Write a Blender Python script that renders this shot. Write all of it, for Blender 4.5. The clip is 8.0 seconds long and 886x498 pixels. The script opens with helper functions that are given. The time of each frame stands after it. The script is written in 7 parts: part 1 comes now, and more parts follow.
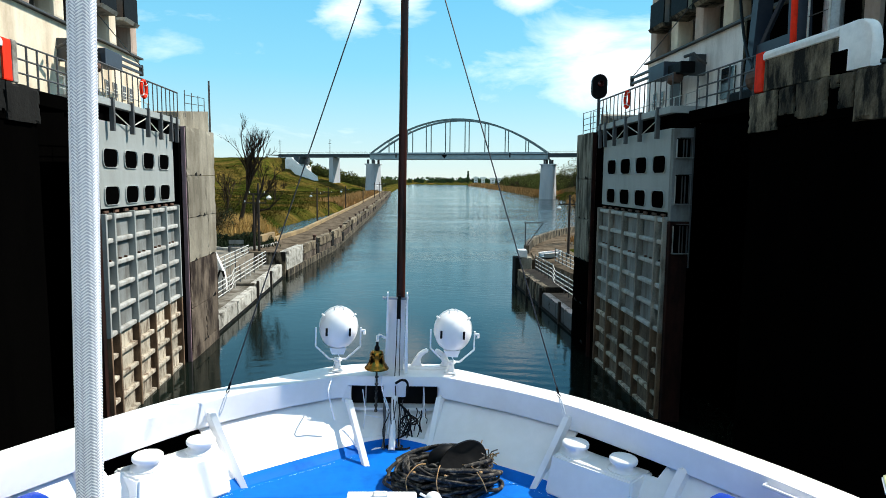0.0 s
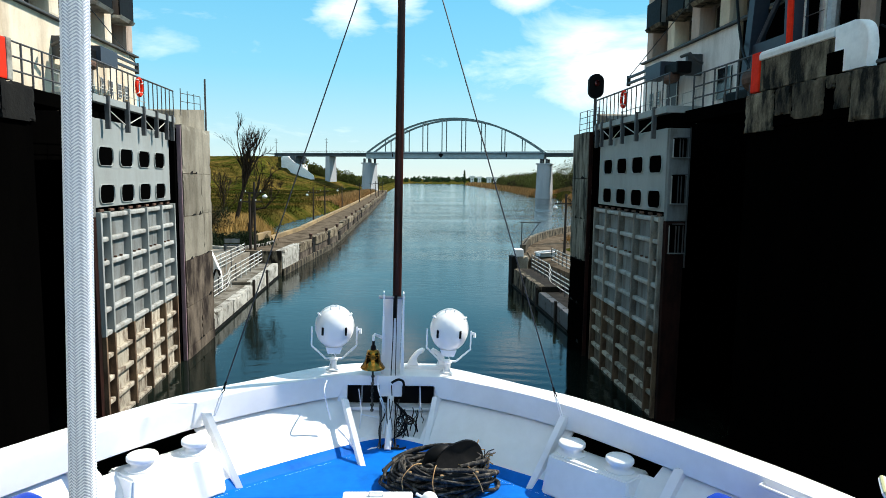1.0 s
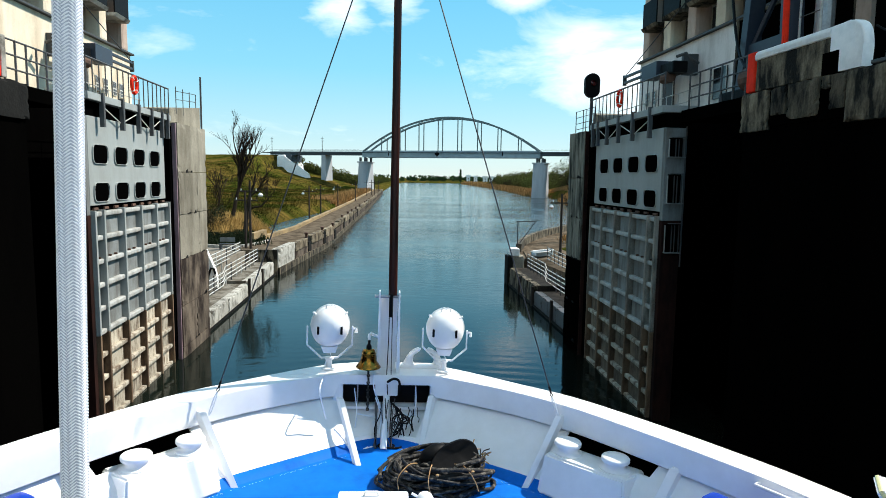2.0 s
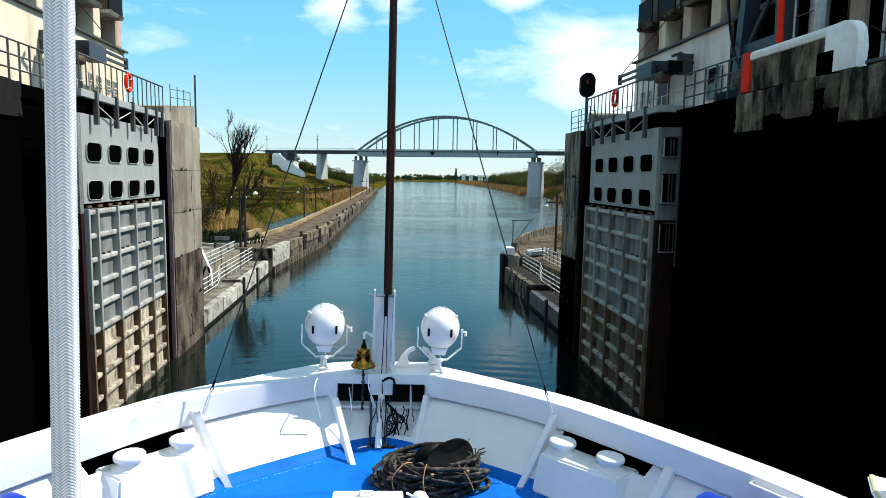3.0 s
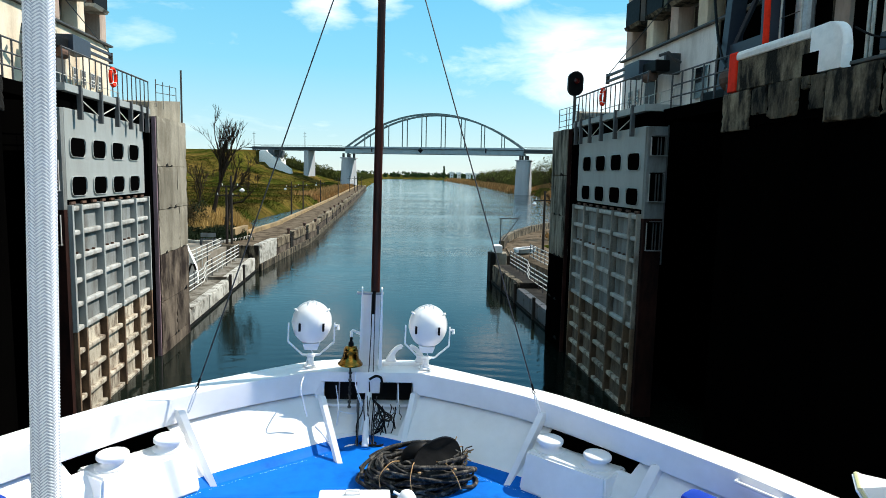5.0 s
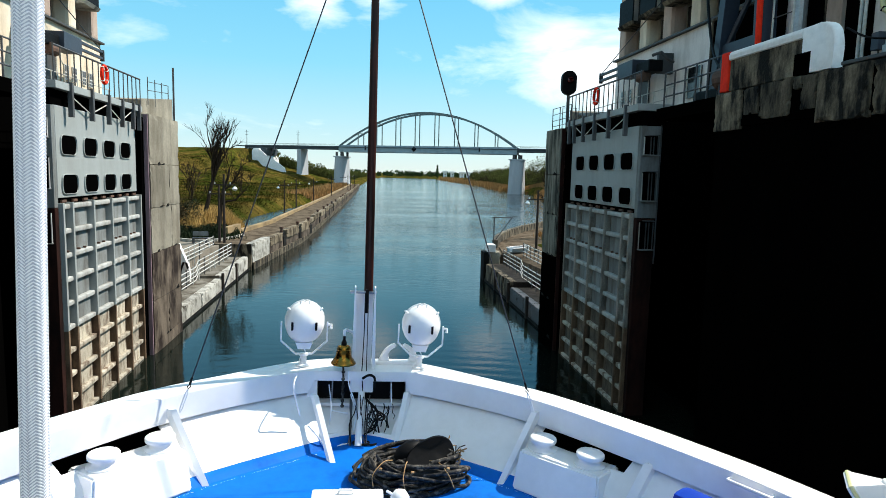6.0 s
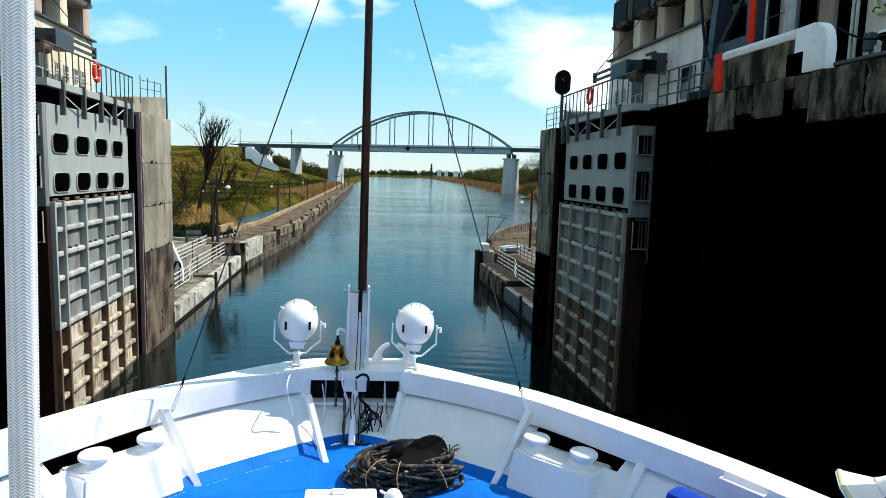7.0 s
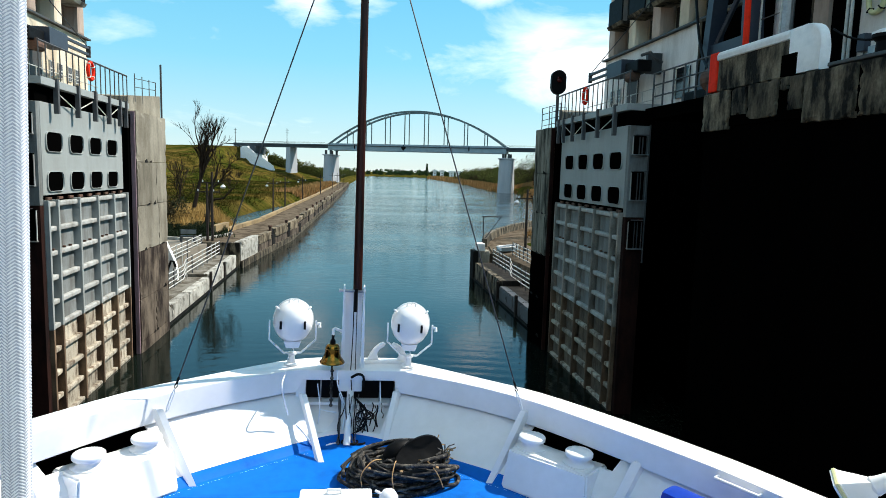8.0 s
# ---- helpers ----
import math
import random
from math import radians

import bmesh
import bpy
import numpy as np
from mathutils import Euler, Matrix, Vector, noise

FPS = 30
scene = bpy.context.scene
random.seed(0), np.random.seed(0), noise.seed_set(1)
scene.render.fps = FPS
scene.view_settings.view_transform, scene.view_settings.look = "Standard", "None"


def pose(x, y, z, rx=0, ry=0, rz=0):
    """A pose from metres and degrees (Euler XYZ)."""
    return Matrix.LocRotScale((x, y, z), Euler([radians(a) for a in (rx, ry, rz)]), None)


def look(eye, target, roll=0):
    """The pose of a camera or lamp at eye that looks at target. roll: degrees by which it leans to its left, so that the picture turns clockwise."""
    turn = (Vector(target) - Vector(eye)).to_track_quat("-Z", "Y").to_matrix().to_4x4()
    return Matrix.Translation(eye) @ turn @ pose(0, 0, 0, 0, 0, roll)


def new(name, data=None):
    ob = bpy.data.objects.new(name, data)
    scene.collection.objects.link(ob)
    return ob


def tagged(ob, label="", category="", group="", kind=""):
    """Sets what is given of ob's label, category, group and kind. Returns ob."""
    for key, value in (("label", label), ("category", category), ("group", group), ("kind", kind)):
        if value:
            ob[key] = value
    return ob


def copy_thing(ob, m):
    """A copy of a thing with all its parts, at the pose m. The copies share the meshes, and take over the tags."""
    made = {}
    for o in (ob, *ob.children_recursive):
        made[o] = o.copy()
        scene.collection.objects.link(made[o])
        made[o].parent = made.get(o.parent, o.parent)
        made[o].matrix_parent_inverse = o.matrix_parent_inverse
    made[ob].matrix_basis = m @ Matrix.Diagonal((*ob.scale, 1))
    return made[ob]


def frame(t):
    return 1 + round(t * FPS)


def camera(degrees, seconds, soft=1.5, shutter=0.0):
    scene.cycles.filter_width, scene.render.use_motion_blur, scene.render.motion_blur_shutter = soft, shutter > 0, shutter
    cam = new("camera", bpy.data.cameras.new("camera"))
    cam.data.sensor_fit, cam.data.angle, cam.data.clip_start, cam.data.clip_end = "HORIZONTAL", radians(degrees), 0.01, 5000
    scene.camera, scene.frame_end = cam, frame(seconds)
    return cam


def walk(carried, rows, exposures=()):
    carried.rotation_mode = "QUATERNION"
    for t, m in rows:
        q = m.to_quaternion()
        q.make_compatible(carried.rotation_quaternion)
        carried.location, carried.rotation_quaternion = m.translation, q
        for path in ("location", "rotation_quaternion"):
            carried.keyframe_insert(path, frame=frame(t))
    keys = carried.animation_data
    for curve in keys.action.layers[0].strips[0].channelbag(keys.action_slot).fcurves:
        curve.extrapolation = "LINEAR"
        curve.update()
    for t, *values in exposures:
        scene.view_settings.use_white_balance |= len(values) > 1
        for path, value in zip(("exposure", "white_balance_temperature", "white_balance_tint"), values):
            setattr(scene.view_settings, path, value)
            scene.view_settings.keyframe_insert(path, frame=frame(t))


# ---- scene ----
cam = camera(69.5, 8.0, soft=0.6)
ROWS = [
    (0.0, -0.001, -0.001, 8.000, -6.197, -0.530, -4.380),
    (0.5, -0.002, 0.007, 8.000, -6.229, -0.602, -4.537),
    (1.0, -0.002, 0.015, 7.999, -6.264, -0.673, -4.696),
    (1.5, -0.002, 0.023, 7.998, -6.302, -0.745, -4.864),
    (3.0, -0.002, 0.043, 7.996, -6.429, -0.969, -5.466),
    (3.5, -0.002, 0.049, 7.996, -6.475, -1.046, -5.707),
    (4.0, -0.002, 0.055, 7.995, -6.522, -1.124, -5.967),
    (4.5, -0.001, 0.060, 7.994, -6.568, -1.202, -6.244),
    (6.0, -0.001, 0.074, 7.992, -6.693, -1.427, -7.119),
    (6.5, -0.000, 0.078, 7.991, -6.725, -1.495, -7.400),
    (7.0, 0.000, 0.082, 7.991, -6.751, -1.555, -7.657),
    (7.5, 0.000, 0.085, 7.990, -6.767, -1.608, -7.878),
    (8.0, 0.001, 0.088, 7.989, -6.773, -1.649, -8.049),
]
walk(cam, [(t, pose(x, y, z, 90 + pitch, roll, yaw)) for t, x, y, z, pitch, roll, yaw in ROWS], exposures=[(0.0, 0.43), (8.0, 0.43)])

# ---- light: high spring sun from the right and a little ahead, thin clouds ----
SUN_ELEV, SUN_AZ = radians(49), radians(22)  # azimuth from +x towards +y
sun_dir = Vector((math.cos(SUN_ELEV) * math.cos(SUN_AZ), math.cos(SUN_ELEV) * math.sin(SUN_AZ), math.sin(SUN_ELEV)))
sun = new("sun", bpy.data.lights.new("sun", "SUN"))
sun.data.energy, sun.data.angle, sun.data.color = 5.0, radians(0.7), (1.0, 0.95, 0.86)
sun.matrix_world = look((0, 0, 60), tuple(Vector((0, 0, 60)) - sun_dir))

world = bpy.data.worlds.new("sky")
scene.world = world
world.use_nodes = True
wn, wl = world.node_tree.nodes, world.node_tree.links
wn.clear()
w_out = wn.new("ShaderNodeOutputWorld")
w_bg = wn.new("ShaderNodeBackground")
w_sky = wn.new("ShaderNodeTexSky")
w_sky.sky_type, w_sky.sun_disc = "NISHITA", False
w_sky.sun_elevation, w_sky.sun_rotation = SUN_ELEV, radians(90) - SUN_AZ
w_sky.air_density, w_sky.dust_density, w_sky.ozone_density = 1.0, 0.0, 1.6
w_tc = wn.new("ShaderNodeTexCoord")
w_map = wn.new("ShaderNodeMapping")
w_map.inputs["Scale"].default_value = (1.0, 1.0, 2.6)
w_map.inputs["Location"].default_value = (0.35, 0.1, 0.55)
w_noise = wn.new("ShaderNodeTexNoise")
w_noise.inputs["Scale"].default_value = 4.6
w_noise.inputs["Detail"].default_value = 9.0
w_noise.inputs["Roughness"].default_value = 0.58
w_noise.inputs["Distortion"].default_value = 0.35


def cloud(centre, spread, reach, most):
    """A soft bank of cloud round a direction, wider than high; the noise breaks its edge up."""
    mp = wn.new("ShaderNodeMapping")
    mp.inputs["Scale"].default_value = spread
    mp.inputs["Location"].default_value = tuple(-c * k for c, k in zip(centre, spread))
    ln = wn.new("ShaderNodeVectorMath")
    ln.operation = "LENGTH"
    fade = wn.new("ShaderNodeMapRange")
    fade.interpolation_type = "SMOOTHSTEP"
    fade.inputs["From Min"].default_value, fade.inputs["From Max"].default_value = reach, 0.0
    fade.inputs["To Min"].default_value, fade.inputs["To Max"].default_value = -0.12, most
    wl.new(w_tc.outputs["Generated"], mp.inputs["Vector"])
    wl.new(mp.outputs["Vector"], ln.inputs[0])
    wl.new(ln.outputs["Value"], fade.inputs["Value"])
    return fade.outputs["Result"]


w_cover = None
# the last two banks are out of view, added to brighten shaded faces
for bank in (((0.36, 0.92, 0.15), (1, 1, 2.2), 0.34, 0.25), ((-0.065, 0.97, 0.235), (1, 1, 1.6), 0.085, 0.26), ((0.02, 0.96, 0.26), (1, 1, 1.4), 0.10, 0.25),
             ((0.175, 0.95, 0.262), (1, 1, 2.6), 0.085, 0.24), ((-0.26, 0.94, 0.225), (1, 1, 5.0), 0.12, -0.03), ((-0.85, 0.0, 0.40), (1, 1, 1.3), 0.75, 0.36), ((0.2, -0.8, 0.5), (1, 1, 1.2), 0.75, 0.34)):
    one = cloud(*bank)
    if w_cover is None:
        w_cover = one
        continue
    w_max = wn.new("ShaderNodeMath")
    w_max.operation = "MAXIMUM"
    wl.new(w_cover, w_max.inputs[0])
    wl.new(one, w_max.inputs[1])
    w_cover = w_max.outputs[0]
w_add = wn.new("ShaderNodeMath")
wl.new(w_cover, w_add.inputs[0])
wl.new(w_noise.outputs["Fac"], w_add.inputs[1])
w_ramp = wn.new("ShaderNodeValToRGB")
w_ramp.color_ramp.elements[0].position, w_ramp.color_ramp.elements[1].position = 0.50, 0.82
w_hsv = wn.new("ShaderNodeHueSaturation")
w_hsv.inputs["Hue"].default_value = 0.475
w_hsv.inputs["Saturation"].default_value = 1.35
w_veil = wn.new("ShaderNodeMixRGB")  # thin high haze
w_veil.inputs["Fac"].default_value = 0.85
w_sep = wn.new("ShaderNodeSeparateXYZ")
w_grad = wn.new("ShaderNodeValToRGB")
w_grad.color_ramp.elements[0].position, w_grad.color_ramp.elements[0].color = 0.0, (3.6, 4.7, 4.9, 1)
w_grad.color_ramp.elements[1].position, w_grad.color_ramp.elements[1].color = 0.95, (2.6, 3.5, 4.0, 1)
w_mid = w_grad.color_ramp.elements.new(0.38)
w_mid.color = (0.6, 3.0, 5.2, 1)
w_high = w_grad.color_ramp.elements.new(0.62)
w_high.color = (0.9, 2.7, 4.5, 1)
w_band = w_grad.color_ramp.elements.new(0.16)
w_band.color = (1.55, 4.0, 5.2, 1)
wl.new(w_sep.outputs["Z"], w_grad.inputs["Fac"])
wl.new(w_grad.outputs["Color"], w_veil.inputs["Color2"])
w_mix = wn.new("ShaderNodeMixRGB")
w_mix.inputs["Color2"].default_value = (7.6, 8.0, 8.2, 1)
w_bg.inputs["Strength"].default_value = 0.14
wl.new(w_tc.outputs["Generated"], w_map.inputs["Vector"])
wl.new(w_tc.outputs["Generated"], w_sep.inputs["Vector"])
wl.new(w_map.outputs["Vector"], w_noise.inputs["Vector"])
wl.new(w_add.outputs[0], w_ramp.inputs["Fac"])
wl.new(w_sky.outputs["Color"], w_hsv.inputs["Color"])
wl.new(w_hsv.outputs["Color"], w_veil.inputs["Color1"])
wl.new(w_veil.outputs["Color"], w_mix.inputs["Color1"])
wl.new(w_ramp.outputs["Color"], w_mix.inputs["Fac"])
wl.new(w_mix.outputs["Color"], w_bg.inputs["Color"])
wl.new(w_bg.outputs["Background"], w_out.inputs["Surface"])


# ---- materials ----
def material(name, base, rough=0.6, metal=0.0, stain=None, amount=0.5, big=0.6, fine=14.0, vary=0.22, bump=0.15,
             streak=1.0, spec=0.5, edge=(0.42, 0.66), per_piece=0.0, size=0.02):
    """A surface with large stains, fine grain and relief; streak below 1 draws the stains out downwards."""
    m = bpy.data.materials.new(name)
    m.use_nodes = True
    n, l = m.node_tree.nodes, m.node_tree.links
    p = n["Principled BSDF"]
    p.inputs["Metallic"].default_value, p.inputs["Specular IOR Level"].default_value = metal, spec
    geo = n.new("ShaderNodeNewGeometry")
    mp = n.new("ShaderNodeMapping")
    mp.inputs["Scale"].default_value = (1, 1, streak)
    l.new(geo.outputs["Position"], mp.inputs["Vector"])
    a = n.new("ShaderNodeTexNoise")
    a.inputs["Scale"].default_value, a.inputs["Detail"].default_value, a.inputs["Roughness"].default_value = big, 7, 0.62
    b = n.new("ShaderNodeTexNoise")
    b.inputs["Scale"].default_value, b.inputs["Detail"].default_value = fine, 5
    l.new(mp.outputs["Vector"], a.inputs["Vector"])
    l.new(geo.outputs["Position"], b.inputs["Vector"])
    ramp = n.new("ShaderNodeValToRGB")
    ramp.color_ramp.elements[0].position, ramp.color_ramp.elements[1].position = edge
    l.new(a.outputs["Fac"], ramp.inputs["Fac"])
    k = n.new("ShaderNodeMath")
    k.operation = "MULTIPLY"
    k.inputs[1].default_value = amount
    l.new(ramp.outputs["Color"], k.inputs[0])
    mix = n.new("ShaderNodeMixRGB")
    mix.inputs["Color1"].default_value = (*base, 1)
    mix.inputs["Color2"].default_value = (*(stain or tuple(c * 0.6 for c in base)), 1)
    l.new(k.outputs[0], mix.inputs["Fac"])
    grain = n.new("ShaderNodeMapRange")
    grain.inputs["To Min"].default_value, grain.inputs["To Max"].default_value = 1 - vary, 1 + vary
    l.new(b.outputs["Fac"], grain.inputs["Value"])
    mul = n.new("ShaderNodeMixRGB")
    mul.blend_type = "MULTIPLY"
    mul.inputs["Fac"].default_value = 1.0
    l.new(mix.outputs["Color"], mul.inputs["Color1"])
    l.new(grain.outputs["Result"], mul.inputs["Color2"])
    last = mul.outputs["Color"]
    if per_piece:
        info = n.new("ShaderNodeObjectInfo")
        pr = n.new("ShaderNodeMapRange")
        pr.inputs["To Min"].default_value, pr.inputs["To Max"].default_value = 1 - per_piece, 1 + per_piece
        l.new(info.outputs["Random"], pr.inputs["Value"])
        m2 = n.new("ShaderNodeMixRGB")
        m2.blend_type = "MULTIPLY"
        m2.inputs["Fac"].default_value = 1.0
        l.new(last, m2.inputs["Color1"])
        l.new(pr.outputs["Result"], m2.inputs["Color2"])
        last = m2.outputs["Color"]
    l.new(last, p.inputs["Base Color"])
    rr = n.new("ShaderNodeMapRange")
    rr.inputs["To Min"].default_value, rr.inputs["To Max"].default_value = max(0.02, rough - 0.12), min(1, rough + 0.12)
    l.new(a.outputs["Fac"], rr.inputs["Value"])
    l.new(rr.outputs["Result"], p.inputs["Roughness"])
    if bump:
        bp = n.new("ShaderNodeBump")
        bp.inputs["Strength"].default_value, bp.inputs["Distance"].default_value = bump, size
        l.new(b.outputs["Fac"], bp.inputs["Height"])
        l.new(bp.outputs["Normal"], p.inputs["Normal"])
    return m


CONCRETE = material("weathered concrete", (0.31, 0.28, 0.22), 0.85, stain=(0.10, 0.085, 0.060), amount=0.9, big=1.1, streak=0.35, vary=0.32, fine=14, bump=0.25, per_piece=0.15, edge=(0.38, 0.72), spec=0.15)
CONCRETE_PALE = material("pale concrete", (0.43, 0.41, 0.36), 0.85, stain=(0.085, 0.075, 0.058), amount=1.0, big=1.7, bump=0.6, vary=0.35, fine=20, per_piece=0.2, edge=(0.45, 0.70), spec=0.15)
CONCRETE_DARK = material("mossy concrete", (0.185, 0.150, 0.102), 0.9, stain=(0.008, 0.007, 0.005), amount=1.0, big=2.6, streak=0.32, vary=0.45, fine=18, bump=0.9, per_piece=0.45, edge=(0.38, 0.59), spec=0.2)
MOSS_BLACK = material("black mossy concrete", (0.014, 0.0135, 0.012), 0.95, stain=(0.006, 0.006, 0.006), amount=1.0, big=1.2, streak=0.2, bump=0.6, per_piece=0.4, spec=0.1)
# lightless black that paints the shade inside openings and gaps
SHADE_BLACK = material("flat black interior shade", (0.0015, 0.0015, 0.0015), 1.0, spec=0.0, bump=0.0)
PINK_STRIP = material("pale lead-primed steel", (0.25, 0.165, 0.19), 0.7, stain=(0.10, 0.055, 0.05), amount=0.7, big=2, streak=0.3, bump=0.2)
# wet algae tone taken down to black so it holds the lock's shade
WET_SHADED = material("wet algae-dark concrete blackened with shade", (0.0014, 0.0013, 0.0012), 1.0, stain=(0.0008, 0.0008, 0.0008), amount=0.9, big=0.8, streak=0.2, bump=0.3, spec=0.0)
QUAY_STONE = material("weathered brown quay stone", (0.23, 0.185, 0.125), 0.9, stain=(0.05, 0.038, 0.026), amount=0.95, big=1.6, streak=0.5, bump=0.6, per_piece=0.3, edge=(0.42, 0.60), spec=0.1)
LANDING = material("scuffed pale landing slab", (0.21, 0.195, 0.165), 0.9, stain=(0.085, 0.072, 0.055), amount=0.95, edge=(0.42, 0.6), vary=0.35, big=1.1, bump=0.4, spec=0.0)
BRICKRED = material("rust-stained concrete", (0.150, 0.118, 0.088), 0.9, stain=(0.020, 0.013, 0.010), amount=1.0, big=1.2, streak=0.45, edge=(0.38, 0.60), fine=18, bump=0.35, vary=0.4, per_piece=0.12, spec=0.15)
# east pillar's copy: algae streaks, with its shade in the darker colour
CONCRETE_MOSS_SHADE = material("algae-streaked concrete darkened for shade", (0.24, 0.225, 0.18), 0.9, stain=(0.022, 0.024, 0.018), amount=1.0, big=2.6, streak=0.16, edge=(0.42, 0.60), fine=18, vary=0.4, bump=0.6, per_piece=0.12, spec=0.15)
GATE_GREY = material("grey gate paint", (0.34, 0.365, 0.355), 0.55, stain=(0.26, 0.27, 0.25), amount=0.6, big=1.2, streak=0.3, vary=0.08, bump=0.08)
# darker than the ribs: grime and recess shade both in the colour
GATE_PANEL = material("grey panel paint with grime and recess shade", (0.215, 0.23, 0.225), 0.65, stain=(0.085, 0.078, 0.065), amount=0.8, big=2.2, streak=0.25, bump=0.2, per_piece=0.12)
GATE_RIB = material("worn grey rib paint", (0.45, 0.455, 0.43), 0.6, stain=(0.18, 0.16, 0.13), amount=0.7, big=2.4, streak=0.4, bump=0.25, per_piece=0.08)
GATE_SILT = material("silt-stained gate steel", (0.46, 0.41, 0.32), 0.8, stain=(0.10, 0.058, 0.032), amount=0.95, big=3.6, streak=0.4, fine=24, vary=0.35, bump=0.4, per_piece=0.25, edge=(0.45, 0.64))
# darker brown copies for the east leaf, whose shade goes into the paint
GATE_SHADED = material("brown-grey gate paint darkened for shade", (0.33, 0.30, 0.25), 0.75, stain=(0.075, 0.062, 0.046), amount=0.9, big=2.6, streak=0.35, fine=20, vary=0.3, bump=0.3, per_piece=0.2)
GATE_SILT_SHADED = material("silt-stained gate steel darkened for shade", (0.17, 0.132, 0.09), 0.9, stain=(0.055, 0.036, 0.022), amount=0.95, big=3.6, streak=0.4, fine=24, vary=0.35, bump=0.4, per_piece=0.25)
GATE_RUSTY = material("rust-streaked rib paint", (0.18, 0.115, 0.065), 0.8, stain=(0.05, 0.024, 0.013), amount=0.9, big=3.5, streak=0.3, fine=20, vary=0.3, bump=0.4, per_piece=0.15)
# wet rust of the end posts; on the east quoin strip, painted shade
WET_RUST_SHADE = material("wet dark rust, also recess shade", (0.030, 0.011, 0.008), 0.9, stain=(0.006, 0.004, 0.004), amount=0.9, big=2.5, streak=0.3, bump=0.4, spec=0.1)
RUST = material("rusty steel", (0.13, 0.065, 0.04), 0.85, stain=(0.05, 0.03, 0.022), amount=0.8, big=3, bump=0.4)
DARK_STEEL = material("dark painted steel", (0.045, 0.05, 0.052), 0.6, stain=(0.07, 0.05, 0.04), amount=0.5, big=3, bump=0.15)
RAIL_GREY = material("dark grey railing paint", (0.065, 0.07, 0.075), 0.6, stain=(0.08, 0.06, 0.05), amount=0.6, big=4, bump=0.1)
RAIL_WHITE = material("white railing paint", (0.52, 0.52, 0.49), 0.55, stain=(0.30, 0.24, 0.17), amount=0.6, big=4, bump=0.15)
PLASTER = material("cream plaster", (0.77, 0.67, 0.51), 0.9, stain=(0.43, 0.32, 0.21), amount=0.75, big=0.9, streak=0.35, vary=0.1, bump=0.2)
PLASTER_GREY = material("greying white plaster", (0.80, 0.75, 0.70), 0.9, stain=(0.42, 0.37, 0.32), amount=0.7, big=0.9, streak=0.35, vary=0.1, bump=0.2)
PLASTER_PINK = material("pinkish plaster", (0.52, 0.40, 0.32), 0.9, stain=(0.24, 0.17, 0.13), amount=0.85, big=0.8, streak=0.35, vary=0.1, bump=0.2)
DARK_GLASS = material("dark window glass", (0.012, 0.013, 0.015), 0.12, vary=0.1, bump=0.0, spec=0.5)
BLUE_STEEL = material("blue-grey machine paint", (0.026, 0.036, 0.055), 0.5, stain=(0.045, 0.055, 0.07), amount=0.6, big=3, bump=0.1)
RED_PAINT = material("bright red paint", (0.92, 0.035, 0.010), 0.7, stain=(0.6, 0.025, 0.01), amount=0.5, big=4, vary=0.08, bump=0.08, spec=0.12)
WHITE_WASH = material("whitewashed concrete", (0.89, 0.87, 0.84), 0.8, stain=(0.62, 0.61, 0.59), amount=0.5, big=2.5, vary=0.07, bump=0.2)
SHIP_WHITE = material("white ship enamel", (0.88, 0.875, 0.87), 0.35, stain=(0.77, 0.765, 0.75), amount=0.5, big=3.0, vary=0.03, bump=0.04, size=0.01)
SHIP_BLUE = material("blue deck paint", (0.0015, 0.140, 0.56), 0.6, stain=(0.001, 0.085, 0.37), amount=0.8, edge=(0.50, 0.68), big=2.6, vary=0.14, bump=0.15, size=0.006, spec=0.10)
DECK_GREY = material("pale grey deck paint", (0.46, 0.45, 0.42), 0.7, stain=(0.30, 0.29, 0.27), amount=0.6, big=2.0, vary=0.12, bump=0.1)
COVER_BLUE = material("navy blue cover paint", (0.004, 0.045, 0.42), 0.4, stain=(0.003, 0.025, 0.25), amount=0.6, big=4, vary=0.1, bump=0.08, spec=0.3)
MAST_BROWN = material("dark brown mast varnish", (0.012, 0.005, 0.004), 0.4, stain=(0.10, 0.022, 0.012), amount=0.5, big=5, streak=0.2, bump=0.1, spec=0.2)
BRASS = material("polished brass", (0.31, 0.155, 0.026), 0.16, metal=1.0, stain=(0.30, 0.16, 0.04), amount=0.6, big=9, vary=0.1, bump=0.05)
BLACK = material("black rubber", (0.0030, 0.0030, 0.0034), 0.6, vary=0.3, bump=0.2, big=8, spec=0.12)
# pale tan flecks paint the sunlit highlights of the strands
ROPE_DARK = material("dark hawser with painted highlights", (0.004, 0.0035, 0.0035), 0.8, stain=(0.20, 0.17, 0.135), amount=0.65, big=16, edge=(0.50, 0.62), fine=70, vary=0.5, bump=0.9, size=0.008)
ROPE_TAN = material("hemp twine", (0.42, 0.25, 0.11), 0.9, stain=(0.25, 0.14, 0.06), amount=0.6, big=8, bump=0.4)
ROPE_WHITE = material("white braided cord", (0.74, 0.78, 0.84), 0.8, stain=(0.60, 0.65, 0.74), amount=0.4, big=9, vary=0.06, bump=0.1, size=0.002)
# core coloured as the bluish shade between the strands
ROPE_CORE = material("blue-grey gap shade of the cord", (0.42, 0.48, 0.58), 0.9, vary=0.2, bump=0.1)
WIRE = material("steel wire", (0.06, 0.06, 0.065), 0.5, metal=0.6, bump=0.0)
GALV = material("galvanised steel", (0.42, 0.43, 0.44), 0.45, metal=0.7, stain=(0.25, 0.25, 0.25), amount=0.5, big=6, bump=0.1)
LAMP_YELLOW = material("pale yellow plastic", (0.70, 0.66, 0.34), 0.5, bump=0.05, vary=0.06)
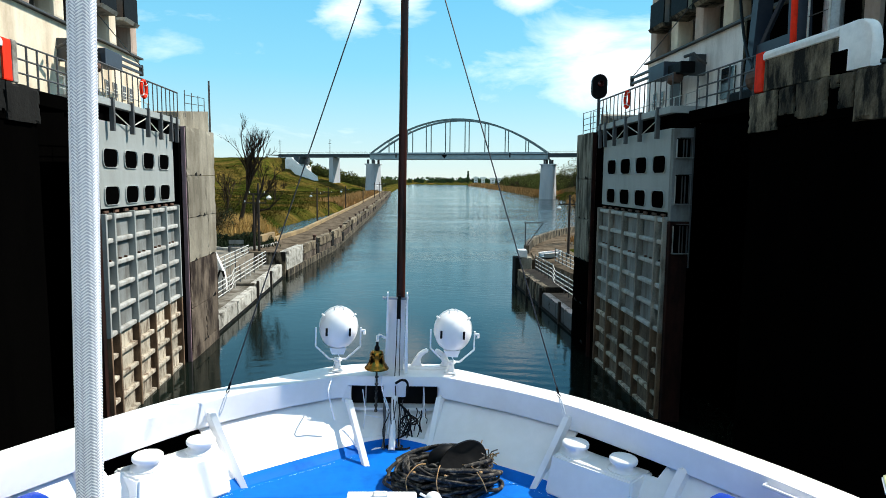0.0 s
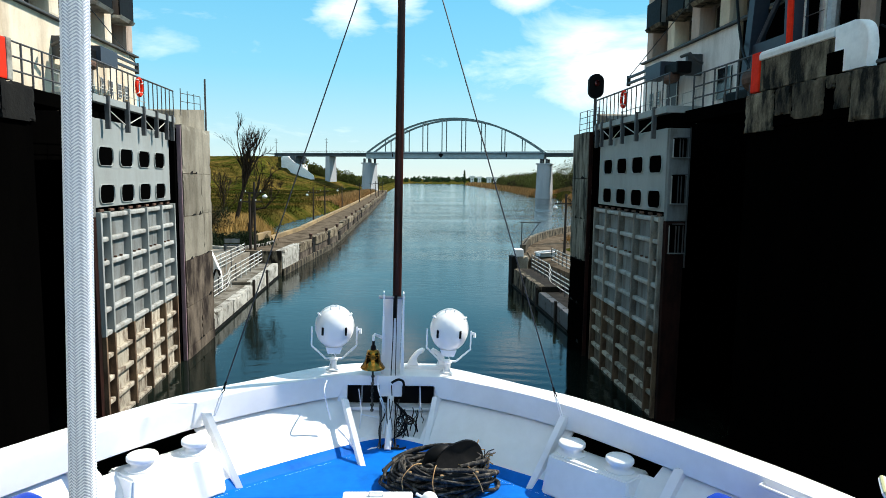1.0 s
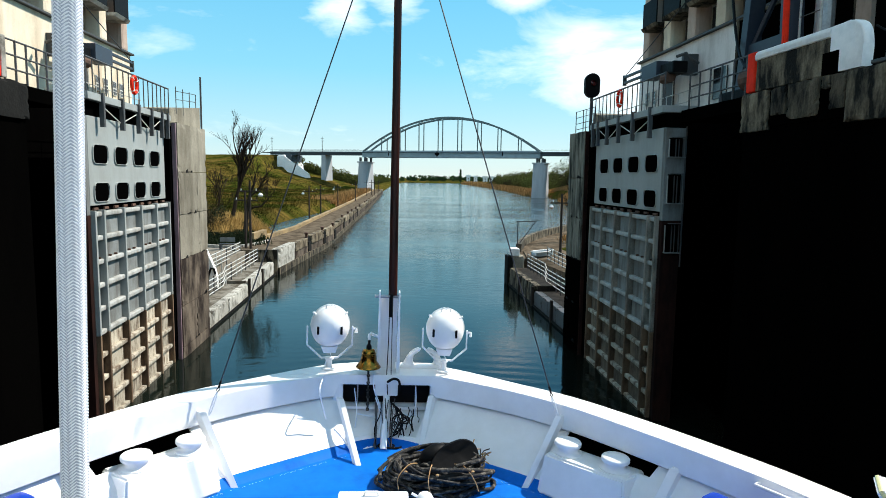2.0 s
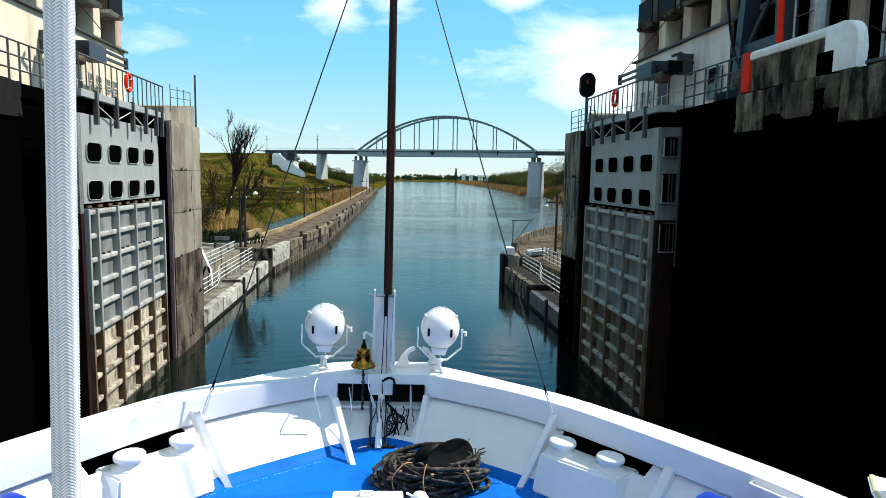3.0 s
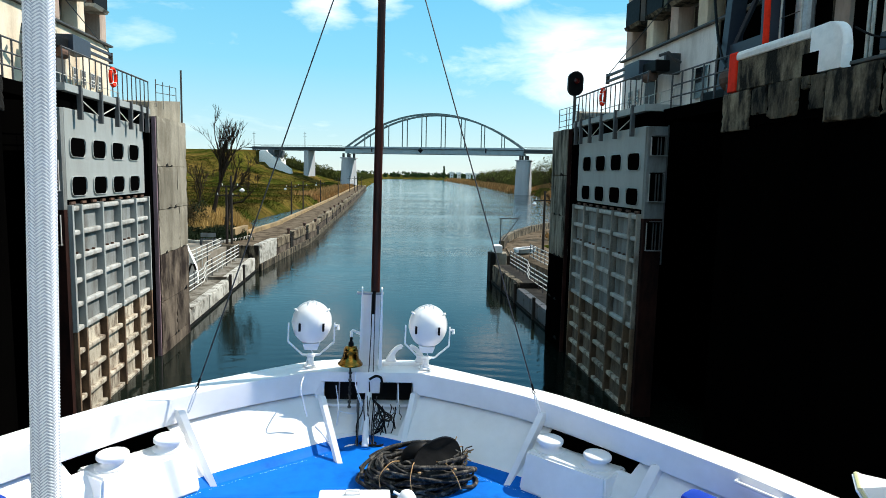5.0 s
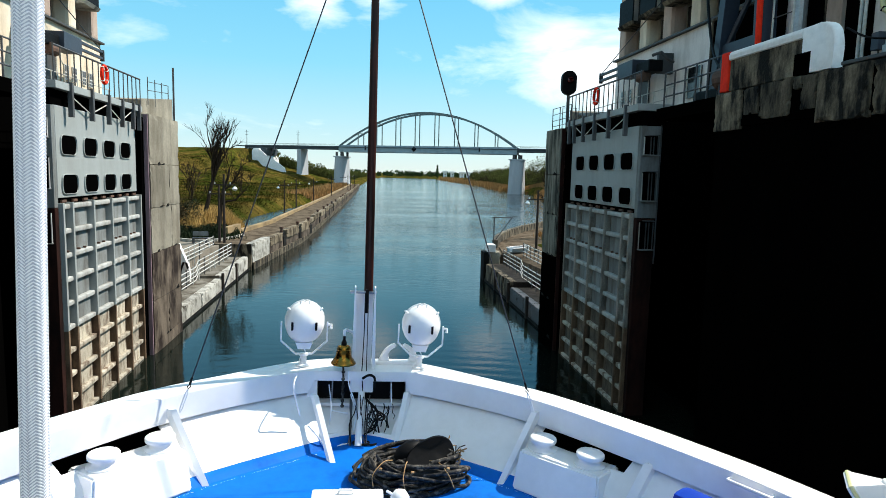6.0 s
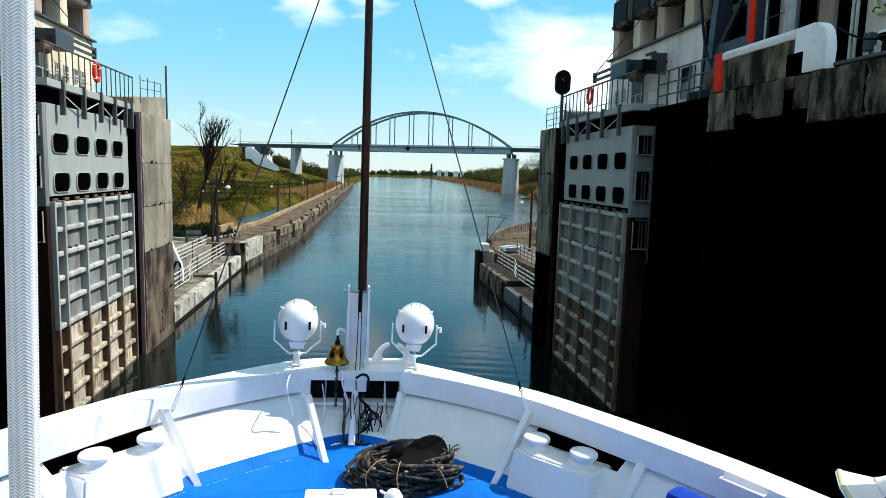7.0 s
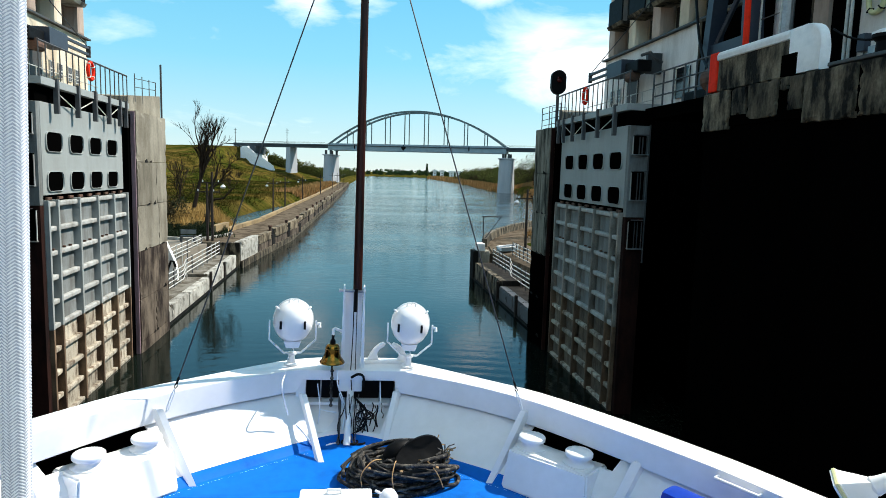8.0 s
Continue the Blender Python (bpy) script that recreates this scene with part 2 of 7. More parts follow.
BRIDGE_BLUE = material("pale blue-grey bridge paint", (0.30, 0.38, 0.41), 0.6, stain=(0.20, 0.25, 0.27), amount=0.6, big=0.4, bump=0.05, vary=0.1)
ARCH_GREY = material("weathered grey-green arch paint", (0.13, 0.18, 0.185), 0.6, stain=(0.08, 0.11, 0.11), amount=0.6, big=0.4, bump=0.05)
BRIDGE_DARK = material("dark girder paint", (0.05, 0.065, 0.075), 0.7, stain=(0.06, 0.07, 0.08), amount=0.5, big=0.4, bump=0.05)
PIER_GREY = material("pale pier concrete", (0.42, 0.43, 0.44), 0.85, stain=(0.30, 0.32, 0.34), amount=0.7, big=0.25, streak=0.3, bump=0.2)
PAVING = material("dusty paving", (0.24, 0.21, 0.17), 0.9, stain=(0.13, 0.11, 0.085), amount=0.7, big=0.7, bump=0.3, spec=0.0)
EARTH_TOP = material("trodden earth and dry grass", (0.135, 0.105, 0.075), 0.95, stain=(0.06, 0.046, 0.032), amount=0.9, fine=9, vary=0.45, big=0.9, edge=(0.44, 0.6), bump=0.3, spec=0.0)
SANDSTONE = material("ochre parapet concrete", (0.32, 0.225, 0.115), 0.9, stain=(0.17, 0.125, 0.075), amount=0.9, big=0.5, bump=0.4, per_piece=0.1, spec=0.15)
BARK = material("dark bark", (0.030, 0.022, 0.016), 0.95, stain=(0.055, 0.042, 0.03), amount=0.6, big=6, streak=0.3, bump=0.6, spec=0.0)
# east landing's slab, its shade put into a near-black colour
SLAB_SHADED = material("landing slab darkened for shade", (0.045, 0.038, 0.031), 0.9, stain=(0.018, 0.015, 0.013), amount=0.9, big=1.6, vary=0.4, bump=0.4, spec=0.1)
POST_WOOD = material("dark post", (0.045, 0.036, 0.030), 0.9, bump=0.3, spec=0.15)
REED = material("dry reeds", (0.42, 0.23, 0.090), 0.95, stain=(0.24, 0.14, 0.055), amount=0.8, big=0.3, vary=0.35, bump=0.0, spec=0.0)
GOLD_REED = material("golden dry grass", (0.50, 0.32, 0.11), 0.95, stain=(0.30, 0.18, 0.06), amount=0.8, big=0.5, vary=0.35, bump=0.0, spec=0.0)
HEDGE = material("dark evergreen leaves", (0.020, 0.032, 0.012), 0.85, stain=(0.010, 0.014, 0.006), amount=0.8, big=1.0, vary=0.4, bump=0.0, spec=0.1)
LEAF = material("fresh spring leaves", (0.115, 0.125, 0.036), 0.8, stain=(0.070, 0.070, 0.022), amount=0.8, big=0.25, vary=0.4, bump=0.0, spec=0.0)
LEAF_FAR = material("distant woodland leaves", (0.055, 0.09, 0.035), 0.9, stain=(0.035, 0.055, 0.028), amount=0.8, big=0.05, vary=0.4, bump=0.0, spec=0.0)
TWIG = material("grey-green bare twigs", (0.065, 0.050, 0.026), 0.95, vary=0.4, bump=0.0, spec=0.0)
RED_LENS = material("dark red signal lens", (0.10, 0.006, 0.006), 0.25, bump=0.0, vary=0.05)
LAMP_WHITE = material("white lamp bowl", (0.8, 0.8, 0.8), 0.4, bump=0.0, vary=0.04)


def ground_material():
    """Green meadow, mottled with darker clumps, straw-coloured dead grass and brown patches."""
    m = material("spring grass", (0.048, 0.056, 0.013), 0.95, stain=(0.125, 0.086, 0.032), amount=0.9, big=0.07, fine=2.2, vary=0.6, bump=0.5, edge=(0.44, 0.60), size=0.25, spec=0.0)
    n, l = m.node_tree.nodes, m.node_tree.links
    p = n["Principled BSDF"]
    last = p.inputs["Base Color"].links[0].from_socket
    geo = n.new("ShaderNodeNewGeometry")
    for scale, lo, hi, dark, light in ((0.06, 0.40, 0.62, (0.55, 0.60, 0.5), (1.35, 1.22, 1.0)), (0.45, 0.42, 0.60, (0.50, 0.55, 0.45), (1.25, 1.2, 1.0))):
        patch = n.new("ShaderNodeTexNoise")
        patch.inputs["Scale"].default_value, patch.inputs["Detail"].default_value, patch.inputs["Roughness"].default_value = scale, 8, 0.72
        l.new(geo.outputs["Position"], patch.inputs["Vector"])
        ramp = n.new("ShaderNodeValToRGB")
        ramp.color_ramp.elements[0].position, ramp.color_ramp.elements[0].color = lo, (*dark, 1)
        ramp.color_ramp.elements[1].position, ramp.color_ramp.elements[1].color = hi, (*light, 1)
        l.new(patch.outputs["Fac"], ramp.inputs["Fac"])
        mul = n.new("ShaderNodeMixRGB")
        mul.blend_type = "MULTIPLY"
        mul.inputs["Fac"].default_value = 1.0
        l.new(last, mul.inputs["Color1"])
        l.new(ramp.outputs["Color"], mul.inputs["Color2"])
        last = mul.outputs["Color"]
    l.new(last, p.inputs["Base Color"])
    return m


GRASS = ground_material()


def water_material():
    m = bpy.data.materials.new("canal water")
    m.use_nodes = True
    n, l = m.node_tree.nodes, m.node_tree.links
    p = n["Principled BSDF"]
    p.inputs["Base Color"].default_value = (0.0055, 0.0088, 0.0065, 1)
    p.inputs["Roughness"].default_value = 0.07
    p.inputs["IOR"].default_value = 1.33
    p.inputs["Specular IOR Level"].default_value = 0.38
    p.inputs["Specular Tint"].default_value = (0.54, 0.80, 0.98, 1)
    geo = n.new("ShaderNodeNewGeometry")
    heights = []
    for scale, stretch, detail in ((2.2, 0.55, 4), (0.25, 0.7, 3), (9.0, 0.6, 2)):
        mp = n.new("ShaderNodeMapping")
        mp.inputs["Scale"].default_value = (stretch, 1, 1)
        mp.inputs["Rotation"].default_value = (0, 0, 0.3 * scale)
        t = n.new("ShaderNodeTexNoise")
        t.inputs["Scale"].default_value, t.inputs["Detail"].default_value = scale, detail
        l.new(geo.outputs["Position"], mp.inputs["Vector"])
        l.new(mp.outputs["Vector"], t.inputs["Vector"])
        heights.append(t)
    w1 = n.new("ShaderNodeMath")
    w1.operation = "MULTIPLY_ADD"
    w1.inputs[1].default_value = 2.0
    l.new(heights[1].outputs["Fac"], w1.inputs[0])
    l.new(heights[0].outputs["Fac"], w1.inputs[2])
    w2 = n.new("ShaderNodeMath")
    w2.operation = "MULTIPLY_ADD"
    w2.inputs[1].default_value = 0.25
    l.new(heights[2].outputs["Fac"], w2.inputs[0])
    l.new(w1.outputs[0], w2.inputs[2])
    # ripples that run out from the stem
    centre = n.new("ShaderNodeMapping")
    centre.inputs["Location"].default_value = (-0.5, -5.0, 0)
    ripple = n.new("ShaderNodeTexWave")
    ripple.wave_type, ripple.rings_direction = "RINGS", "Z"
    ripple.inputs["Scale"].default_value, ripple.inputs["Distortion"].default_value, ripple.inputs["Detail"].default_value = 0.34, 5.0, 3.0
    ripple.inputs["Detail Scale"].default_value = 0.6
    away = n.new("ShaderNodeVectorMath")
    away.operation = "LENGTH"
    fade = n.new("ShaderNodeMapRange")
    fade.interpolation_type = "SMOOTHSTEP"
    fade.inputs["From Min"].default_value, fade.inputs["From Max"].default_value = 30.0, 12.0
    fade.inputs["To Min"].default_value, fade.inputs["To Max"].default_value = 0.0, 1.1
    w3 = n.new("ShaderNodeMath")
    w3.operation = "MULTIPLY_ADD"
    l.new(geo.outputs["Position"], centre.inputs["Vector"])
    l.new(centre.outputs["Vector"], ripple.inputs["Vector"])
    l.new(centre.outputs["Vector"], away.inputs[0])
    l.new(away.outputs["Value"], fade.inputs["Value"])
    l.new(ripple.outputs["Fac"], w3.inputs[0])
    l.new(fade.outputs["Result"], w3.inputs[1])
    l.new(w2.outputs[0], w3.inputs[2])
    bp = n.new("ShaderNodeBump")
    bp.inputs["Distance"].default_value = 0.15
    l.new(w3.outputs[0], bp.inputs["Height"])
    lane_map = n.new("ShaderNodeMapping")  # broad wind lanes across the canal
    lane_map.inputs["Scale"].default_value = (0.35, 1, 1)
    lane_map.inputs["Rotation"].default_value = (0, 0, 0.25)
    lane = n.new("ShaderNodeTexNoise")
    lane.inputs["Scale"].default_value, lane.inputs["Detail"].default_value = 0.06, 4
    lane_range = n.new("ShaderNodeMapRange")
    lane_range.inputs["From Min"].default_value, lane_range.inputs["From Max"].default_value = 0.35, 0.65
    lane_range.inputs["To Min"].default_value, lane_range.inputs["To Max"].default_value = 0.15, 0.75
    l.new(geo.outputs["Position"], lane_map.inputs["Vector"])
    l.new(lane_map.outputs["Vector"], lane.inputs["Vector"])
    l.new(lane.outputs["Fac"], lane_range.inputs["Value"])
    sep = n.new("ShaderNodeSeparateXYZ")  # sheltered between the gates, open to the wind beyond
    shelter = n.new("ShaderNodeMapRange")
    shelter.interpolation_type = "SMOOTHSTEP"
    shelter.inputs["From Min"].default_value, shelter.inputs["From Max"].default_value = 30.0, 110.0
    shelter.inputs["To Min"].default_value, shelter.inputs["To Max"].default_value = 0.12, 1.0
    wind = n.new("ShaderNodeMath")
    wind.operation = "MULTIPLY"
    l.new(geo.outputs["Position"], sep.inputs["Vector"])
    l.new(sep.outputs["Y"], shelter.inputs["Value"])
    l.new(shelter.outputs["Result"], wind.inputs[0])
    l.new(lane_range.outputs["Result"], wind.inputs[1])
    l.new(wind.outputs[0], bp.inputs["Strength"])
    l.new(bp.outputs["Normal"], p.inputs["Normal"])
    return m


WATER = water_material()


# ---- mesh helpers ----
def thing(name, label, category, m=None, group="", kind=""):
    ob = new(name)
    ob.empty_display_size = 0.2
    if m is not None:
        ob.matrix_world = m
    return tagged(ob, label, category, group, kind)


def mesh_of(bm, mat, smooth=None):
    bmesh.ops.recalc_face_normals(bm, faces=bm.faces)
    me = bpy.data.meshes.new("mesh")
    bm.to_mesh(me)
    bm.free()
    me.materials.append(mat)
    if smooth is not None:
        me.shade_smooth()
        me.set_sharp_from_angle(angle=radians(smooth))
    return me


def part(name, bm, mat, parent=None, label="", smooth=None):
    """Links a bmesh as one mesh object under a thing or a part."""
    ob = new(name, mesh_of(bm, mat, smooth))
    ob.parent = parent
    return tagged(ob, label)


def solid(name, bm, mat, label, category, kind="", smooth=None):
    return tagged(part(name, bm, mat, None, "", smooth), label, category, "", kind)


def box(bm, x0, x1, y0, y1, z0, z1, bevel=0.0):
    v = [bm.verts.new((x, y, z)) for z in (z0, z1) for y in (y0, y1) for x in (x0, x1)]
    f = [bm.faces.new([v[i] for i in q]) for q in ((0, 2, 3, 1), (4, 5, 7, 6), (0, 1, 5, 4), (1, 3, 7, 5), (3, 2, 6, 7), (2, 0, 4, 6))]
    if bevel:
        es = list({e for q in f for e in q.edges})
        bmesh.ops.bevel(bm, geom=es, offset=bevel, segments=2, affect="EDGES", profile=0.6)
    return bm


def boxed(x0, x1, y0, y1, z0, z1, bevel=0.0):
    return box(bmesh.new(), x0, x1, y0, y1, z0, z1, bevel)


def tube(bm, pts, r, seg=8, r1=None, closed=False):
    """A round bar along points; the radius runs from r to r1."""
    pts = [Vector(p) for p in pts]
    n = len(pts)
    rings = []
    up = None
    for i, p in enumerate(pts):
        a = pts[(i - 1) % n] if (closed or i) else p
        b = pts[(i + 1) % n] if (closed or i < n - 1) else p
        d = (b - a).normalized()
        if up is None:
            up = Vector((0, 0, 1)) if abs(d.z) < 0.9 else Vector((1, 0, 0))
        side = d.cross(up).normalized()
        up = side.cross(d).normalized()
        rad = r if r1 is None else r + (r1 - r) * i / max(1, n - 1)
        rings.append([bm.verts.new(p + rad * (math.cos(2 * math.pi * k / seg) * side + math.sin(2 * math.pi * k / seg) * up)) for k in range(seg)])
    for i in range(n if closed else n - 1):
        a, b = rings[i], rings[(i + 1) % n]
        for k in range(seg):
            bm.faces.new((a[k], a[(k + 1) % seg], b[(k + 1) % seg], b[k]))
    if not closed:
        bm.faces.new(rings[0][::-1])
        bm.faces.new(rings[-1])
    return bm


def rod(p0, p1, r, seg=8, r1=None):
    return tube(bmesh.new(), [p0, p1], r, seg, r1)


def lathe(bm, profile, seg=24, m=None):
    """Turns (radius, height) pairs round z."""
    rings = []
    for r, z in profile:
        if r < 1e-6:
            rings.append([bm.verts.new((0, 0, z))])
        else:
            rings.append([bm.verts.new((r * math.cos(2 * math.pi * k / seg), r * math.sin(2 * math.pi * k / seg), z)) for k in range(seg)])
    for a, b in zip(rings, rings[1:]):
        for k in range(seg):
            q = (k + 1) % seg
            if len(a) == 1 and len(b) > 1:
                bm.faces.new((a[0], b[q], b[k]))
            elif len(b) == 1 and len(a) > 1:
                bm.faces.new((a[k], a[q], b[0]))
            elif len(a) > 1:
                bm.faces.new((a[k], a[q], b[q], b[k]))
    for ring, flip in ((rings[0], True), (rings[-1], False)):
        if len(ring) > 1:
            bm.faces.new(ring[::-1] if flip else ring)
    if m is not None:
        bm.transform(m)
    return bm


def prism(bm, poly, z0, z1):
    """Extrudes a plan polygon upwards."""
    lo = [bm.verts.new((x, y, z0)) for x, y in poly]
    hi = [bm.verts.new((x, y, z1)) for x, y in poly]
    n = len(poly)
    bm.faces.new(lo[::-1])
    bm.faces.new(hi)
    for i in range(n):
        bm.faces.new((lo[i], lo[(i + 1) % n], hi[(i + 1) % n], hi[i]))
    return bm


def hull8(bm, corners):
    """A block from eight corners: four below, four above, in the same order round."""
    v = [bm.verts.new(c) for c in corners]
    for q in ((3, 2, 1, 0), (4, 5, 6, 7), (0, 1, 5, 4), (1, 2, 6, 5), (2, 3, 7, 6), (3, 0, 4, 7)):
        bm.faces.new([v[i] for i in q])
    return bm


def strip(bm, rows, close=False):
    """Faces between rows of points of equal length."""
    vs = [[bm.verts.new(p) for p in row] for row in rows]
    for a, b in zip(vs, vs[1:]):
        for i in range(len(a) - 1 + close):
            j = (i + 1) % len(a)
            bm.faces.new((a[i], a[j], b[j], b[i]))
    return vs


def arr_mesh(name, verts, faces, mat):
    me = bpy.data.meshes.new(name)
    me.from_pydata(verts, [], faces)
    me.materials.append(mat)
    me.update()
    return me


# ---- the lock: walls, pillars, gates, buildings, mirrored about the axis ----
def mirror(s):
    return Matrix.Diagonal((s, 1, 1, 1))


def chamber_wall(s):
    """Wet chamber wall below the old water line, courses of dry blocks along its top."""
    far = 15.85 if s > 0 else 17.3
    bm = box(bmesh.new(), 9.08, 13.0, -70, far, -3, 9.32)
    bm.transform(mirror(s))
    wall = solid("wall_east" if s > 0 else "wall_west", bm, WET_SHADED, "wet algae-stained concrete lock chamber wall, black with painted shade", "wall", "structure")
    rng = random.Random(4 + s)
    blocks = [(15.85, 14.71, 9.24), (14.62, 14.05, 9.56), (13.97, 12.94, 9.41), (12.84, 12.62, 9.93), (12.60, 12.14, 9.50), (12.06, 10.74, 9.20), (10.65, 9.55, 9.22)] if s > 0 else [(17.3, 15.9, 9.3)]
    while blocks[-1][1] > -14:
        y = blocks[-1][1] - 0.03
        blocks.append((y, y - rng.uniform(0.85, 1.5), rng.choice((9.2, 9.36, 9.48))))
    for k, (y1, y0, low) in enumerate(blocks):
        out = rng.uniform(0.0, 0.04) + (0.04 if s > 0 and k == 5 else 0)
        b = chipped_block(rng, 9.0 - out, 10.6, y0, y1, low, 10.22 - rng.uniform(0, 0.03), 0.45)
        b.transform(mirror(s))
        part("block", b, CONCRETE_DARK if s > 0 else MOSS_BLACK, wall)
    bm = box(bmesh.new(), 9.045, 10.55, -14, far - 0.02, 9.325, 10.15)
    bm.transform(mirror(s))
    part("joint_filler", bm, WET_SHADED, wall, "black mossy joints")
    # curved steel nosing along the top edge
    bm = bmesh.new()
    box(bm, 8.98, 9.2, -14, 11.5, 10.225, 10.30, 0.02)
    bm.transform(mirror(s))
    part("edge_angle", bm, DARK_STEEL, wall, "dark steel edge angle")
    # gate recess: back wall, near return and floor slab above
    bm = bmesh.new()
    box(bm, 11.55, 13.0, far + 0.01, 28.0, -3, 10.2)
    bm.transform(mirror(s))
    # the recess's shade is in the wall's black colour
    part("recess_wall", bm, WET_SHADED, wall)
    bm = box(bmesh.new(), 10.62, 13.0, -70, far - 0.02, 9.33, 10.2)
    box(bm, 11.56, 13.0, far, 40, 10.204, 10.23)
    bm.transform(mirror(s))
    solid("pavement", bm, PAVING, "dusty concrete lock-side pavement", "pavement", "structure")
    # slab over the recess, nearer than the leaf, shade painted in as black
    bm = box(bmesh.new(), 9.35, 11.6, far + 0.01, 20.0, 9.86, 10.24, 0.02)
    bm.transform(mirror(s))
    solid("recess_cover", bm, WET_SHADED, "steel cover plate over the gate recess, black with painted shade", "cover plate", "structure")
    return wall


def chipped_block(rng, x0, x1, y0, y1, z0, z1, worn=1.0):
    """A cast block whose arrises are broken and rounded unevenly."""
    bm = boxed(x0, x1, y0, y1, z0, z1)
    bmesh.ops.subdivide_edges(bm, edges=bm.edges[:], cuts=9, use_grid_fill=True)
    mid = Vector(((x0 + x1) / 2, (y0 + y1) / 2, (z0 + z1) / 2))
    half = Vector(((x1 - x0) / 2, (y1 - y0) / 2, (z1 - z0) / 2))
    for v in bm.verts:
        rim = [k for k in range(3) if abs(abs(v.co[k] - mid[k]) - half[k]) < 1e-4]
        if len(rim) > 1:
            d = worn * (0.012 + 0.09 * rng.random() ** 4)
            for k in rim:
                v.co[k] -= math.copysign(d * rng.uniform(0.6, 1.2), v.co[k] - mid[k])
        else:
            v.co[rim[0]] -= math.copysign(rng.uniform(0, 0.002), v.co[rim[0]] - mid[rim[0]])
    return bm


def pillar(s):
    p = thing("gate_pillar", "weathered concrete gate pillar, rust-stained below in the west, shade-darkened in the east", "pillar", kind="structure")
    rng = random.Random(9 + s)
    y0, y1 = 28.05, 32.25 if s < 0 else 30.3
    courses = [(8.10, 10.15), (6.27, 8.08), (4.36, 6.25), (2.3, 4.34), (0.5, 2.28), (-3, 0.48)]
    for i, (z0, z1) in enumerate(courses):
        mid = y0 + (y1 - y0) * rng.uniform(0.5, 0.7)
        for a, b in (((y0, mid), (mid, y1)) if i in (1, 2, 4) else ((y0, y1),)):
            o = rng.uniform(0, 0.02)
            bm = chipped_block(rng, 8.72 + o, 13.4, a + 0.004, b - 0.004, z0 - 0.004, z1 + 0.012, 0.45)
            bm.transform(mirror(s))
            # east blocks hold their shade in darker colours, black in the lower courses
            part("block", bm, (CONCRETE if s < 0 else CONCRETE_MOSS_SHADE) if i < 3 else (BRICKRED if s < 0 else WET_SHADED), p)
    for i, (z0, z1) in enumerate(courses[:5]):
        for k in range(2):
            yy, w, h = rng.uniform(y0 + 0.2, y1 - 0.6), rng.uniform(0.12, 0.5), rng.uniform(0.05, 0.13)
            o = 8.715
            bm = hull8(bmesh.new(), [(o, yy, z0 - h * 0.3), (8.9, yy, z0 - h * 0.4), (8.9, yy + w, z0 - h * 0.2), (o, yy + w, z0 - h * 0.2),
                                     (o, yy + w * 0.2, z0 + h * 0.5), (8.9, yy + w * 0.2, z0 + h * 0.5), (8.9, yy + w * 0.8, z0 + h), (o, yy + w * 0.7, z0 + h)])
            bm.transform(mirror(s))
            part("spalled_patch", bm, MOSS_BLACK, p)
    bm = box(bmesh.new(), 8.78, 8.95, 27.96, 28.04, -3, 10.12, 0.02)
    bm.transform(mirror(s))
    # the east strip is coloured dark for the shade of the recess
    part("quoin_strip", bm, PINK_STRIP if s < 0 else WET_RUST_SHADE, p, "pale primed steel quoin strip" if s < 0 else "steel quoin strip coloured dark as recess shade")
    # solid black box paints the shade of the quoin recess
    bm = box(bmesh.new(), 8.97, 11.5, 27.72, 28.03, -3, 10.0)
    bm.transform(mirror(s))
    part("quoin_recess", bm, SHADE_BLACK, p)
    # low wall and thin rail on the top
    xn, xf = (9.15, 8.9) if s < 0 else (9.85, 9.75)
    bm = hull8(bmesh.new(), [(xn, 28.4, 10.15), (12, 28.4, 10.15), (12, y1 - 0.25, 10.15), (xf, y1 - 0.25, 10.15),
                             (xn, 28.4, 10.75), (12, 28.4, 10.75), (12, y1 - 0.25, 11.15), (xf, y1 - 0.25, 11.15)])
    bm.transform(mirror(s))
    part("low_wall", bm, CONCRETE, p)
    bm = bmesh.new()
    if s < 0:
        for y in np.linspace(29.0, y1 - 0.35, 4):
            tube(bm, [(9.05, y, 10.6), (9.05, y, 11.75)], 0.02, 5)
        for dz in (0.0, -0.35):
            tube(bm, [(9.05, 29.0, 11.55 + dz), (9.05, y1 - 0.35, 11.75 + dz)], 0.015, 5)
        tube(bm, [(8.85, y1 - 0.2, 9.9), (8.85, y1 - 0.2, 12.6)], 0.045, 6)
    else:
        for f in (0.0, 0.4, 1.0):
            tube(bm, [(8.92 + 0.45 * f, 30.0 - 1.35 * f, 10.14), (8.92 + 0.45 * f, 30.0 - 1.35 * f, 11.18 + 0.12 * f)], 0.022, 5)
        for dz in (0.0, -0.28, -0.56, -0.82):
            tube(bm, [(8.92, 30.0, 11.16 + dz), (9.37, 28.65, 11.28 + dz)], 0.015, 5)
    bm.transform(mirror(s))
    part("thin_rail", bm, RAIL_GREY, p)


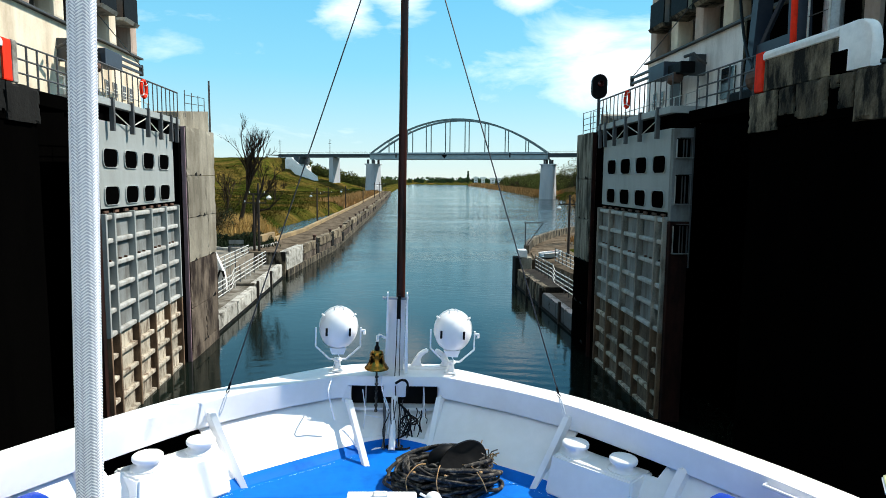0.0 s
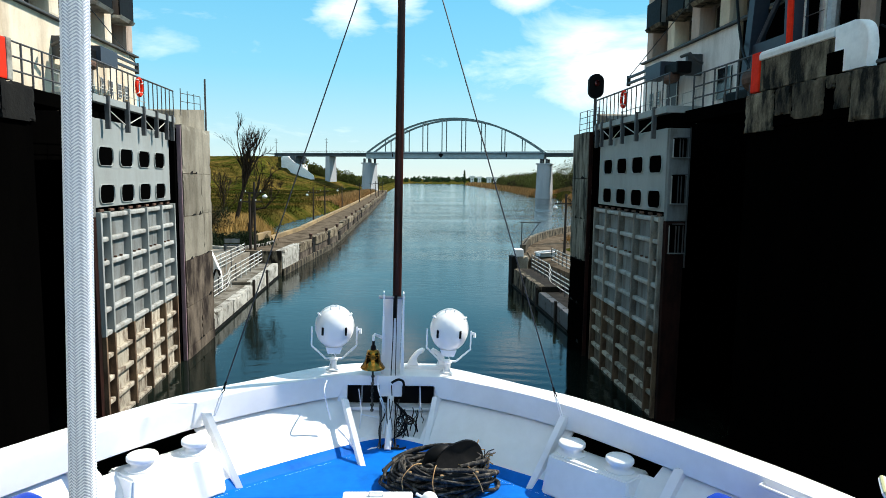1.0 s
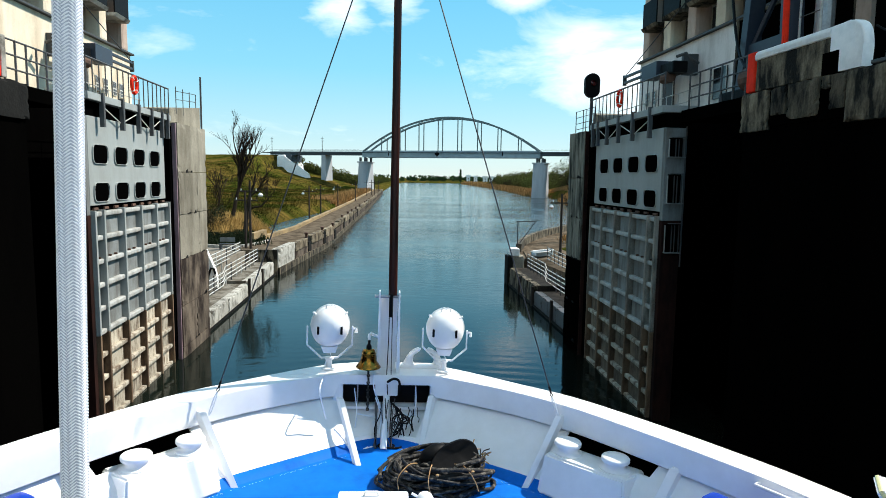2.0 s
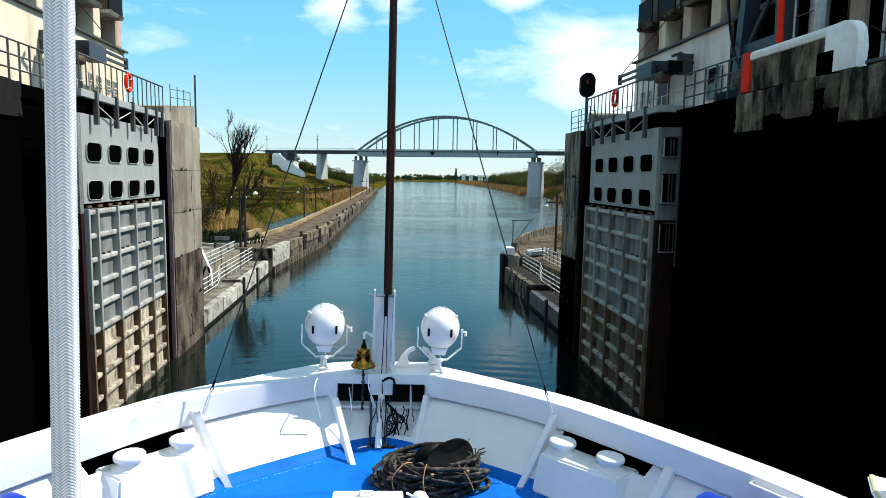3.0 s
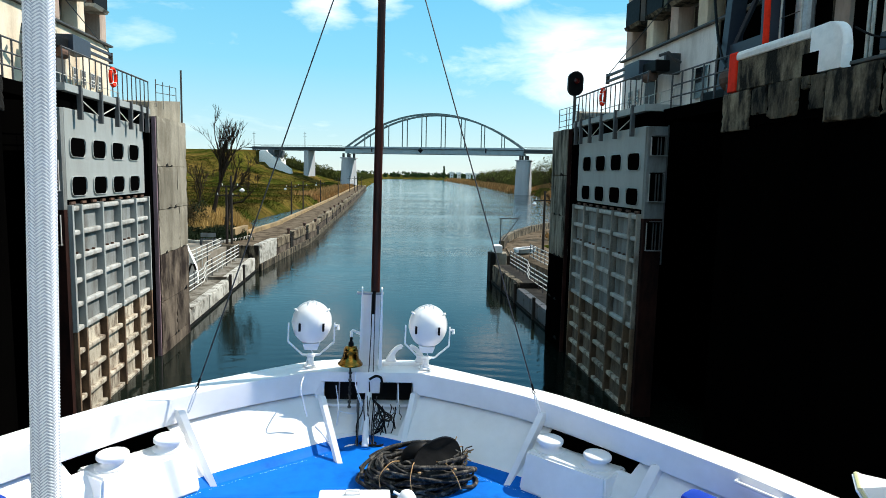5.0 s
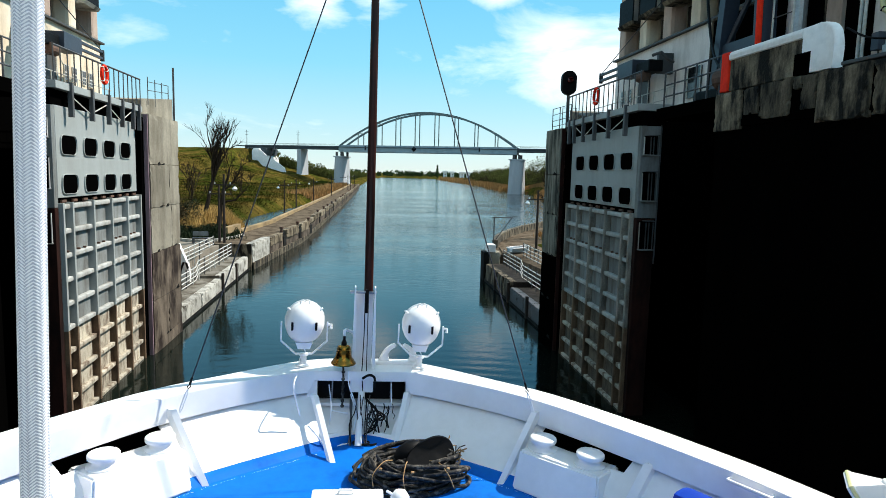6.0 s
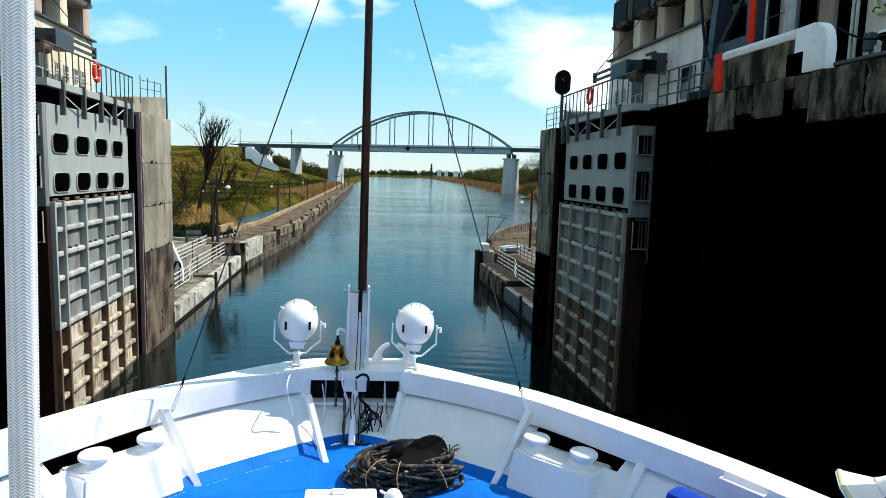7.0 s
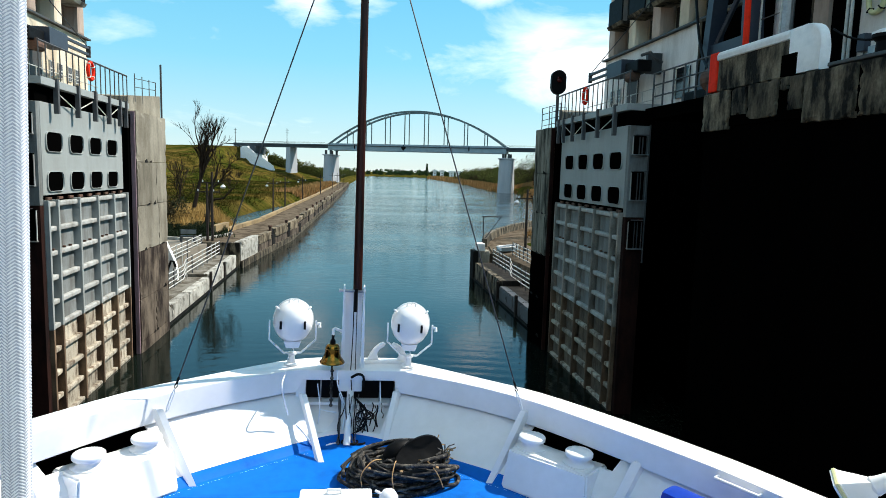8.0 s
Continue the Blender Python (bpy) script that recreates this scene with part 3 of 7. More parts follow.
def gate_leaf(s):
    """An open mitre gate leaf: plate with portholes above, ribbed grid below, walkway and railing on top."""
    g = thing("gate_leaf", "grey steel lock gate leaf standing open, silt-stained below" if s < 0 else "grey steel lock gate leaf standing open, shade mixed into its brown paint", "lock gate", group="lock gate leaves")
    g.matrix_world = Matrix.Translation((s * 8.95, 27.6, 0)) @ pose(0, 0, 0, 0, 0, -s * 1.2) @ mirror(1)
    k = s  # outwards from the channel

    def put(name, bm, mat, label="", under=None, smooth=None):
        bm.transform(Matrix.Diagonal((k, -1, 1, 1)))  # local y runs from the hinge up the chamber
        return part(name, bm, mat, under or g, label, smooth)

    put("upper_plate", box(bmesh.new(), 0.12, 0.62, 0.25, 7.35, 7.0, 9.72, 0.02), GATE_GREY)
    # black core paints the shade in the grooves round the panels
    put("lower_core", box(bmesh.new(), 0.34, 0.62, 0.02, 7.3, -2.0, 6.82), WET_SHADED)
    # black strip paints the shade of the gap above the grid
    put("seam", box(bmesh.new(), 0.2, 0.62, 0.1, 7.3, 6.83, 6.99), SHADE_BLACK)
    for i in range(9):
        put("seam_block", box(bmesh.new(), 0.13, 0.2, 0.35 + i * 0.8, 0.66 + i * 0.8, 6.85, 6.93, 0.012), RUST)
    # portholes: octagonal rims, a flat black sheet painting the shade inside
    for row, z in enumerate((8.58, 7.40)):
        for c in range(4):
            y = 1.50 + c * 1.67
            w, h, b = 0.56, 0.29, 0.19
            ring = []
            for cy, cz, a0 in ((w - b, h - b, 0), (-w + b, h - b, 90), (-w + b, -h + b, 180), (w - b, -h + b, 270)):
                for c4 in range(4):
                    ang = radians(a0 + c4 * 30)
                    ring.append((cy + b * math.cos(ang), cz + b * math.sin(ang)))
            bm = bmesh.new()
            strip(bm, [[(x, y + a * f, z + d * f) for a, d in ring] for f, x in ((1.05, 0.118), (1.045, 0.08), (1.0, 0.076), (0.97, 0.112))], True)
            rim = put("porthole", bm, GATE_GREY)
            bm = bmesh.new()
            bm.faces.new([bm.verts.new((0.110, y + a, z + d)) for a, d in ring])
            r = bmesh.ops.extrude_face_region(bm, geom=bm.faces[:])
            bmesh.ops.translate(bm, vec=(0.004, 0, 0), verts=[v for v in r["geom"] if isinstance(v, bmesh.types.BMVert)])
            put("opening", bm, SHADE_BLACK, "black sheet painting the porthole's inner shade", rim)
    # grid of plates, ribs and stringers
    cols = [0.05, 1.62, 3.27, 4.93, 6.58, 7.25]
    step = 0.745
    zs = [6.78 - step * i for i in range(12)]
    rng = random.Random(3)
    for a, b in zip(cols, cols[1:]):
        for i in range(11):
            # the east leaf's lower panels carry shade in their colour
            mat = (GATE_PANEL if i < 5 else GATE_SILT) if s < 0 else (GATE_PANEL if i < 5 else GATE_SILT_SHADED)
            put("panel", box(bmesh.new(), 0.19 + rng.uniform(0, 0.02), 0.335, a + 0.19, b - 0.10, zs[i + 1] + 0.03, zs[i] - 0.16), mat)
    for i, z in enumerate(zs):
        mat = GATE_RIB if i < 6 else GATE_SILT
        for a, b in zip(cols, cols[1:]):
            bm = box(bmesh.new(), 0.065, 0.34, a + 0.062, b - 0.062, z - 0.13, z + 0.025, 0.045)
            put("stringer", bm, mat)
            if i == 2:
                for f in (0.36, 0.64):
                    y = a + (b - a) * f
                    put("stub_bolt", box(bmesh.new(), 0.10, 0.19, y - 0.032, y + 0.032, z + 0.028, z + 0.09, 0.01), RUST)
    for c in cols:
        # east ribs too take the paint that is darkened for shade
        for z0, z1, mat in ((zs[5] - 0.1, 6.85, GATE_GREY if s < 0 else GATE_SHADED), (-2.0, zs[5] - 0.11, GATE_RUSTY)):
            put("rib", box(bmesh.new(), 0.01, 0.34, c - 0.058, c + 0.058, z0, z1, 0.015), mat)
    # end post that faces up the chamber, shade in its paint, with rung niches
    put("end_post", box(bmesh.new(), 0.12, 0.76, 7.36, 7.60, 6.72, 9.7, 0.02), GATE_PANEL, "grey end post, shade and grime in its paint")
    put("lower_end_post", box(bmesh.new(), 0.12, 0.74, 7.36, 7.60, -2, 6.71, 0.02), WET_RUST_SHADE, "dark rusty lower end post")
    put("end_pipe", rod((0.80, 7.55, 5.2), (0.80, 7.55, 9.75), 0.03, 7), RAIL_GREY)
    for z, hh in ((9.08, 0.30), (7.76, 0.46), (6.16, 0.46)):
        # flat black plate paints the shade of a rung niche
        n = put("rung_niche", box(bmesh.new(), 0.22, 0.66, 7.60, 7.612, z - hh, z + hh), SHADE_BLACK, "black plate painting the niche's shade")
        for x in (0.20, 0.42, 0.52, 0.66):
            put("bar", box(bmesh.new(), x, x + 0.022, 7.615, 7.67, z - hh, z + hh - 0.04, 0.004), GATE_RIB if x < 0.3 else RAIL_GREY, "", n)
        put("step_plate", box(bmesh.new(), 0.18, 0.72, 7.615, 7.76, z - hh - 0.03, z - hh, 0.006), GATE_PANEL, "", n)
        put("head_plate", box(bmesh.new(), 0.30, 0.70, 7.615, 7.72, z + hh, z + hh + 0.03, 0.006), RAIL_GREY, "", n)
    # walkway
    put("walkway", box(bmesh.new(), -0.05, 1.15, -0.2, 7.6, 10.18, 10.40, 0.01), GATE_GREY)
    # black box fills in the shade under the walkway
    put("underside_shade", box(bmesh.new(), 0.16, 0.95, -0.1, 7.55, 9.74, 10.17), SHADE_BLACK)
    ys = [0.25, 0.95, 2.15, 3.5, 5.0, 6.6]
    for y in ys:
        put("bracket_post", box(bmesh.new(), -0.12, 0.02, y - 0.065, y + 0.065, 9.42, 10.45, 0.01), RAIL_GREY)
    for a, b, up in ((0.95, 2.15, True), (2.15, 3.5, False), (3.5, 5.0, True), (5.0, 6.6, False)):
        put("brace", rod((0.0, a, 10.1 if up else 9.65), (0.0, b, 9.65 if up else 10.1), 0.02, 5), RAIL_WHITE)
    rail = thing("railing", "", "")

    rail.parent = g
    put("top_rail", tube(bmesh.new(), [(0.0, -0.15, 11.47), (0.0, 7.6, 11.40)], 0.032, 6), RAIL_GREY, "", rail)
    n = 17
    for i in range(n):
        y = -0.15 + i * 0.483
        put("post", rod((0.0, y, 10.27), (0.0, y, 11.45), 0.021, 5), RAIL_GREY, "", rail)
    for z in (10.62, 10.98):
        put("mid_rail", tube(bmesh.new(), [(1.1, -0.15, z), (1.1, 7.6, z)], 0.018, 5), RAIL_WHITE, "", rail)
    for i in range(8):
        put("back_post", rod((1.1, 0.1 + i * 1.0, 10.27), (1.1, 0.1 + i * 1.0, 11.0), 0.02, 5), RAIL_WHITE, "", rail)
    return g


def side_railing(s):
    """Railing on the lock side between the leaf and the parapet."""
    r = thing("railing", "dark grey pipe railing on the lock-side edge", "railing", group="lock-side railings")
    y0, y1 = (15.95 if s > 0 else 16.75), 19.8
    for z in (10.6, 10.95, 11.32):
        bm = tube(bmesh.new(), [(s * 9.5, y0, z), (s * 9.5, y1, z)], 0.025, 6)
        part("rail", bm, RAIL_GREY, r)
    for i in range(7):
        y = y0 + (y1 - y0) * i / 6
        part("post", rod((s * 9.5, y, 10.24), (s * 9.5, y, 11.34), 0.028, 6), RAIL_GREY, r)


def parapet(s):
    p = thing("parapet", "mossy concrete parapet with whitewashed top and red end", "parapet", group="lock parapets")
    M = mirror(s) @ Matrix.Translation((0, 0 if s > 0 else 0.5, 0))

    def put(name, bm, mat, label="", smooth=None):
        bm.transform(M)
        part(name, bm, mat, p, label, smooth)
    put("body", box(bmesh.new(), 9.06, 9.24, 12.74, 15.40, 10.225, 11.10, 0.02), CONCRETE_DARK, "streaked mossy concrete")
    put("patch", box(bmesh.new(), 9.03, 9.2, 12.45, 12.95, 10.23, 10.68, 0.02), WET_SHADED, "black moss patch")
    bm = bmesh.new()
    prof = [(9.05, 10.97), (9.025, 10.99), (9.015, 11.09), (9.04, 11.155), (9.09, 11.19), (9.21, 11.19), (9.26, 11.155), (9.285, 11.09), (9.28, 10.97)]
    a = [bm.verts.new((x, 12.74, z)) for x, z in prof]
    b = [bm.verts.new((x, 15.42, z)) for x, z in prof]
    for i in range(len(prof)):
        j = (i + 1) % len(prof)
        bm.faces.new((a[i], a[j], b[j], b[i]))
    bm.faces.new(a), bm.faces.new(b)
    put("coping", bm, WHITE_WASH, "whitewashed rounded coping")
    # near end: rounded top corner in elevation
    bm = bmesh.new()
    el = [(12.73, 10.24), (11.82, 10.24), (11.80, 10.62)] + [(12.20 - 0.40 * math.cos(a), 10.79 + 0.40 * math.sin(a)) for a in np.linspace(0.1, math.pi / 2, 9)] + [(12.73, 11.19)]
    a = [bm.verts.new((9.04, y, z)) for y, z in el]
    b = [bm.verts.new((9.27, y, z)) for y, z in el]
    for i in range(len(el)):
        j = (i + 1) % len(el)
        bm.faces.new((a[i], a[j], b[j], b[i]))
    bm.faces.new(a), bm.faces.new(b)
    bmesh.ops.bevel(bm, geom=[e for e in bm.edges if abs(e.verts[0].co.x - e.verts[1].co.x) < 0.01 and min(e.verts[0].co.z, e.verts[1].co.z) > 10.7], offset=0.05, segments=3, affect="EDGES", profile=0.5)
    put("white_end", bm, WHITE_WASH, "whitewashed rounded end", 50)
    put("red_end", box(bmesh.new(), 9.03, 9.28, 15.42, 15.78, 10.225, 11.20, 0.04), RED_PAINT, "red-painted end band")
    if s < 0:
        put("end_cap", box(bmesh.new(), 9.02, 9.29, 15.785, 16.0, 10.225, 11.22, 0.03), CONCRETE_PALE)


def building(s):
    """Gatehouse tower: plain plaster base, a ledge, then bays of piers, dark windows and balcony boxes."""
    b = thing("gatehouse", "tall cream-plastered gatehouse with recessed windows and balcony boxes", "building", group="gatehouses")
    M = mirror(s)

    def put(name, bm, mat, label="", under=None):
        bm.transform(M)
        return part(name, bm, mat, under or b, label)
    y1 = 32.0 if s < 0 else 30.2
    y0 = 2.0 if s < 0 else 11.2
    put("base_wall", box(bmesh.new(), 12.0, 26, y0, y1, 10.1, 13.495, 0.02), PLASTER if s < 0 else PLASTER_GREY)
    put("ledge", box(bmesh.new(), 11.85, 26.1, y0 - 0.1, y1 + 0.12, 13.50, 13.58, 0.01), DARK_STEEL, "dark sheet-metal ledge")
    # unseen west storeys are added to block sky light; east clears the sun
    top = 16.9 if s > 0 else 27.3
    put("core", box(bmesh.new(), 12.75, 25.5, y0 + 0.2, y1 - 0.1, 13.58, top), PLASTER_PINK)
    put("roof", box(bmesh.new(), 12.1, 25.9, y0 - 0.1, y1 + 0.2, top + 0.01, top + 0.35), DARK_STEEL)
    y = y1
    i = 0
    while y > y0 + 2.3:
        put("pier", box(bmesh.new(), 12.05, 12.76, y - 0.75, y, 13.585, top, 0.16), PLASTER if i % 2 else PLASTER_PINK)
        for f in range(1 if s > 0 else 4):
            z = 14.9 + f * 3.2
            if f == 0:
                # east bay walls are darker, with shade put into their colour
                put("bay_wall", box(bmesh.new(), 12.70, 12.76, y - 2.2, y - 0.76, 13.585, z), PLASTER_PINK if s < 0 else CONCRETE)
                w = put("low_window", box(bmesh.new(), 12.64, 12.698, y - 1.95 + 0.2 * (i % 3), y - 0.95, 13.62, z - 0.16), DARK_GLASS)
                put("frame", box(bmesh.new(), 12.62, 12.638, y - 1.40, y - 1.34, 13.62, z - 0.16), DARK_STEEL, "", w)
            w = put("window", box(bmesh.new(), 12.62, 12.76, y - 2.2, y - 0.76, z + 0.02, z + 1.9), DARK_GLASS)
            put("mullion", box(bmesh.new(), 12.48, 12.545, y - 1.52, y - 1.44, z + 0.02, z + 1.9), RAIL_GREY, "", w)
            # east boxes take a dark concrete colour for their shade
            put("balcony_box", hull8(bmesh.new(), [(11.75, y - 2.25, z - 0.12), (12.5, y - 2.25, z - 0.12), (12.5, y - 0.72, z - 0.12), (11.75, y - 0.72, z - 0.12),
                                                   (11.65, y - 2.25, z + 0.02), (12.5, y - 2.25, z + 0.02), (12.5, y - 0.72, z + 0.02), (11.65, y - 0.72, z + 0.02)]), CONCRETE_PALE if s < 0 else CONCRETE_DARK)
            put("balcony_screen", box(bmesh.new(), 11.72, 11.78, y - 2.22, y - 0.75, z + 0.03, z + 1.1), BLACK)
            put("bay_wall", box(bmesh.new(), 12.68, 12.76, y - 2.2, y - 0.76, z + 1.92, min(top, z + 3.08)), PLASTER_PINK)
        y -= 2.25
        i += 1
    # doors and small windows of the base
    for yy, w, z0, z1 in ((26.9, 1.0, 10.2, 12.2), (22.6, 0.9, 11.0, 12.1))[:1 if s < 0 else 2]:
        d = put("door" if z0 < 10.5 else "window", box(bmesh.new(), 11.93, 12.0, yy - w / 2, yy + w / 2, z0, z1, 0.01), DARK_GLASS if z0 > 10.5 else DARK_STEEL)
        put("frame", box(bmesh.new(), 11.91, 11.925, yy - w / 2 - 0.06, yy - w / 2, z0, z1), RAIL_WHITE, "", d)
        put("frame", box(bmesh.new(), 11.91, 11.925, yy + w / 2, yy + w / 2 + 0.06, z0, z1), RAIL_WHITE, "", d)
    for yy in (19.6, 20.5) if s < 0 else ():
        w = put("narrow_window", box(bmesh.new(), 11.94, 11.998, yy - 0.24, yy + 0.24, 10.7, 12.1, 0.008), LAMP_YELLOW, "narrow window with a yellowed frame")
        put("pane", box(bmesh.new(), 11.93, 11.938, yy - 0.18, yy + 0.18, 10.78, 12.0), DARK_GLASS, "", w)
    for yy in (28.35, 29.1, 30.0, 30.75):
        if yy > y1 - 0.5:
            continue
        w = put("small_window", box(bmesh.new(), 11.95, 11.998, yy - 0.2, yy + 0.2, 11.40, 12.02, 0.008), RAIL_WHITE, "small white-framed four-pane window")
        for a in (-0.165, 0.015):
            for z in (11.44, 11.74):
                put("pane", box(bmesh.new(), 11.944, 11.949, yy + a, yy + a + 0.15, z, z + 0.24), DARK_GLASS, "", w)
    if s > 0:
        # black slab on the wall paints the bay's inner shade
        bay = put("machine_bay", box(bmesh.new(), 11.90, 12.0, 15.95, 21.4, 10.2, 13.40), SHADE_BLACK, "black slab painting the shade of an open machine bay")
        for yy in (15.88, 21.46):
            put("jamb", box(bmesh.new(), 11.86, 12.0, yy - 0.06, yy + 0.06, 10.2, 13.44, 0.01), CONCRETE_DARK, "", bay)
        put("lintel", box(bmesh.new(), 11.84, 12.0, 15.8, 21.55, 13.405, 13.49, 0.01), CONCRETE_DARK, "", bay)
        # same for the storey above: shade painted as a black slab
        put("upper_bay", box(bmesh.new(), 11.90, 12.04, 15.95, 21.2, 13.59, top), SHADE_BLACK, "black slab painting the shade of an open upper bay")
    if s < 0:
        for yy in (15.3, 14.75):
            put("pilaster", box(bmesh.new(), 11.8, 12.0, yy - 0.16, yy + 0.16, 10.2, 13.42, 0.02), CONCRETE)
    else:
        put("pier", box(bmesh.new(), 11.82, 12.0, 15.26, 15.80, 10.2, 13.40, 0.02), PLASTER_PINK)
        # doorway shade painted as a black slab
        niche = put("niche", box(bmesh.new(), 11.93, 12.0, 14.38, 15.24, 10.2, 13.40), SHADE_BLACK, "black slab painting the shade of a narrow doorway")
        for yy in (14.50, 14.64):
            put("downpipe", rod((11.86, yy, 10.2), (11.86, yy, 13.40), 0.042, 8), RAIL_WHITE, "grimy white downpipe", niche)


def hoist_box(s):
    h = thing("hoist_box", "blue-grey machine cabinet on a bracket arm under the ledge", "machine cabinet", group="hoist cabinets")
    M = mirror(s)
    for name, bm, mat in (("cabinet", box(bmesh.new(), 10.75, 11.4, 25.4, 26.9, 12.2, 12.78, 0.02), BLUE_STEEL),
                          ("arm", box(bmesh.new(), 10.85, 10.97, 26.9, 29.2, 12.66, 12.76, 0.01), BLUE_STEEL),
                          ("arm", box(bmesh.new(), 10.85, 10.97, 26.9, 29.2, 12.40, 12.50, 0.01), BLUE_STEEL),
                          ("end_plate", box(bmesh.new(), 10.83, 10.99, 29.2, 29.3, 12.34, 12.80, 0.01), DARK_STEEL),
                          ("motor", box(bmesh.new(), 10.9, 11.5, 24.2, 25.38, 12.15, 12.6, 0.06), BLACK),
                          ("drum", rod((11.0, 24.6, 12.05), (11.0, 25.2, 12.05), 0.22, 14), RUST),
                          ("pipe", tube(bmesh.new(), [(10.95, 24.0, 12.7), (11.1, 23.6, 12.75), (11.3, 23.5, 12.5), (11.6, 23.6, 12.4)], 0.06, 7), DARK_STEEL),
                          ("bracket", box(bmesh.new(), 11.4, 12.0, 24.4, 24.6, 12.1, 12.9, 0.02), DARK_STEEL),
                          ("bracket", box(bmesh.new(), 11.4, 12.0, 26.4, 26.6, 12.1, 12.9, 0.02), DARK_STEEL)):
        bm.transform(M)
        part(name, bm, mat, h)
    bm = tube(bmesh.new(), [(10.9, 29.2, 12.75), (12.0, 24.4, 15.6)], 0.02, 5)
    bm.transform(M)
    part("stay_wire", bm, WIRE, h)


def life_ring(x, y, z, red=True):
    r = thing("life_ring", "red life ring hanging on the railing" if red else "yellow life ring on the wall", "life ring", group="life rings")
    bm = bmesh.new()
    tube(bm, [(0, 0.23 * math.cos(a), 0.29 * math.sin(a)) for a in np.linspace(0, 2 * math.pi, 20, endpoint=False)], 0.06, 8, closed=True)
    bm.transform(Matrix.Translation((x, y, z)))
    part("ring", bm, RED_PAINT if red else LAMP_YELLOW, r, smooth=60)
    for a in (0.6, 2.4, 3.9, 5.5):
        bm = bmesh.new()
        c = Vector((0, 0.23 * math.cos(a), 0.29 * math.sin(a)))
        box(bm, -0.064, 0.064, -0.064, 0.064, -0.016, 0.016, 0.008)
        bm.transform(Matrix.Translation(Vector((x, y, z)) + c) @ Matrix.Rotation(a, 4, "X"))
        part("band", bm, WHITE_WASH if red else BLACK, r)


def lock_ground(s):
    """Raised ground behind the lock wall, which carries the gatehouse."""
    bm = box(bmesh.new(), 13.02, 60, -70, 31.9 if s < 0 else 30.2, -2, 10.09)
    bm.transform(mirror(s))
    solid("ground_east" if s > 0 else "ground_west", bm, PAVING, "raised dusty ground behind the lock wall", "ground", "structure")


for s in (-1, 1):
    lock_ground(s)
    chamber_wall(s)
    pillar(s)
    gate_leaf(s)
    side_railing(s)
    parapet(s)
    building(s)
    hoist_box(s)
life_ring(-8.86, 23.9, 11.1)
life_ring(8.86, 24.2, 11.1)
life_ring(11.9, 13.82, 12.24, red=False)


def signal():
    s = thing("signal_light", "black oval signal head with a dark red lens on a post", "signal light")
    part("post", rod((9.25, 28.85, 10.15), (9.25, 28.85, 11.75), 0.07, 8), DARK_STEEL, s)
    bm = bmesh.new()
    pts = [(0.34 * math.cos(a), 0.20 * (1 if math.sin(a) > 0 else -1) + 0.34 * math.sin(a)) for a in np.linspace(0.01, 2 * math.pi + 0.01, 28, endpoint=False)]
    prism(bm, pts, -0.12, 0.12)
    bm.transform(Matrix.Translation((9.25, 28.85, 12.24)) @ pose(0, 0, 0, 90, 0, 0))
    part("head", bm, BLACK, s, "black oval backboard")
    bm = lathe(bmesh.new(), [(0.0, 0.0), (0.11, 0.0), (0.13, 0.12), (0.11, 0.16), (0.09, 0.02), (0, 0.04)], 16, Matrix.Translation((9.25, 28.72, 12.34)) @ pose(0, 0, 0, 90, 0, 0))
    part("lens", bm, RED_LENS, s, "dark red lens with hood")
    part("cage", tube(bmesh.new(), [(8.95, 28.6, 10.15), (8.95, 28.6, 11.1), (9.6, 28.6, 11.1), (9.6, 28.6, 10.15)], 0.02, 5), RAIL_GREY, s)


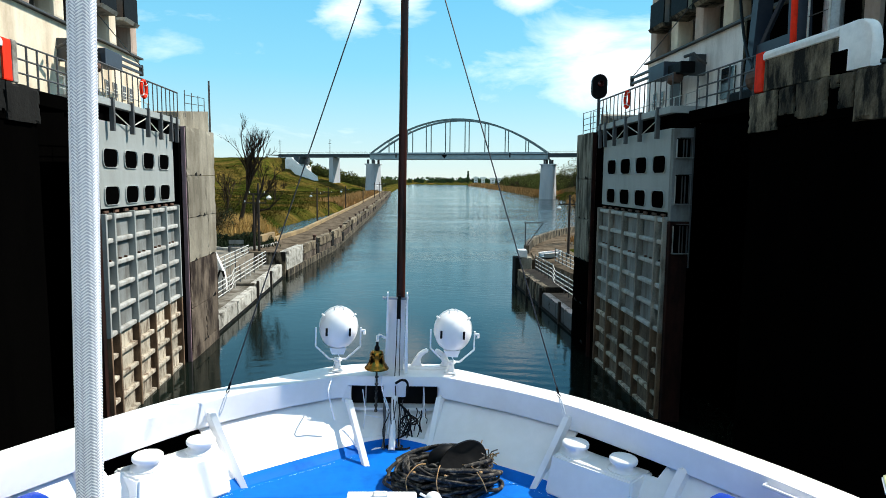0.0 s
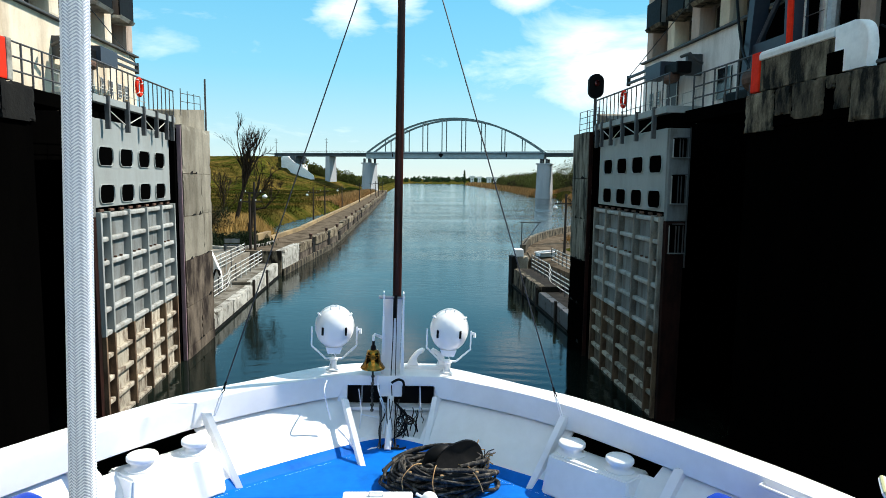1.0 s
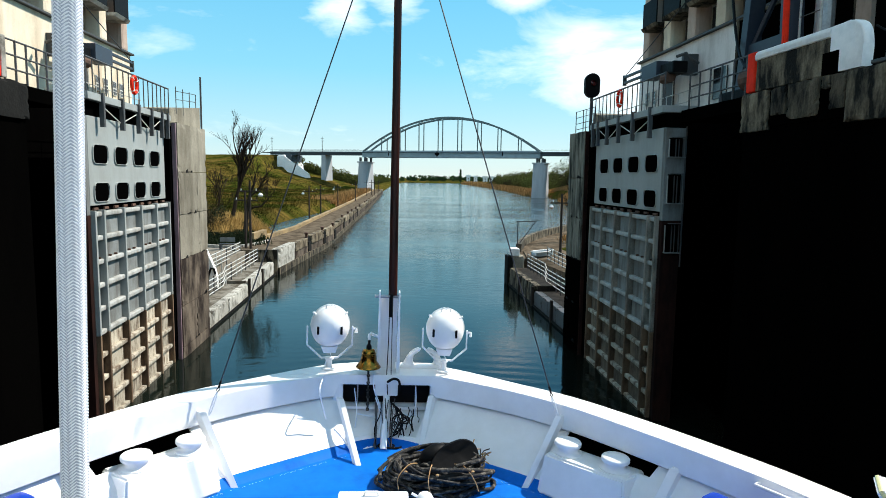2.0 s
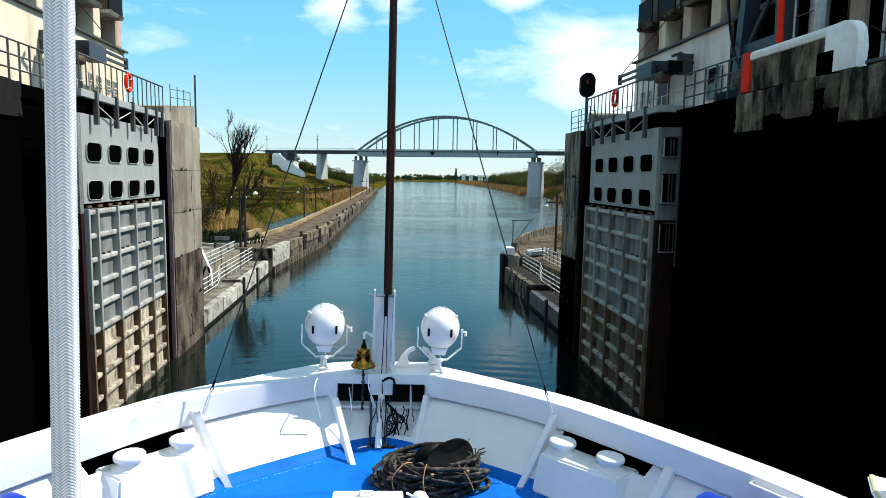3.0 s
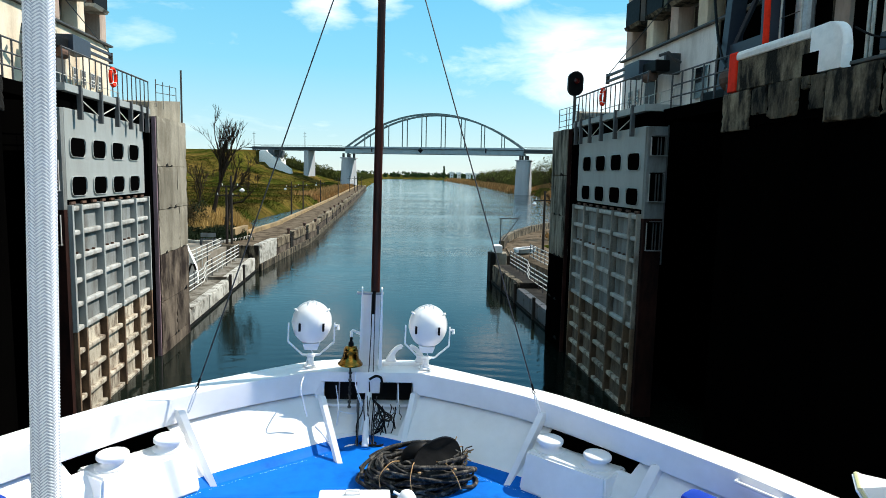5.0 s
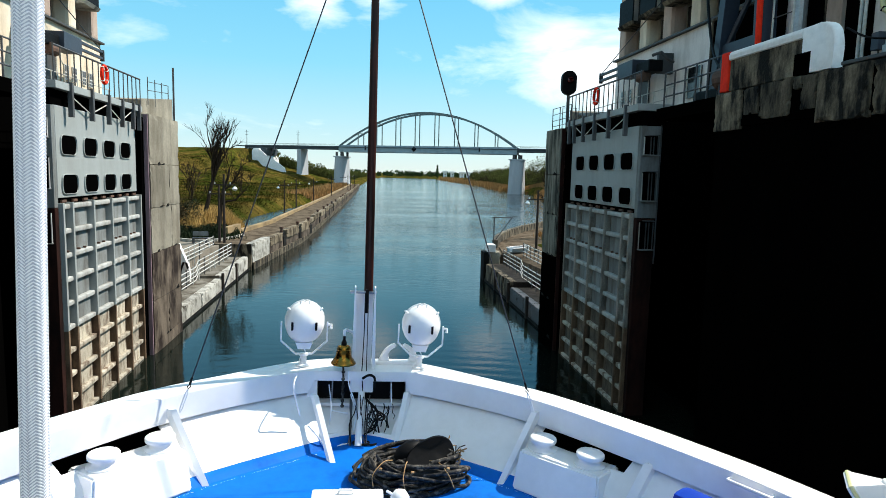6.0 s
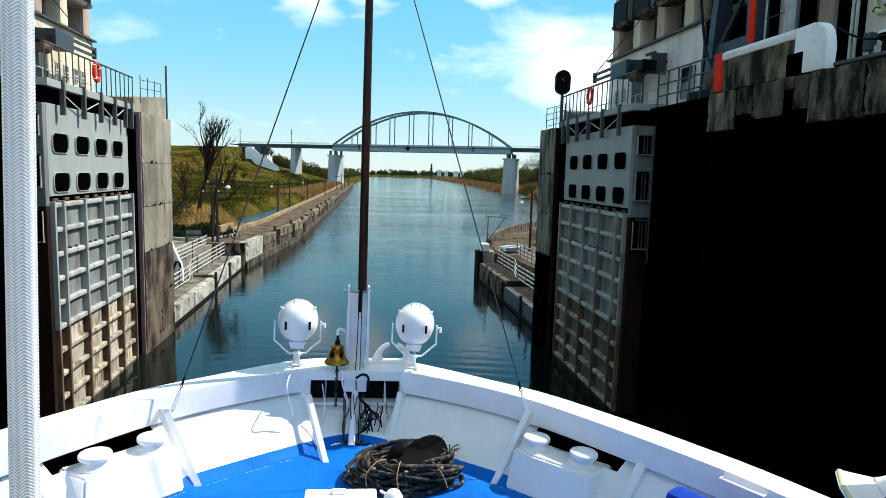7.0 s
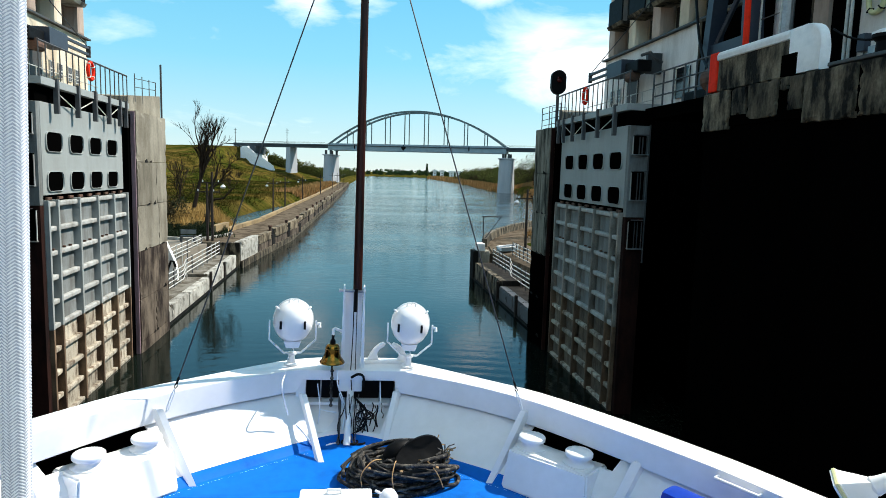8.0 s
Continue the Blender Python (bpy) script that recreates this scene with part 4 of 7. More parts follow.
def gantry():
    g = thing("hoist_gantry", "blue-grey plate steel gantry leg with triangular openings", "gantry")
    # leg in the plane of the wall, wide below, two inclined chords and cross plates
    for name, pts in (("chord", [(11.0, 19.3, 10.2), (11.0, 18.3, 20.0)]), ("chord", [(11.0, 17.0, 10.2), (11.0, 17.55, 20.0)])):
        (a, b) = (Vector(pts[0]), Vector(pts[1]))
        bm = hull8(bmesh.new(), [a + Vector(c) for c in ((-0.25, -0.17, 0), (0.25, -0.17, 0), (0.25, 0.17, 0), (-0.25, 0.17, 0))] +
                   [b + Vector(c) for c in ((-0.2, -0.13, 0), (0.2, -0.13, 0), (0.2, 0.13, 0), (-0.2, 0.13, 0))])
        part(name, bm, BLUE_STEEL, g)
    for z0, z1 in ((11.6, 12.1), (13.9, 14.2), (16.0, 16.3), (18.0, 18.3)):
        f0, f1 = (z0 - 10.2) / 9.8, (z1 - 10.2) / 9.8
        ya, yb = 19.3 - f0 * 1.0, 17.0 + f0 * 0.55
        yc, yd = 19.3 - f1 * 1.0, 17.0 + f1 * 0.55
        bm = hull8(bmesh.new(), [(10.85, yb, z0), (11.15, yb, z0), (11.15, ya, z0), (10.85, ya, z0), (10.85, yd, z1), (11.15, yd, z1), (11.15, yc, z1), (10.85, yc, z1)])
        part("cross_plate", bm, BLUE_STEEL, g)
    for z in (12.1, 14.2, 16.3):
        part("diagonal", rod((11.0, 19.1 - (z - 10.2) * 0.102, z), (11.0, 17.2 + (z - 8.3) * 0.05, z + 1.8), 0.09, 6), BLUE_STEEL, g)
    part("head_beam", box(bmesh.new(), 8.0 + 2.4, 14, 17.2, 18.7, 20.0, 20.9, 0.03), BLUE_STEEL, g)
    part("foot_block", box(bmesh.new(), 10.4, 11.6, 16.6, 19.7, 10.2, 10.75, 0.05), BLACK, g)
    r = thing("red_pipe", "bright red vertical pipe beside the gantry", "pipe")
    part("pipe", rod((10.7, 16.85, 10.2), (10.7, 17.2, 20.0), 0.085, 10), RED_PAINT, r)
    c = thing("ladder_column", "grey tubular column with a caged ladder", "column")
    part("tube", rod((11.4, 16.35, 10.2), (11.4, 16.35, 20.0), 0.24, 14), GALV, c)
    for dy in (-0.42, 0.42):
        part("ladder_rail", rod((11.0, 16.35 + dy, 10.2), (11.0, 16.35 + dy, 20.0), 0.03, 6), RAIL_WHITE, c)
    for i in range(16):
        z = 10.6 + i * 0.6
        part("hoop", tube(bmesh.new(), [(11.0, 15.93, z), (11.0, 16.77, z)], 0.016, 5), RAIL_GREY, c)
    w = thing("winch", "black hooded winch with a dark red drum", "winch")
    part("hood", box(bmesh.new(), 9.9, 10.7, 16.2, 17.5, 10.24, 11.35, 0.12), BLACK, w)
    part("drum", rod((9.75, 16.3, 10.75), (9.75, 16.9, 10.75), 0.33, 16), RUST, w)
    k = thing("hanging_cable", "thick black cable hanging down from the gatehouse", "cable")
    pts = [(11.6 - 1.6 * f, 21.8 - 4.4 * f, 16.2 - 5.1 * f - 1.1 * math.sin(math.pi * f)) for f in np.linspace(0, 1, 14)]
    part("cable", tube(bmesh.new(), pts, 0.045, 6), BLACK, k)
    b = thing("mooring_bollard", "dark iron mooring bollard with a white top", "bollard")
    part("stem", lathe(bmesh.new(), [(0.26, 0), (0.26, 0.05), (0.17, 0.1), (0.16, 0.4), (0.24, 0.48), (0.24, 0.56)], 18, Matrix.Translation((9.7, 10.95, 10.3)) @ Matrix.Diagonal((1, 1, 0.82, 1))), BLACK, b, smooth=40)
    part("cap", lathe(bmesh.new(), [(0.24, 0.562), (0.23, 0.62), (0.12, 0.67), (0, 0.68)], 18, Matrix.Translation((9.7, 10.95, 10.3)) @ Matrix.Diagonal((1, 1, 0.82, 1))), WHITE_WASH, b, "white-painted cap", smooth=40)
    h = thing("hose", "black hose slung from the parapet to the bollard", "hose")
    part("hose", tube(bmesh.new(), [(9.32 + 0.25 * f, 11.86 - 0.80 * f, 11.02 - 0.34 * f - 0.08 * math.sin(math.pi * f)) for f in np.linspace(0, 1, 10)], 0.022, 6), BLACK, h)


signal()
gantry()
solid("wall_south", box(bmesh.new(), -9.05, 9.05, -66, -64.5, -3, 10.2), CONCRETE_DARK, "mossy concrete wall closing the lock chamber", "wall", "structure")


def wall_box():
    w = thing("wall_box", "small blue-grey switch box on the gatehouse wall", "switch box")
    part("body", box(bmesh.new(), 11.82, 11.998, 13.97, 14.20, 11.12, 11.53, 0.015), BLUE_STEEL, w)
    part("conduit", rod((11.93, 14.08, 10.2), (11.93, 14.08, 11.12), 0.02, 6), DARK_STEEL, w)
    j = thing("junction_box", "small pale grey junction box on the gatehouse wall", "junction box")
    part("body", box(bmesh.new(), 11.84, 11.998, 13.66, 13.87, 10.94, 11.20, 0.015), GALV, j)
    part("conduit", rod((11.94, 13.76, 10.2), (11.94, 13.76, 10.94), 0.018, 6), DARK_STEEL, j)


wall_box()


# ---- water, ground, quays ----
def interp(x, pts):
    return float(np.interp(x, [p[0] for p in pts], [p[1] for p in pts]))


LEFT_SHORE = [(0, -12), (50, -12.5), (70, -12.5), (84, -15), (100, -19), (125, -17), (150, -14), (190, -10.5), (260, -8.5), (322, -3.0), (500, 2), (700, 8), (850, 12), (1050, 30)]
RIGHT_SHORE = [(0, 12), (48, 12.4), (56, 12.9), (63, 15.4), (71, 19.5), (83, 27), (110, 40), (190, 56), (232, 64), (250, 73), (290, 74), (310, 68), (480, 84), (720, 96), (900, 105), (1000, 118), (1200, 160)]
B0 = Vector((-9.5, 311.0))
BD = Vector((math.cos(radians(-21.9)), math.sin(radians(-21.9))))


def land(x, y):
    left, right = interp(y, LEFT_SHORE), interp(y, RIGHT_SHORE)
    d = max(left - x, x - right)
    if y > 1060:
        d = max(d, (y - 1060) * 0.3)
    h = -1.6 + min(3.6, max(0.0, (d + 2.0) * 0.8))
    if d > 3:
        h += min(2.0, (d - 3) * 0.02) + 0.25 * noise.noise((x * 0.05, y * 0.05, 0)) * min(1, d / 10)
    # embankment of the bridge road
    p = Vector((x, y)) - B0
    along, across = p.dot(BD), abs(p.x * BD.y - p.y * BD.x)
    near = p.x * BD.y - p.y * BD.x > 0
    for start, sign in ((-44.0, -1), (83 + 44.0, 1)):
        cut = 4.0 * min(1.0, max(0.0, (across - 5.5) / 1.5)) if near and sign < 0 else 0.0  # dug away before the abutment's side wall
        out = max(0.0, (along - start) * -sign + cut)
        slope = 0.17 if (near and sign < 0) else 0.4
        dist = max(0.0, across - 6)
        fall = min(out * 1.9, 8.0) + max(0.0, out - 6) * 0.24
        e = 18.3 - math.hypot(fall, dist * slope)
        dist = math.hypot(out, dist)
        if d > 0 and e > h:
            h = e + 0.25 * noise.noise((x * 0.08, y * 0.08, 3)) * min(1, dist / 8)
    if y < 33.5 and abs(x) < 60:
        h = min(h, 1.9)
    return h


def axis_lines(lo, hi, mid, fine, grow):
    a, step, x = [mid], fine, mid
    while x < hi:
        x += step
        step *= grow
        a.append(x)
    b, step, x = [], fine, mid
    while x > lo:
        x -= step
        step *= grow
        b.append(x)
    return b[::-1] + a


xs = axis_lines(-2600, 2600, 5.0, 1.6, 1.03)
ys = axis_lines(-400, 3900, 60.0, 1.8, 1.018)
verts = [(x, y, land(x, y)) for y in ys for x in xs]
nx = len(xs)
faces = [(j * nx + i, j * nx + i + 1, (j + 1) * nx + i + 1, (j + 1) * nx + i) for j in range(len(ys) - 1) for i in range(nx - 1)]
ground = tagged(new("ground", arr_mesh("ground", verts, faces, GRASS)), "green spring meadow and embankment with straw-coloured patches", "ground", kind="structure")
ground.data.shade_smooth()
water = tagged(new("water", arr_mesh("water", [(-1500, -300, 0), (1500, -300, 0), (1500, 2600, 0), (-1500, 2600, 0)], [(0, 1, 2, 3)], WATER)),
               "calm blue canal water with fine ripples", "water", kind="structure")


def wall_line(bm, pts, inner, outer, z0, z1):
    """A wall along plan points, from inner to outer metres to the left of the line."""
    rows = []
    for i, p in enumerate(pts):
        a, b = Vector(pts[max(0, i - 1)]), Vector(pts[min(len(pts) - 1, i + 1)])
        d = (b - a).normalized()
        n = Vector((-d.y, d.x))
        p = Vector(p)
        i0, o0 = p + n * inner, p + n * outer
        rows.append([(i0.x, i0.y, z0), (i0.x, i0.y, z1), (o0.x, o0.y, z1), (o0.x, o0.y, z0)])
    vs = strip(bm, rows, True)
    bm.faces.new(vs[0])
    bm.faces.new(vs[-1][::-1])
    return bm


def along(pts, s):
    for a, b in zip(pts, pts[1:]):
        a, b = Vector(a), Vector(b)
        if s <= (b - a).length:
            return a + (b - a) * (s / (b - a).length), (b - a).normalized()
        s -= (b - a).length
    return b, (b - a).normalized()


GUIDE = [(-8.66, 52.4), (-7.95, 60), (-6.6, 73), (-4.6, 150), (-1.6, 322)]


def guide_wall():
    q = thing("quay_wall", "long low concrete guide wall with broken coping blocks and an earth-covered top", "quay", kind="structure")
    part("core", wall_line(bmesh.new(), GUIDE, 0.15, 3.9, -2, 1.9), MOSS_BLACK, q)
    part("earth_top", wall_line(bmesh.new(), GUIDE, 0.5, 3.5, 1.9, 1.98), EARTH_TOP, q, "brown trodden earth and dry grass")
    part("footing_ledge", wall_line(bmesh.new(), GUIDE, -0.10, 0.3, -2, 0.55), CONCRETE_DARK, q)
    bm = box(bmesh.new(), 0.1, 3.8, 0.02, 0.22, -1, 2.05, 0.04)
    bm.transform(Matrix.Translation((-8.66, 52.17, 0)) @ mirror(-1))
    part("end_slab", bm, CONCRETE_DARK, q)
    rng = random.Random(21)
    s = 0.0
    while s < 268:
        n = rng.uniform(4.2, 7.0) * (1 + s * 0.006) if s > 1 else 5.9
        p, d = along(GUIDE, s)
        r = Matrix(((-d.y, d.x, 0, p.x), (d.x, d.y, 0, p.y), (0, 0, 1, 0), (0, 0, 0, 1)))
        gap = rng.uniform(0.03, 0.35)
        x0, z0, z1 = rng.uniform(-0.06, 0.04), 1.30 + rng.uniform(-0.15, 0.2) if s > 1 else -0.5, 2.10 + rng.uniform(-0.16, 0.08)
        bm = chipped_block(rng, x0, 0.6, 0.03, n - gap, z0, z1, 2.0) if s < 110 else box(bmesh.new(), x0, 0.6, 0.05, n - gap, z0, z1, 0.09)
        bm.transform(r)
        part("coping_block", bm, CONCRETE_PALE if s < 4 else QUAY_STONE, q)
        bm = box(bmesh.new(), 0.05 + rng.uniform(0, 0.06), 0.4, 0.02, n - 0.02, 0.4, 1.28, 0.04)
        bm.transform(r)
        part("face_block", bm, CONCRETE_PALE if s < 4 else BRICKRED, q)
        if rng.random() < 0.55 and s > 4:
            k = 1.1 + s * 0.01
            # black block paints the shade inside the notch
            bm = box(bmesh.new(), 0.02, 0.62, n + 0.02, n + k - 0.02, 0.5, 1.55, 0.03)
            bm.transform(r)
            part("mooring_recess", bm, MOSS_BLACK, q, "dark block painting the shade of a mooring recess")
            bm = lathe(bmesh.new(), [(0.20, 1.55), (0.14, 1.62), (0.13, 2.2), (0.2, 2.26), (0.2, 2.42), (0, 2.46)], 10, Matrix.Translation((0.35, n + k / 2, 0)))
            bm.transform(r)
            part("bollard", bm, RUST, q, "rusty iron bollard")
            s += k
        s += n
    # land-side parapet
    s = 5.0
    while s < 266:
        n = 4.0 * (1 + s * 0.01)
        p, d = along(GUIDE, s)
        r = Matrix(((-d.y, d.x, 0, p.x), (d.x, d.y, 0, p.y), (0, 0, 1, 0), (0, 0, 0, 1)))
        bm = box(bmesh.new(), 3.5, 3.95, 0.03, n - 0.03, 1.2, 2.9 if s < 9 else 2.36, 0.04)
        bm.transform(r)
        part("parapet_slab", bm, SANDSTONE, q)
        s += n


def lower_quay(s):
    """Low landing between pillar and guide wall: slabs, patched whitewashed face blocks, pipe railings."""
    M = mirror(s)
    q = thing("landing_quay", "low concrete landing quay with patched pale face blocks" if s < 0 else "low shaded concrete landing quay with steel-faced edge", "quay", kind="structure")
    rng = random.Random(33 + s)
    y0, y1 = (32.3, 52.15) if s < 0 else (30.35, 47.4)
    step_y = 42.6 if s < 0 else 39.2
    xin = 9.02 if s < 0 else 9.36
    for a, b, top in ((y0, step_y, 0.88), (step_y, y1, 1.06)) if s < 0 else ((y0, step_y, 0.95), (step_y, y1, 1.30)):
        bm = box(bmesh.new(), xin + 0.2, 13.2, a, b, -2, top)
        bm.transform(M)
        # the east slab and face blocks take darker colours for their shade
        part("slab", bm, LANDING if s < 0 else SLAB_SHADED, q)
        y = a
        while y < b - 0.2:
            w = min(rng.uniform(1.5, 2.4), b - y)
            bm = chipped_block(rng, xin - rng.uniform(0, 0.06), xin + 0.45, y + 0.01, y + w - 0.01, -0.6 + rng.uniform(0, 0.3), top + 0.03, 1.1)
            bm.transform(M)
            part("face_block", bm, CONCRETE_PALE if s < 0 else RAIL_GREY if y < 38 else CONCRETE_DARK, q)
            y += w
    bm = box(bmesh.new(), xin - 0.09, xin - 0.062, y0, y1, -1, 0.16)
    bm.transform(M)
    part("algae_band", bm, MOSS_BLACK, q, "black algae band at the water line")
    # dark timber fender posts
    for y in ((42.4, 46.9) if s < 0 else (34.6, 39.3, 43.4)):
        bm = box(bmesh.new(), xin - 0.16, xin, y, y + 0.2, -1, 1.25, 0.03)
        bm.transform(M)
        part("fender_post", bm, POST_WOOD, q)
    # plaza behind, one step higher
    bm = prism(bmesh.new(), ([(12.6, y0), (60, y0), (60, 58), (21, 58.5), (17, 57.6), (15.8, 56.1), (14.2, 54.3), (12.6, 54.3), (11.3, 56.3), (10.7, 59.6), (10.4, 58), (11.4, 51)] if s < 0 else [(12.6, y0), (60, y0), (60, 64), (17, 64), (13.6, 58), (11.6, 53), (11.0, 49)]), -1, 1.95)
    bm.transform(M)
    solid("pavement", bm, PAVING if s < 0 else EARTH_TOP, "dusty grey paved yard behind the landing" if s < 0 else "brown earth yard behind the landing", "pavement", "structure")
    kerb = thing("kerb", "pale curved concrete kerb round the yard", "kerb", kind="structure")
    pts = [(10.7, 59.6), (11.0, 57.6), (11.5, 55.9), (12.1, 54.8), (12.9, 54.25), (13.8, 54.3), (14.8, 54.9), (15.8, 56.1), (17, 57.6), (21, 58.5), (30, 58.8), (60, 58.2)]
    if s > 0:
        pts = [(22, 63.5), (30, 63), (60, 62)]
    for a, b in zip(pts, pts[1:]):
        bm = wall_line(bmesh.new(), [(s * a[0], a[1]), (s * b[0], b[1])], -0.12, 0.12, 1.5, 2.18)
        part("kerbstone", bm, CONCRETE_PALE, kerb)
    for row, x in enumerate((10.25, 11.6) if s < 0 else (10.6, 12.1)):
        r = thing("railing", "white-painted pipe railing with three bars along the landing", "railing", group="landing railings")
        z = 1.1 if row == 0 else 1.6
        end = 51.9 if s < 0 else 46.8
        z = z - 0.25 if s < 0 else z
        for h in (0.28, 0.55, 0.82, 1.1):
            bm = tube(bmesh.new(), [(s * x, 34.5, z - 0.1 + h), (s * x, 41, z - 0.1 + h), (s * x, 41.6, z + 0.2 + h), (s * x, end, z + 0.2 + h)], 0.035, 6)
            part("bar", bm, RAIL_WHITE, r)
        for i in range(13):
            y = 34.5 + i * (end - 34.5) / 12
            zz = z if y < 41.2 else z + 0.25
            part("post", rod((s * x, y, 0.9), (s * x, y, zz + 1.15), 0.04, 6), RAIL_WHITE if i % 3 and s < 0 else RAIL_GREY, r)


guide_wall()
lower_quay(-1)
lower_quay(1)


def wing_wall():
    w = thing("wing_wall", "white sloping wing wall with a black edge stripe", "wall")
    line = [(-10.66, 0.88), (-10.64, 1.35), (-10.74, 1.95), (-11.0, 2.6), (-11.38, 3.5), (-11.8, 4.4), (-12.9, 4.6), (-12.9, 0.88)]
    bm = bmesh.new()
    a = [bm.verts.new((x, 41.1, z)) for x, z in line]
    b = [bm.verts.new((x, 41.5, z)) for x, z in line]
    for i in range(len(line)):
        bm.faces.new((a[i], a[(i + 1) % len(line)], b[(i + 1) % len(line)], b[i]))
    bm.faces.new(a), bm.faces.new(b)
    part("wall", bm, WHITE_WASH, w)
    bm = tube(bmesh.new(), [(-11.3, 41.05, 1.0), (-11.15, 41.05, 1.7), (-10.98, 41.05, 2.15), (-10.82, 41.05, 2.1), (-10.72, 41.05, 1.75)], 0.07, 6)
    part("stripe", bm, BLACK, w, "black curved stripe")

wing_wall()
solid("flower_bed", prism(bmesh.new(), [(-10.75, 60.5), (-11.05, 57.6), (-11.55, 55.95), (-12.15, 54.9), (-12.9, 54.35), (-13.8, 54.4), (-14.75, 55.0), (-15.75, 56.2), (-16.95, 57.7), (-21, 58.6), (-30, 58.9), (-30, 62.5), (-12.8, 62.5)], -1, 2.03), EARTH_TOP,
      "raised bed of dark earth inside the curved kerb", "bed", "structure")


def right_end():
    p = thing("quay_head", "curved low quay head wall with a whitewashed end block", "quay", kind="structure")
    pts = [(10.4, 48.6), (11.0, 53), (12.3, 57.8), (13.7, 61.4), (15.3, 64.9), (17.6, 69.4), (20.6, 74.2), (26.5, 83), (36, 95)]
    part("core", wall_line(bmesh.new(), pts, -3.4, 0.0, -2, 1.85), EARTH_TOP, p)
    for a, b in zip(pts[1:], pts[2:]):
        part("parapet_slab", wall_line(bmesh.new(), [a, b], -0.42, 0.03, 1.0, 2.55), CONCRETE_DARK, p)
    part("end_pier", chipped_block(random.Random(6), 9.62, 10.5, 47.45, 48.9, -1, 2.18), CONCRETE, p)
    part("end_block", box(bmesh.new(), 9.5, 10.12, 47.5, 48.5, 2.185, 2.74, 0.05), WHITE_WASH, p, "whitewashed end block")
    part("timber_face", box(bmesh.new(), 9.2, 9.615, 47.45, 48.7, -1, 2.18, 0.04), MOSS_BLACK, p, "black wet timber facing")
    f = thing("steel_frame", "thin dark steel gallows frame on the quay head", "frame")
    part("post", rod((10.45, 50.0, 1.85), (10.45, 50.0, 4.66), 0.045, 6), DARK_STEEL, f)
    part("beam", rod((10.3, 50.0, 4.66), (11.95, 50.0, 4.66), 0.045, 6), DARK_STEEL, f)
    part("strut", rod((10.6, 50.0, 2.9), (11.85, 50.0, 4.62), 0.035, 6), DARK_STEEL, f)
    b = thing("rowing_boat", "small blue-grey rowing boat with white gunwale and red thwarts", "boat")
    rows = []
    for k in range(9):
        f = k / 8
        y = -1.6 + 3.2 * f
        w = 0.62 * math.sin(math.pi * min(1, 0.25 + 0.75 * f)) ** 0.7 if f < 1 else 0.02
        rows.append([(-w, y, 0.5 + 0.1 * f), (-w * 0.75, y, 0.12), (0, y, 0.0 + 0.1 * f * f), (w * 0.75, y, 0.12), (w, y, 0.5 + 0.1 * f), (w * 0.85, y, 0.5 + 0.1 * f), (w * 0.6, y, 0.2), (-w * 0.6, y, 0.2), (-w * 0.85, y, 0.5 + 0.1 * f)])
    bm = bmesh.new()
    strip(bm, rows, True)
    bm.transform(pose(12.35, 49.0, 1.97, 0, 0, -62) @ Matrix.Diagonal((0.8, 0.62, 0.8, 1)))
    part("hull", bm, BRIDGE_BLUE, b)
    lip = [(0.62 * math.sin(math.pi * min(1, 0.25 + 0.75 * k / 8)) ** 0.7 if k < 8 else 0.02, -1.6 + 0.4 * k, 0.52 + 0.0125 * k) for k in range(9)]
    bm = tube(bmesh.new(), [(-x, y, z) for x, y, z in lip] + lip[::-1], 0.05, 6, closed=True)
    bm.transform(pose(12.35, 49.0, 1.97, 0, 0, -62) @ Matrix.Diagonal((0.8, 0.62, 0.8, 1)))
    part("gunwale", bm, WHITE_WASH, b, "white gunwale")
    for fy in (-0.6, 0.5):
        bm = box(bmesh.new(), -0.45, 0.45, fy - 0.12, fy + 0.12, 0.38, 0.42)
        bm.transform(pose(12.35, 49.0, 1.97, 0, 0, -62) @ Matrix.Diagonal((0.8, 0.62, 0.8, 1)))
        part("thwart", bm, RED_PAINT, b, "red thwart")


right_end()


def lamp_post(x, y, z, h, arm=1, lean=0.0, lamp=True):
    p = thing("lamp_post", "dark wooden lamp post with a cross arm and white bowl lamp" if lamp else "dark wooden pole with insulators", "lamp post", group="lamp posts")
    part("pole", rod((x, y, z - 0.5), (x + lean, y, z + h), 0.12, 7, 0.085), POST_WOOD, p)
    part("cross_arm", box(bmesh.new(), x + lean - 0.9, x + lean + 0.9, y - 0.05, y + 0.05, z + h * 0.84, z + h * 0.84 + 0.1), POST_WOOD, p)
    if lamp:
        bm = lathe(bmesh.new(), [(0.0, 0.0), (0.16, 0.03), (0.22, 0.16), (0.12, 0.28), (0.05, 0.34)], 12, Matrix.Translation((x + lean + 0.85 * arm, y, z + h * 0.84 - 0.42)))
        part("lamp", bm, LAMP_WHITE, p, "white bowl lamp", smooth=60)
    for dx in (-0.7, 0.5):
        part("insulator", rod((x + lean + dx, y, z + h * 0.84 + 0.1), (x + lean + dx, y, z + h * 0.84 + 0.26), 0.035, 6), LAMP_WHITE, p)


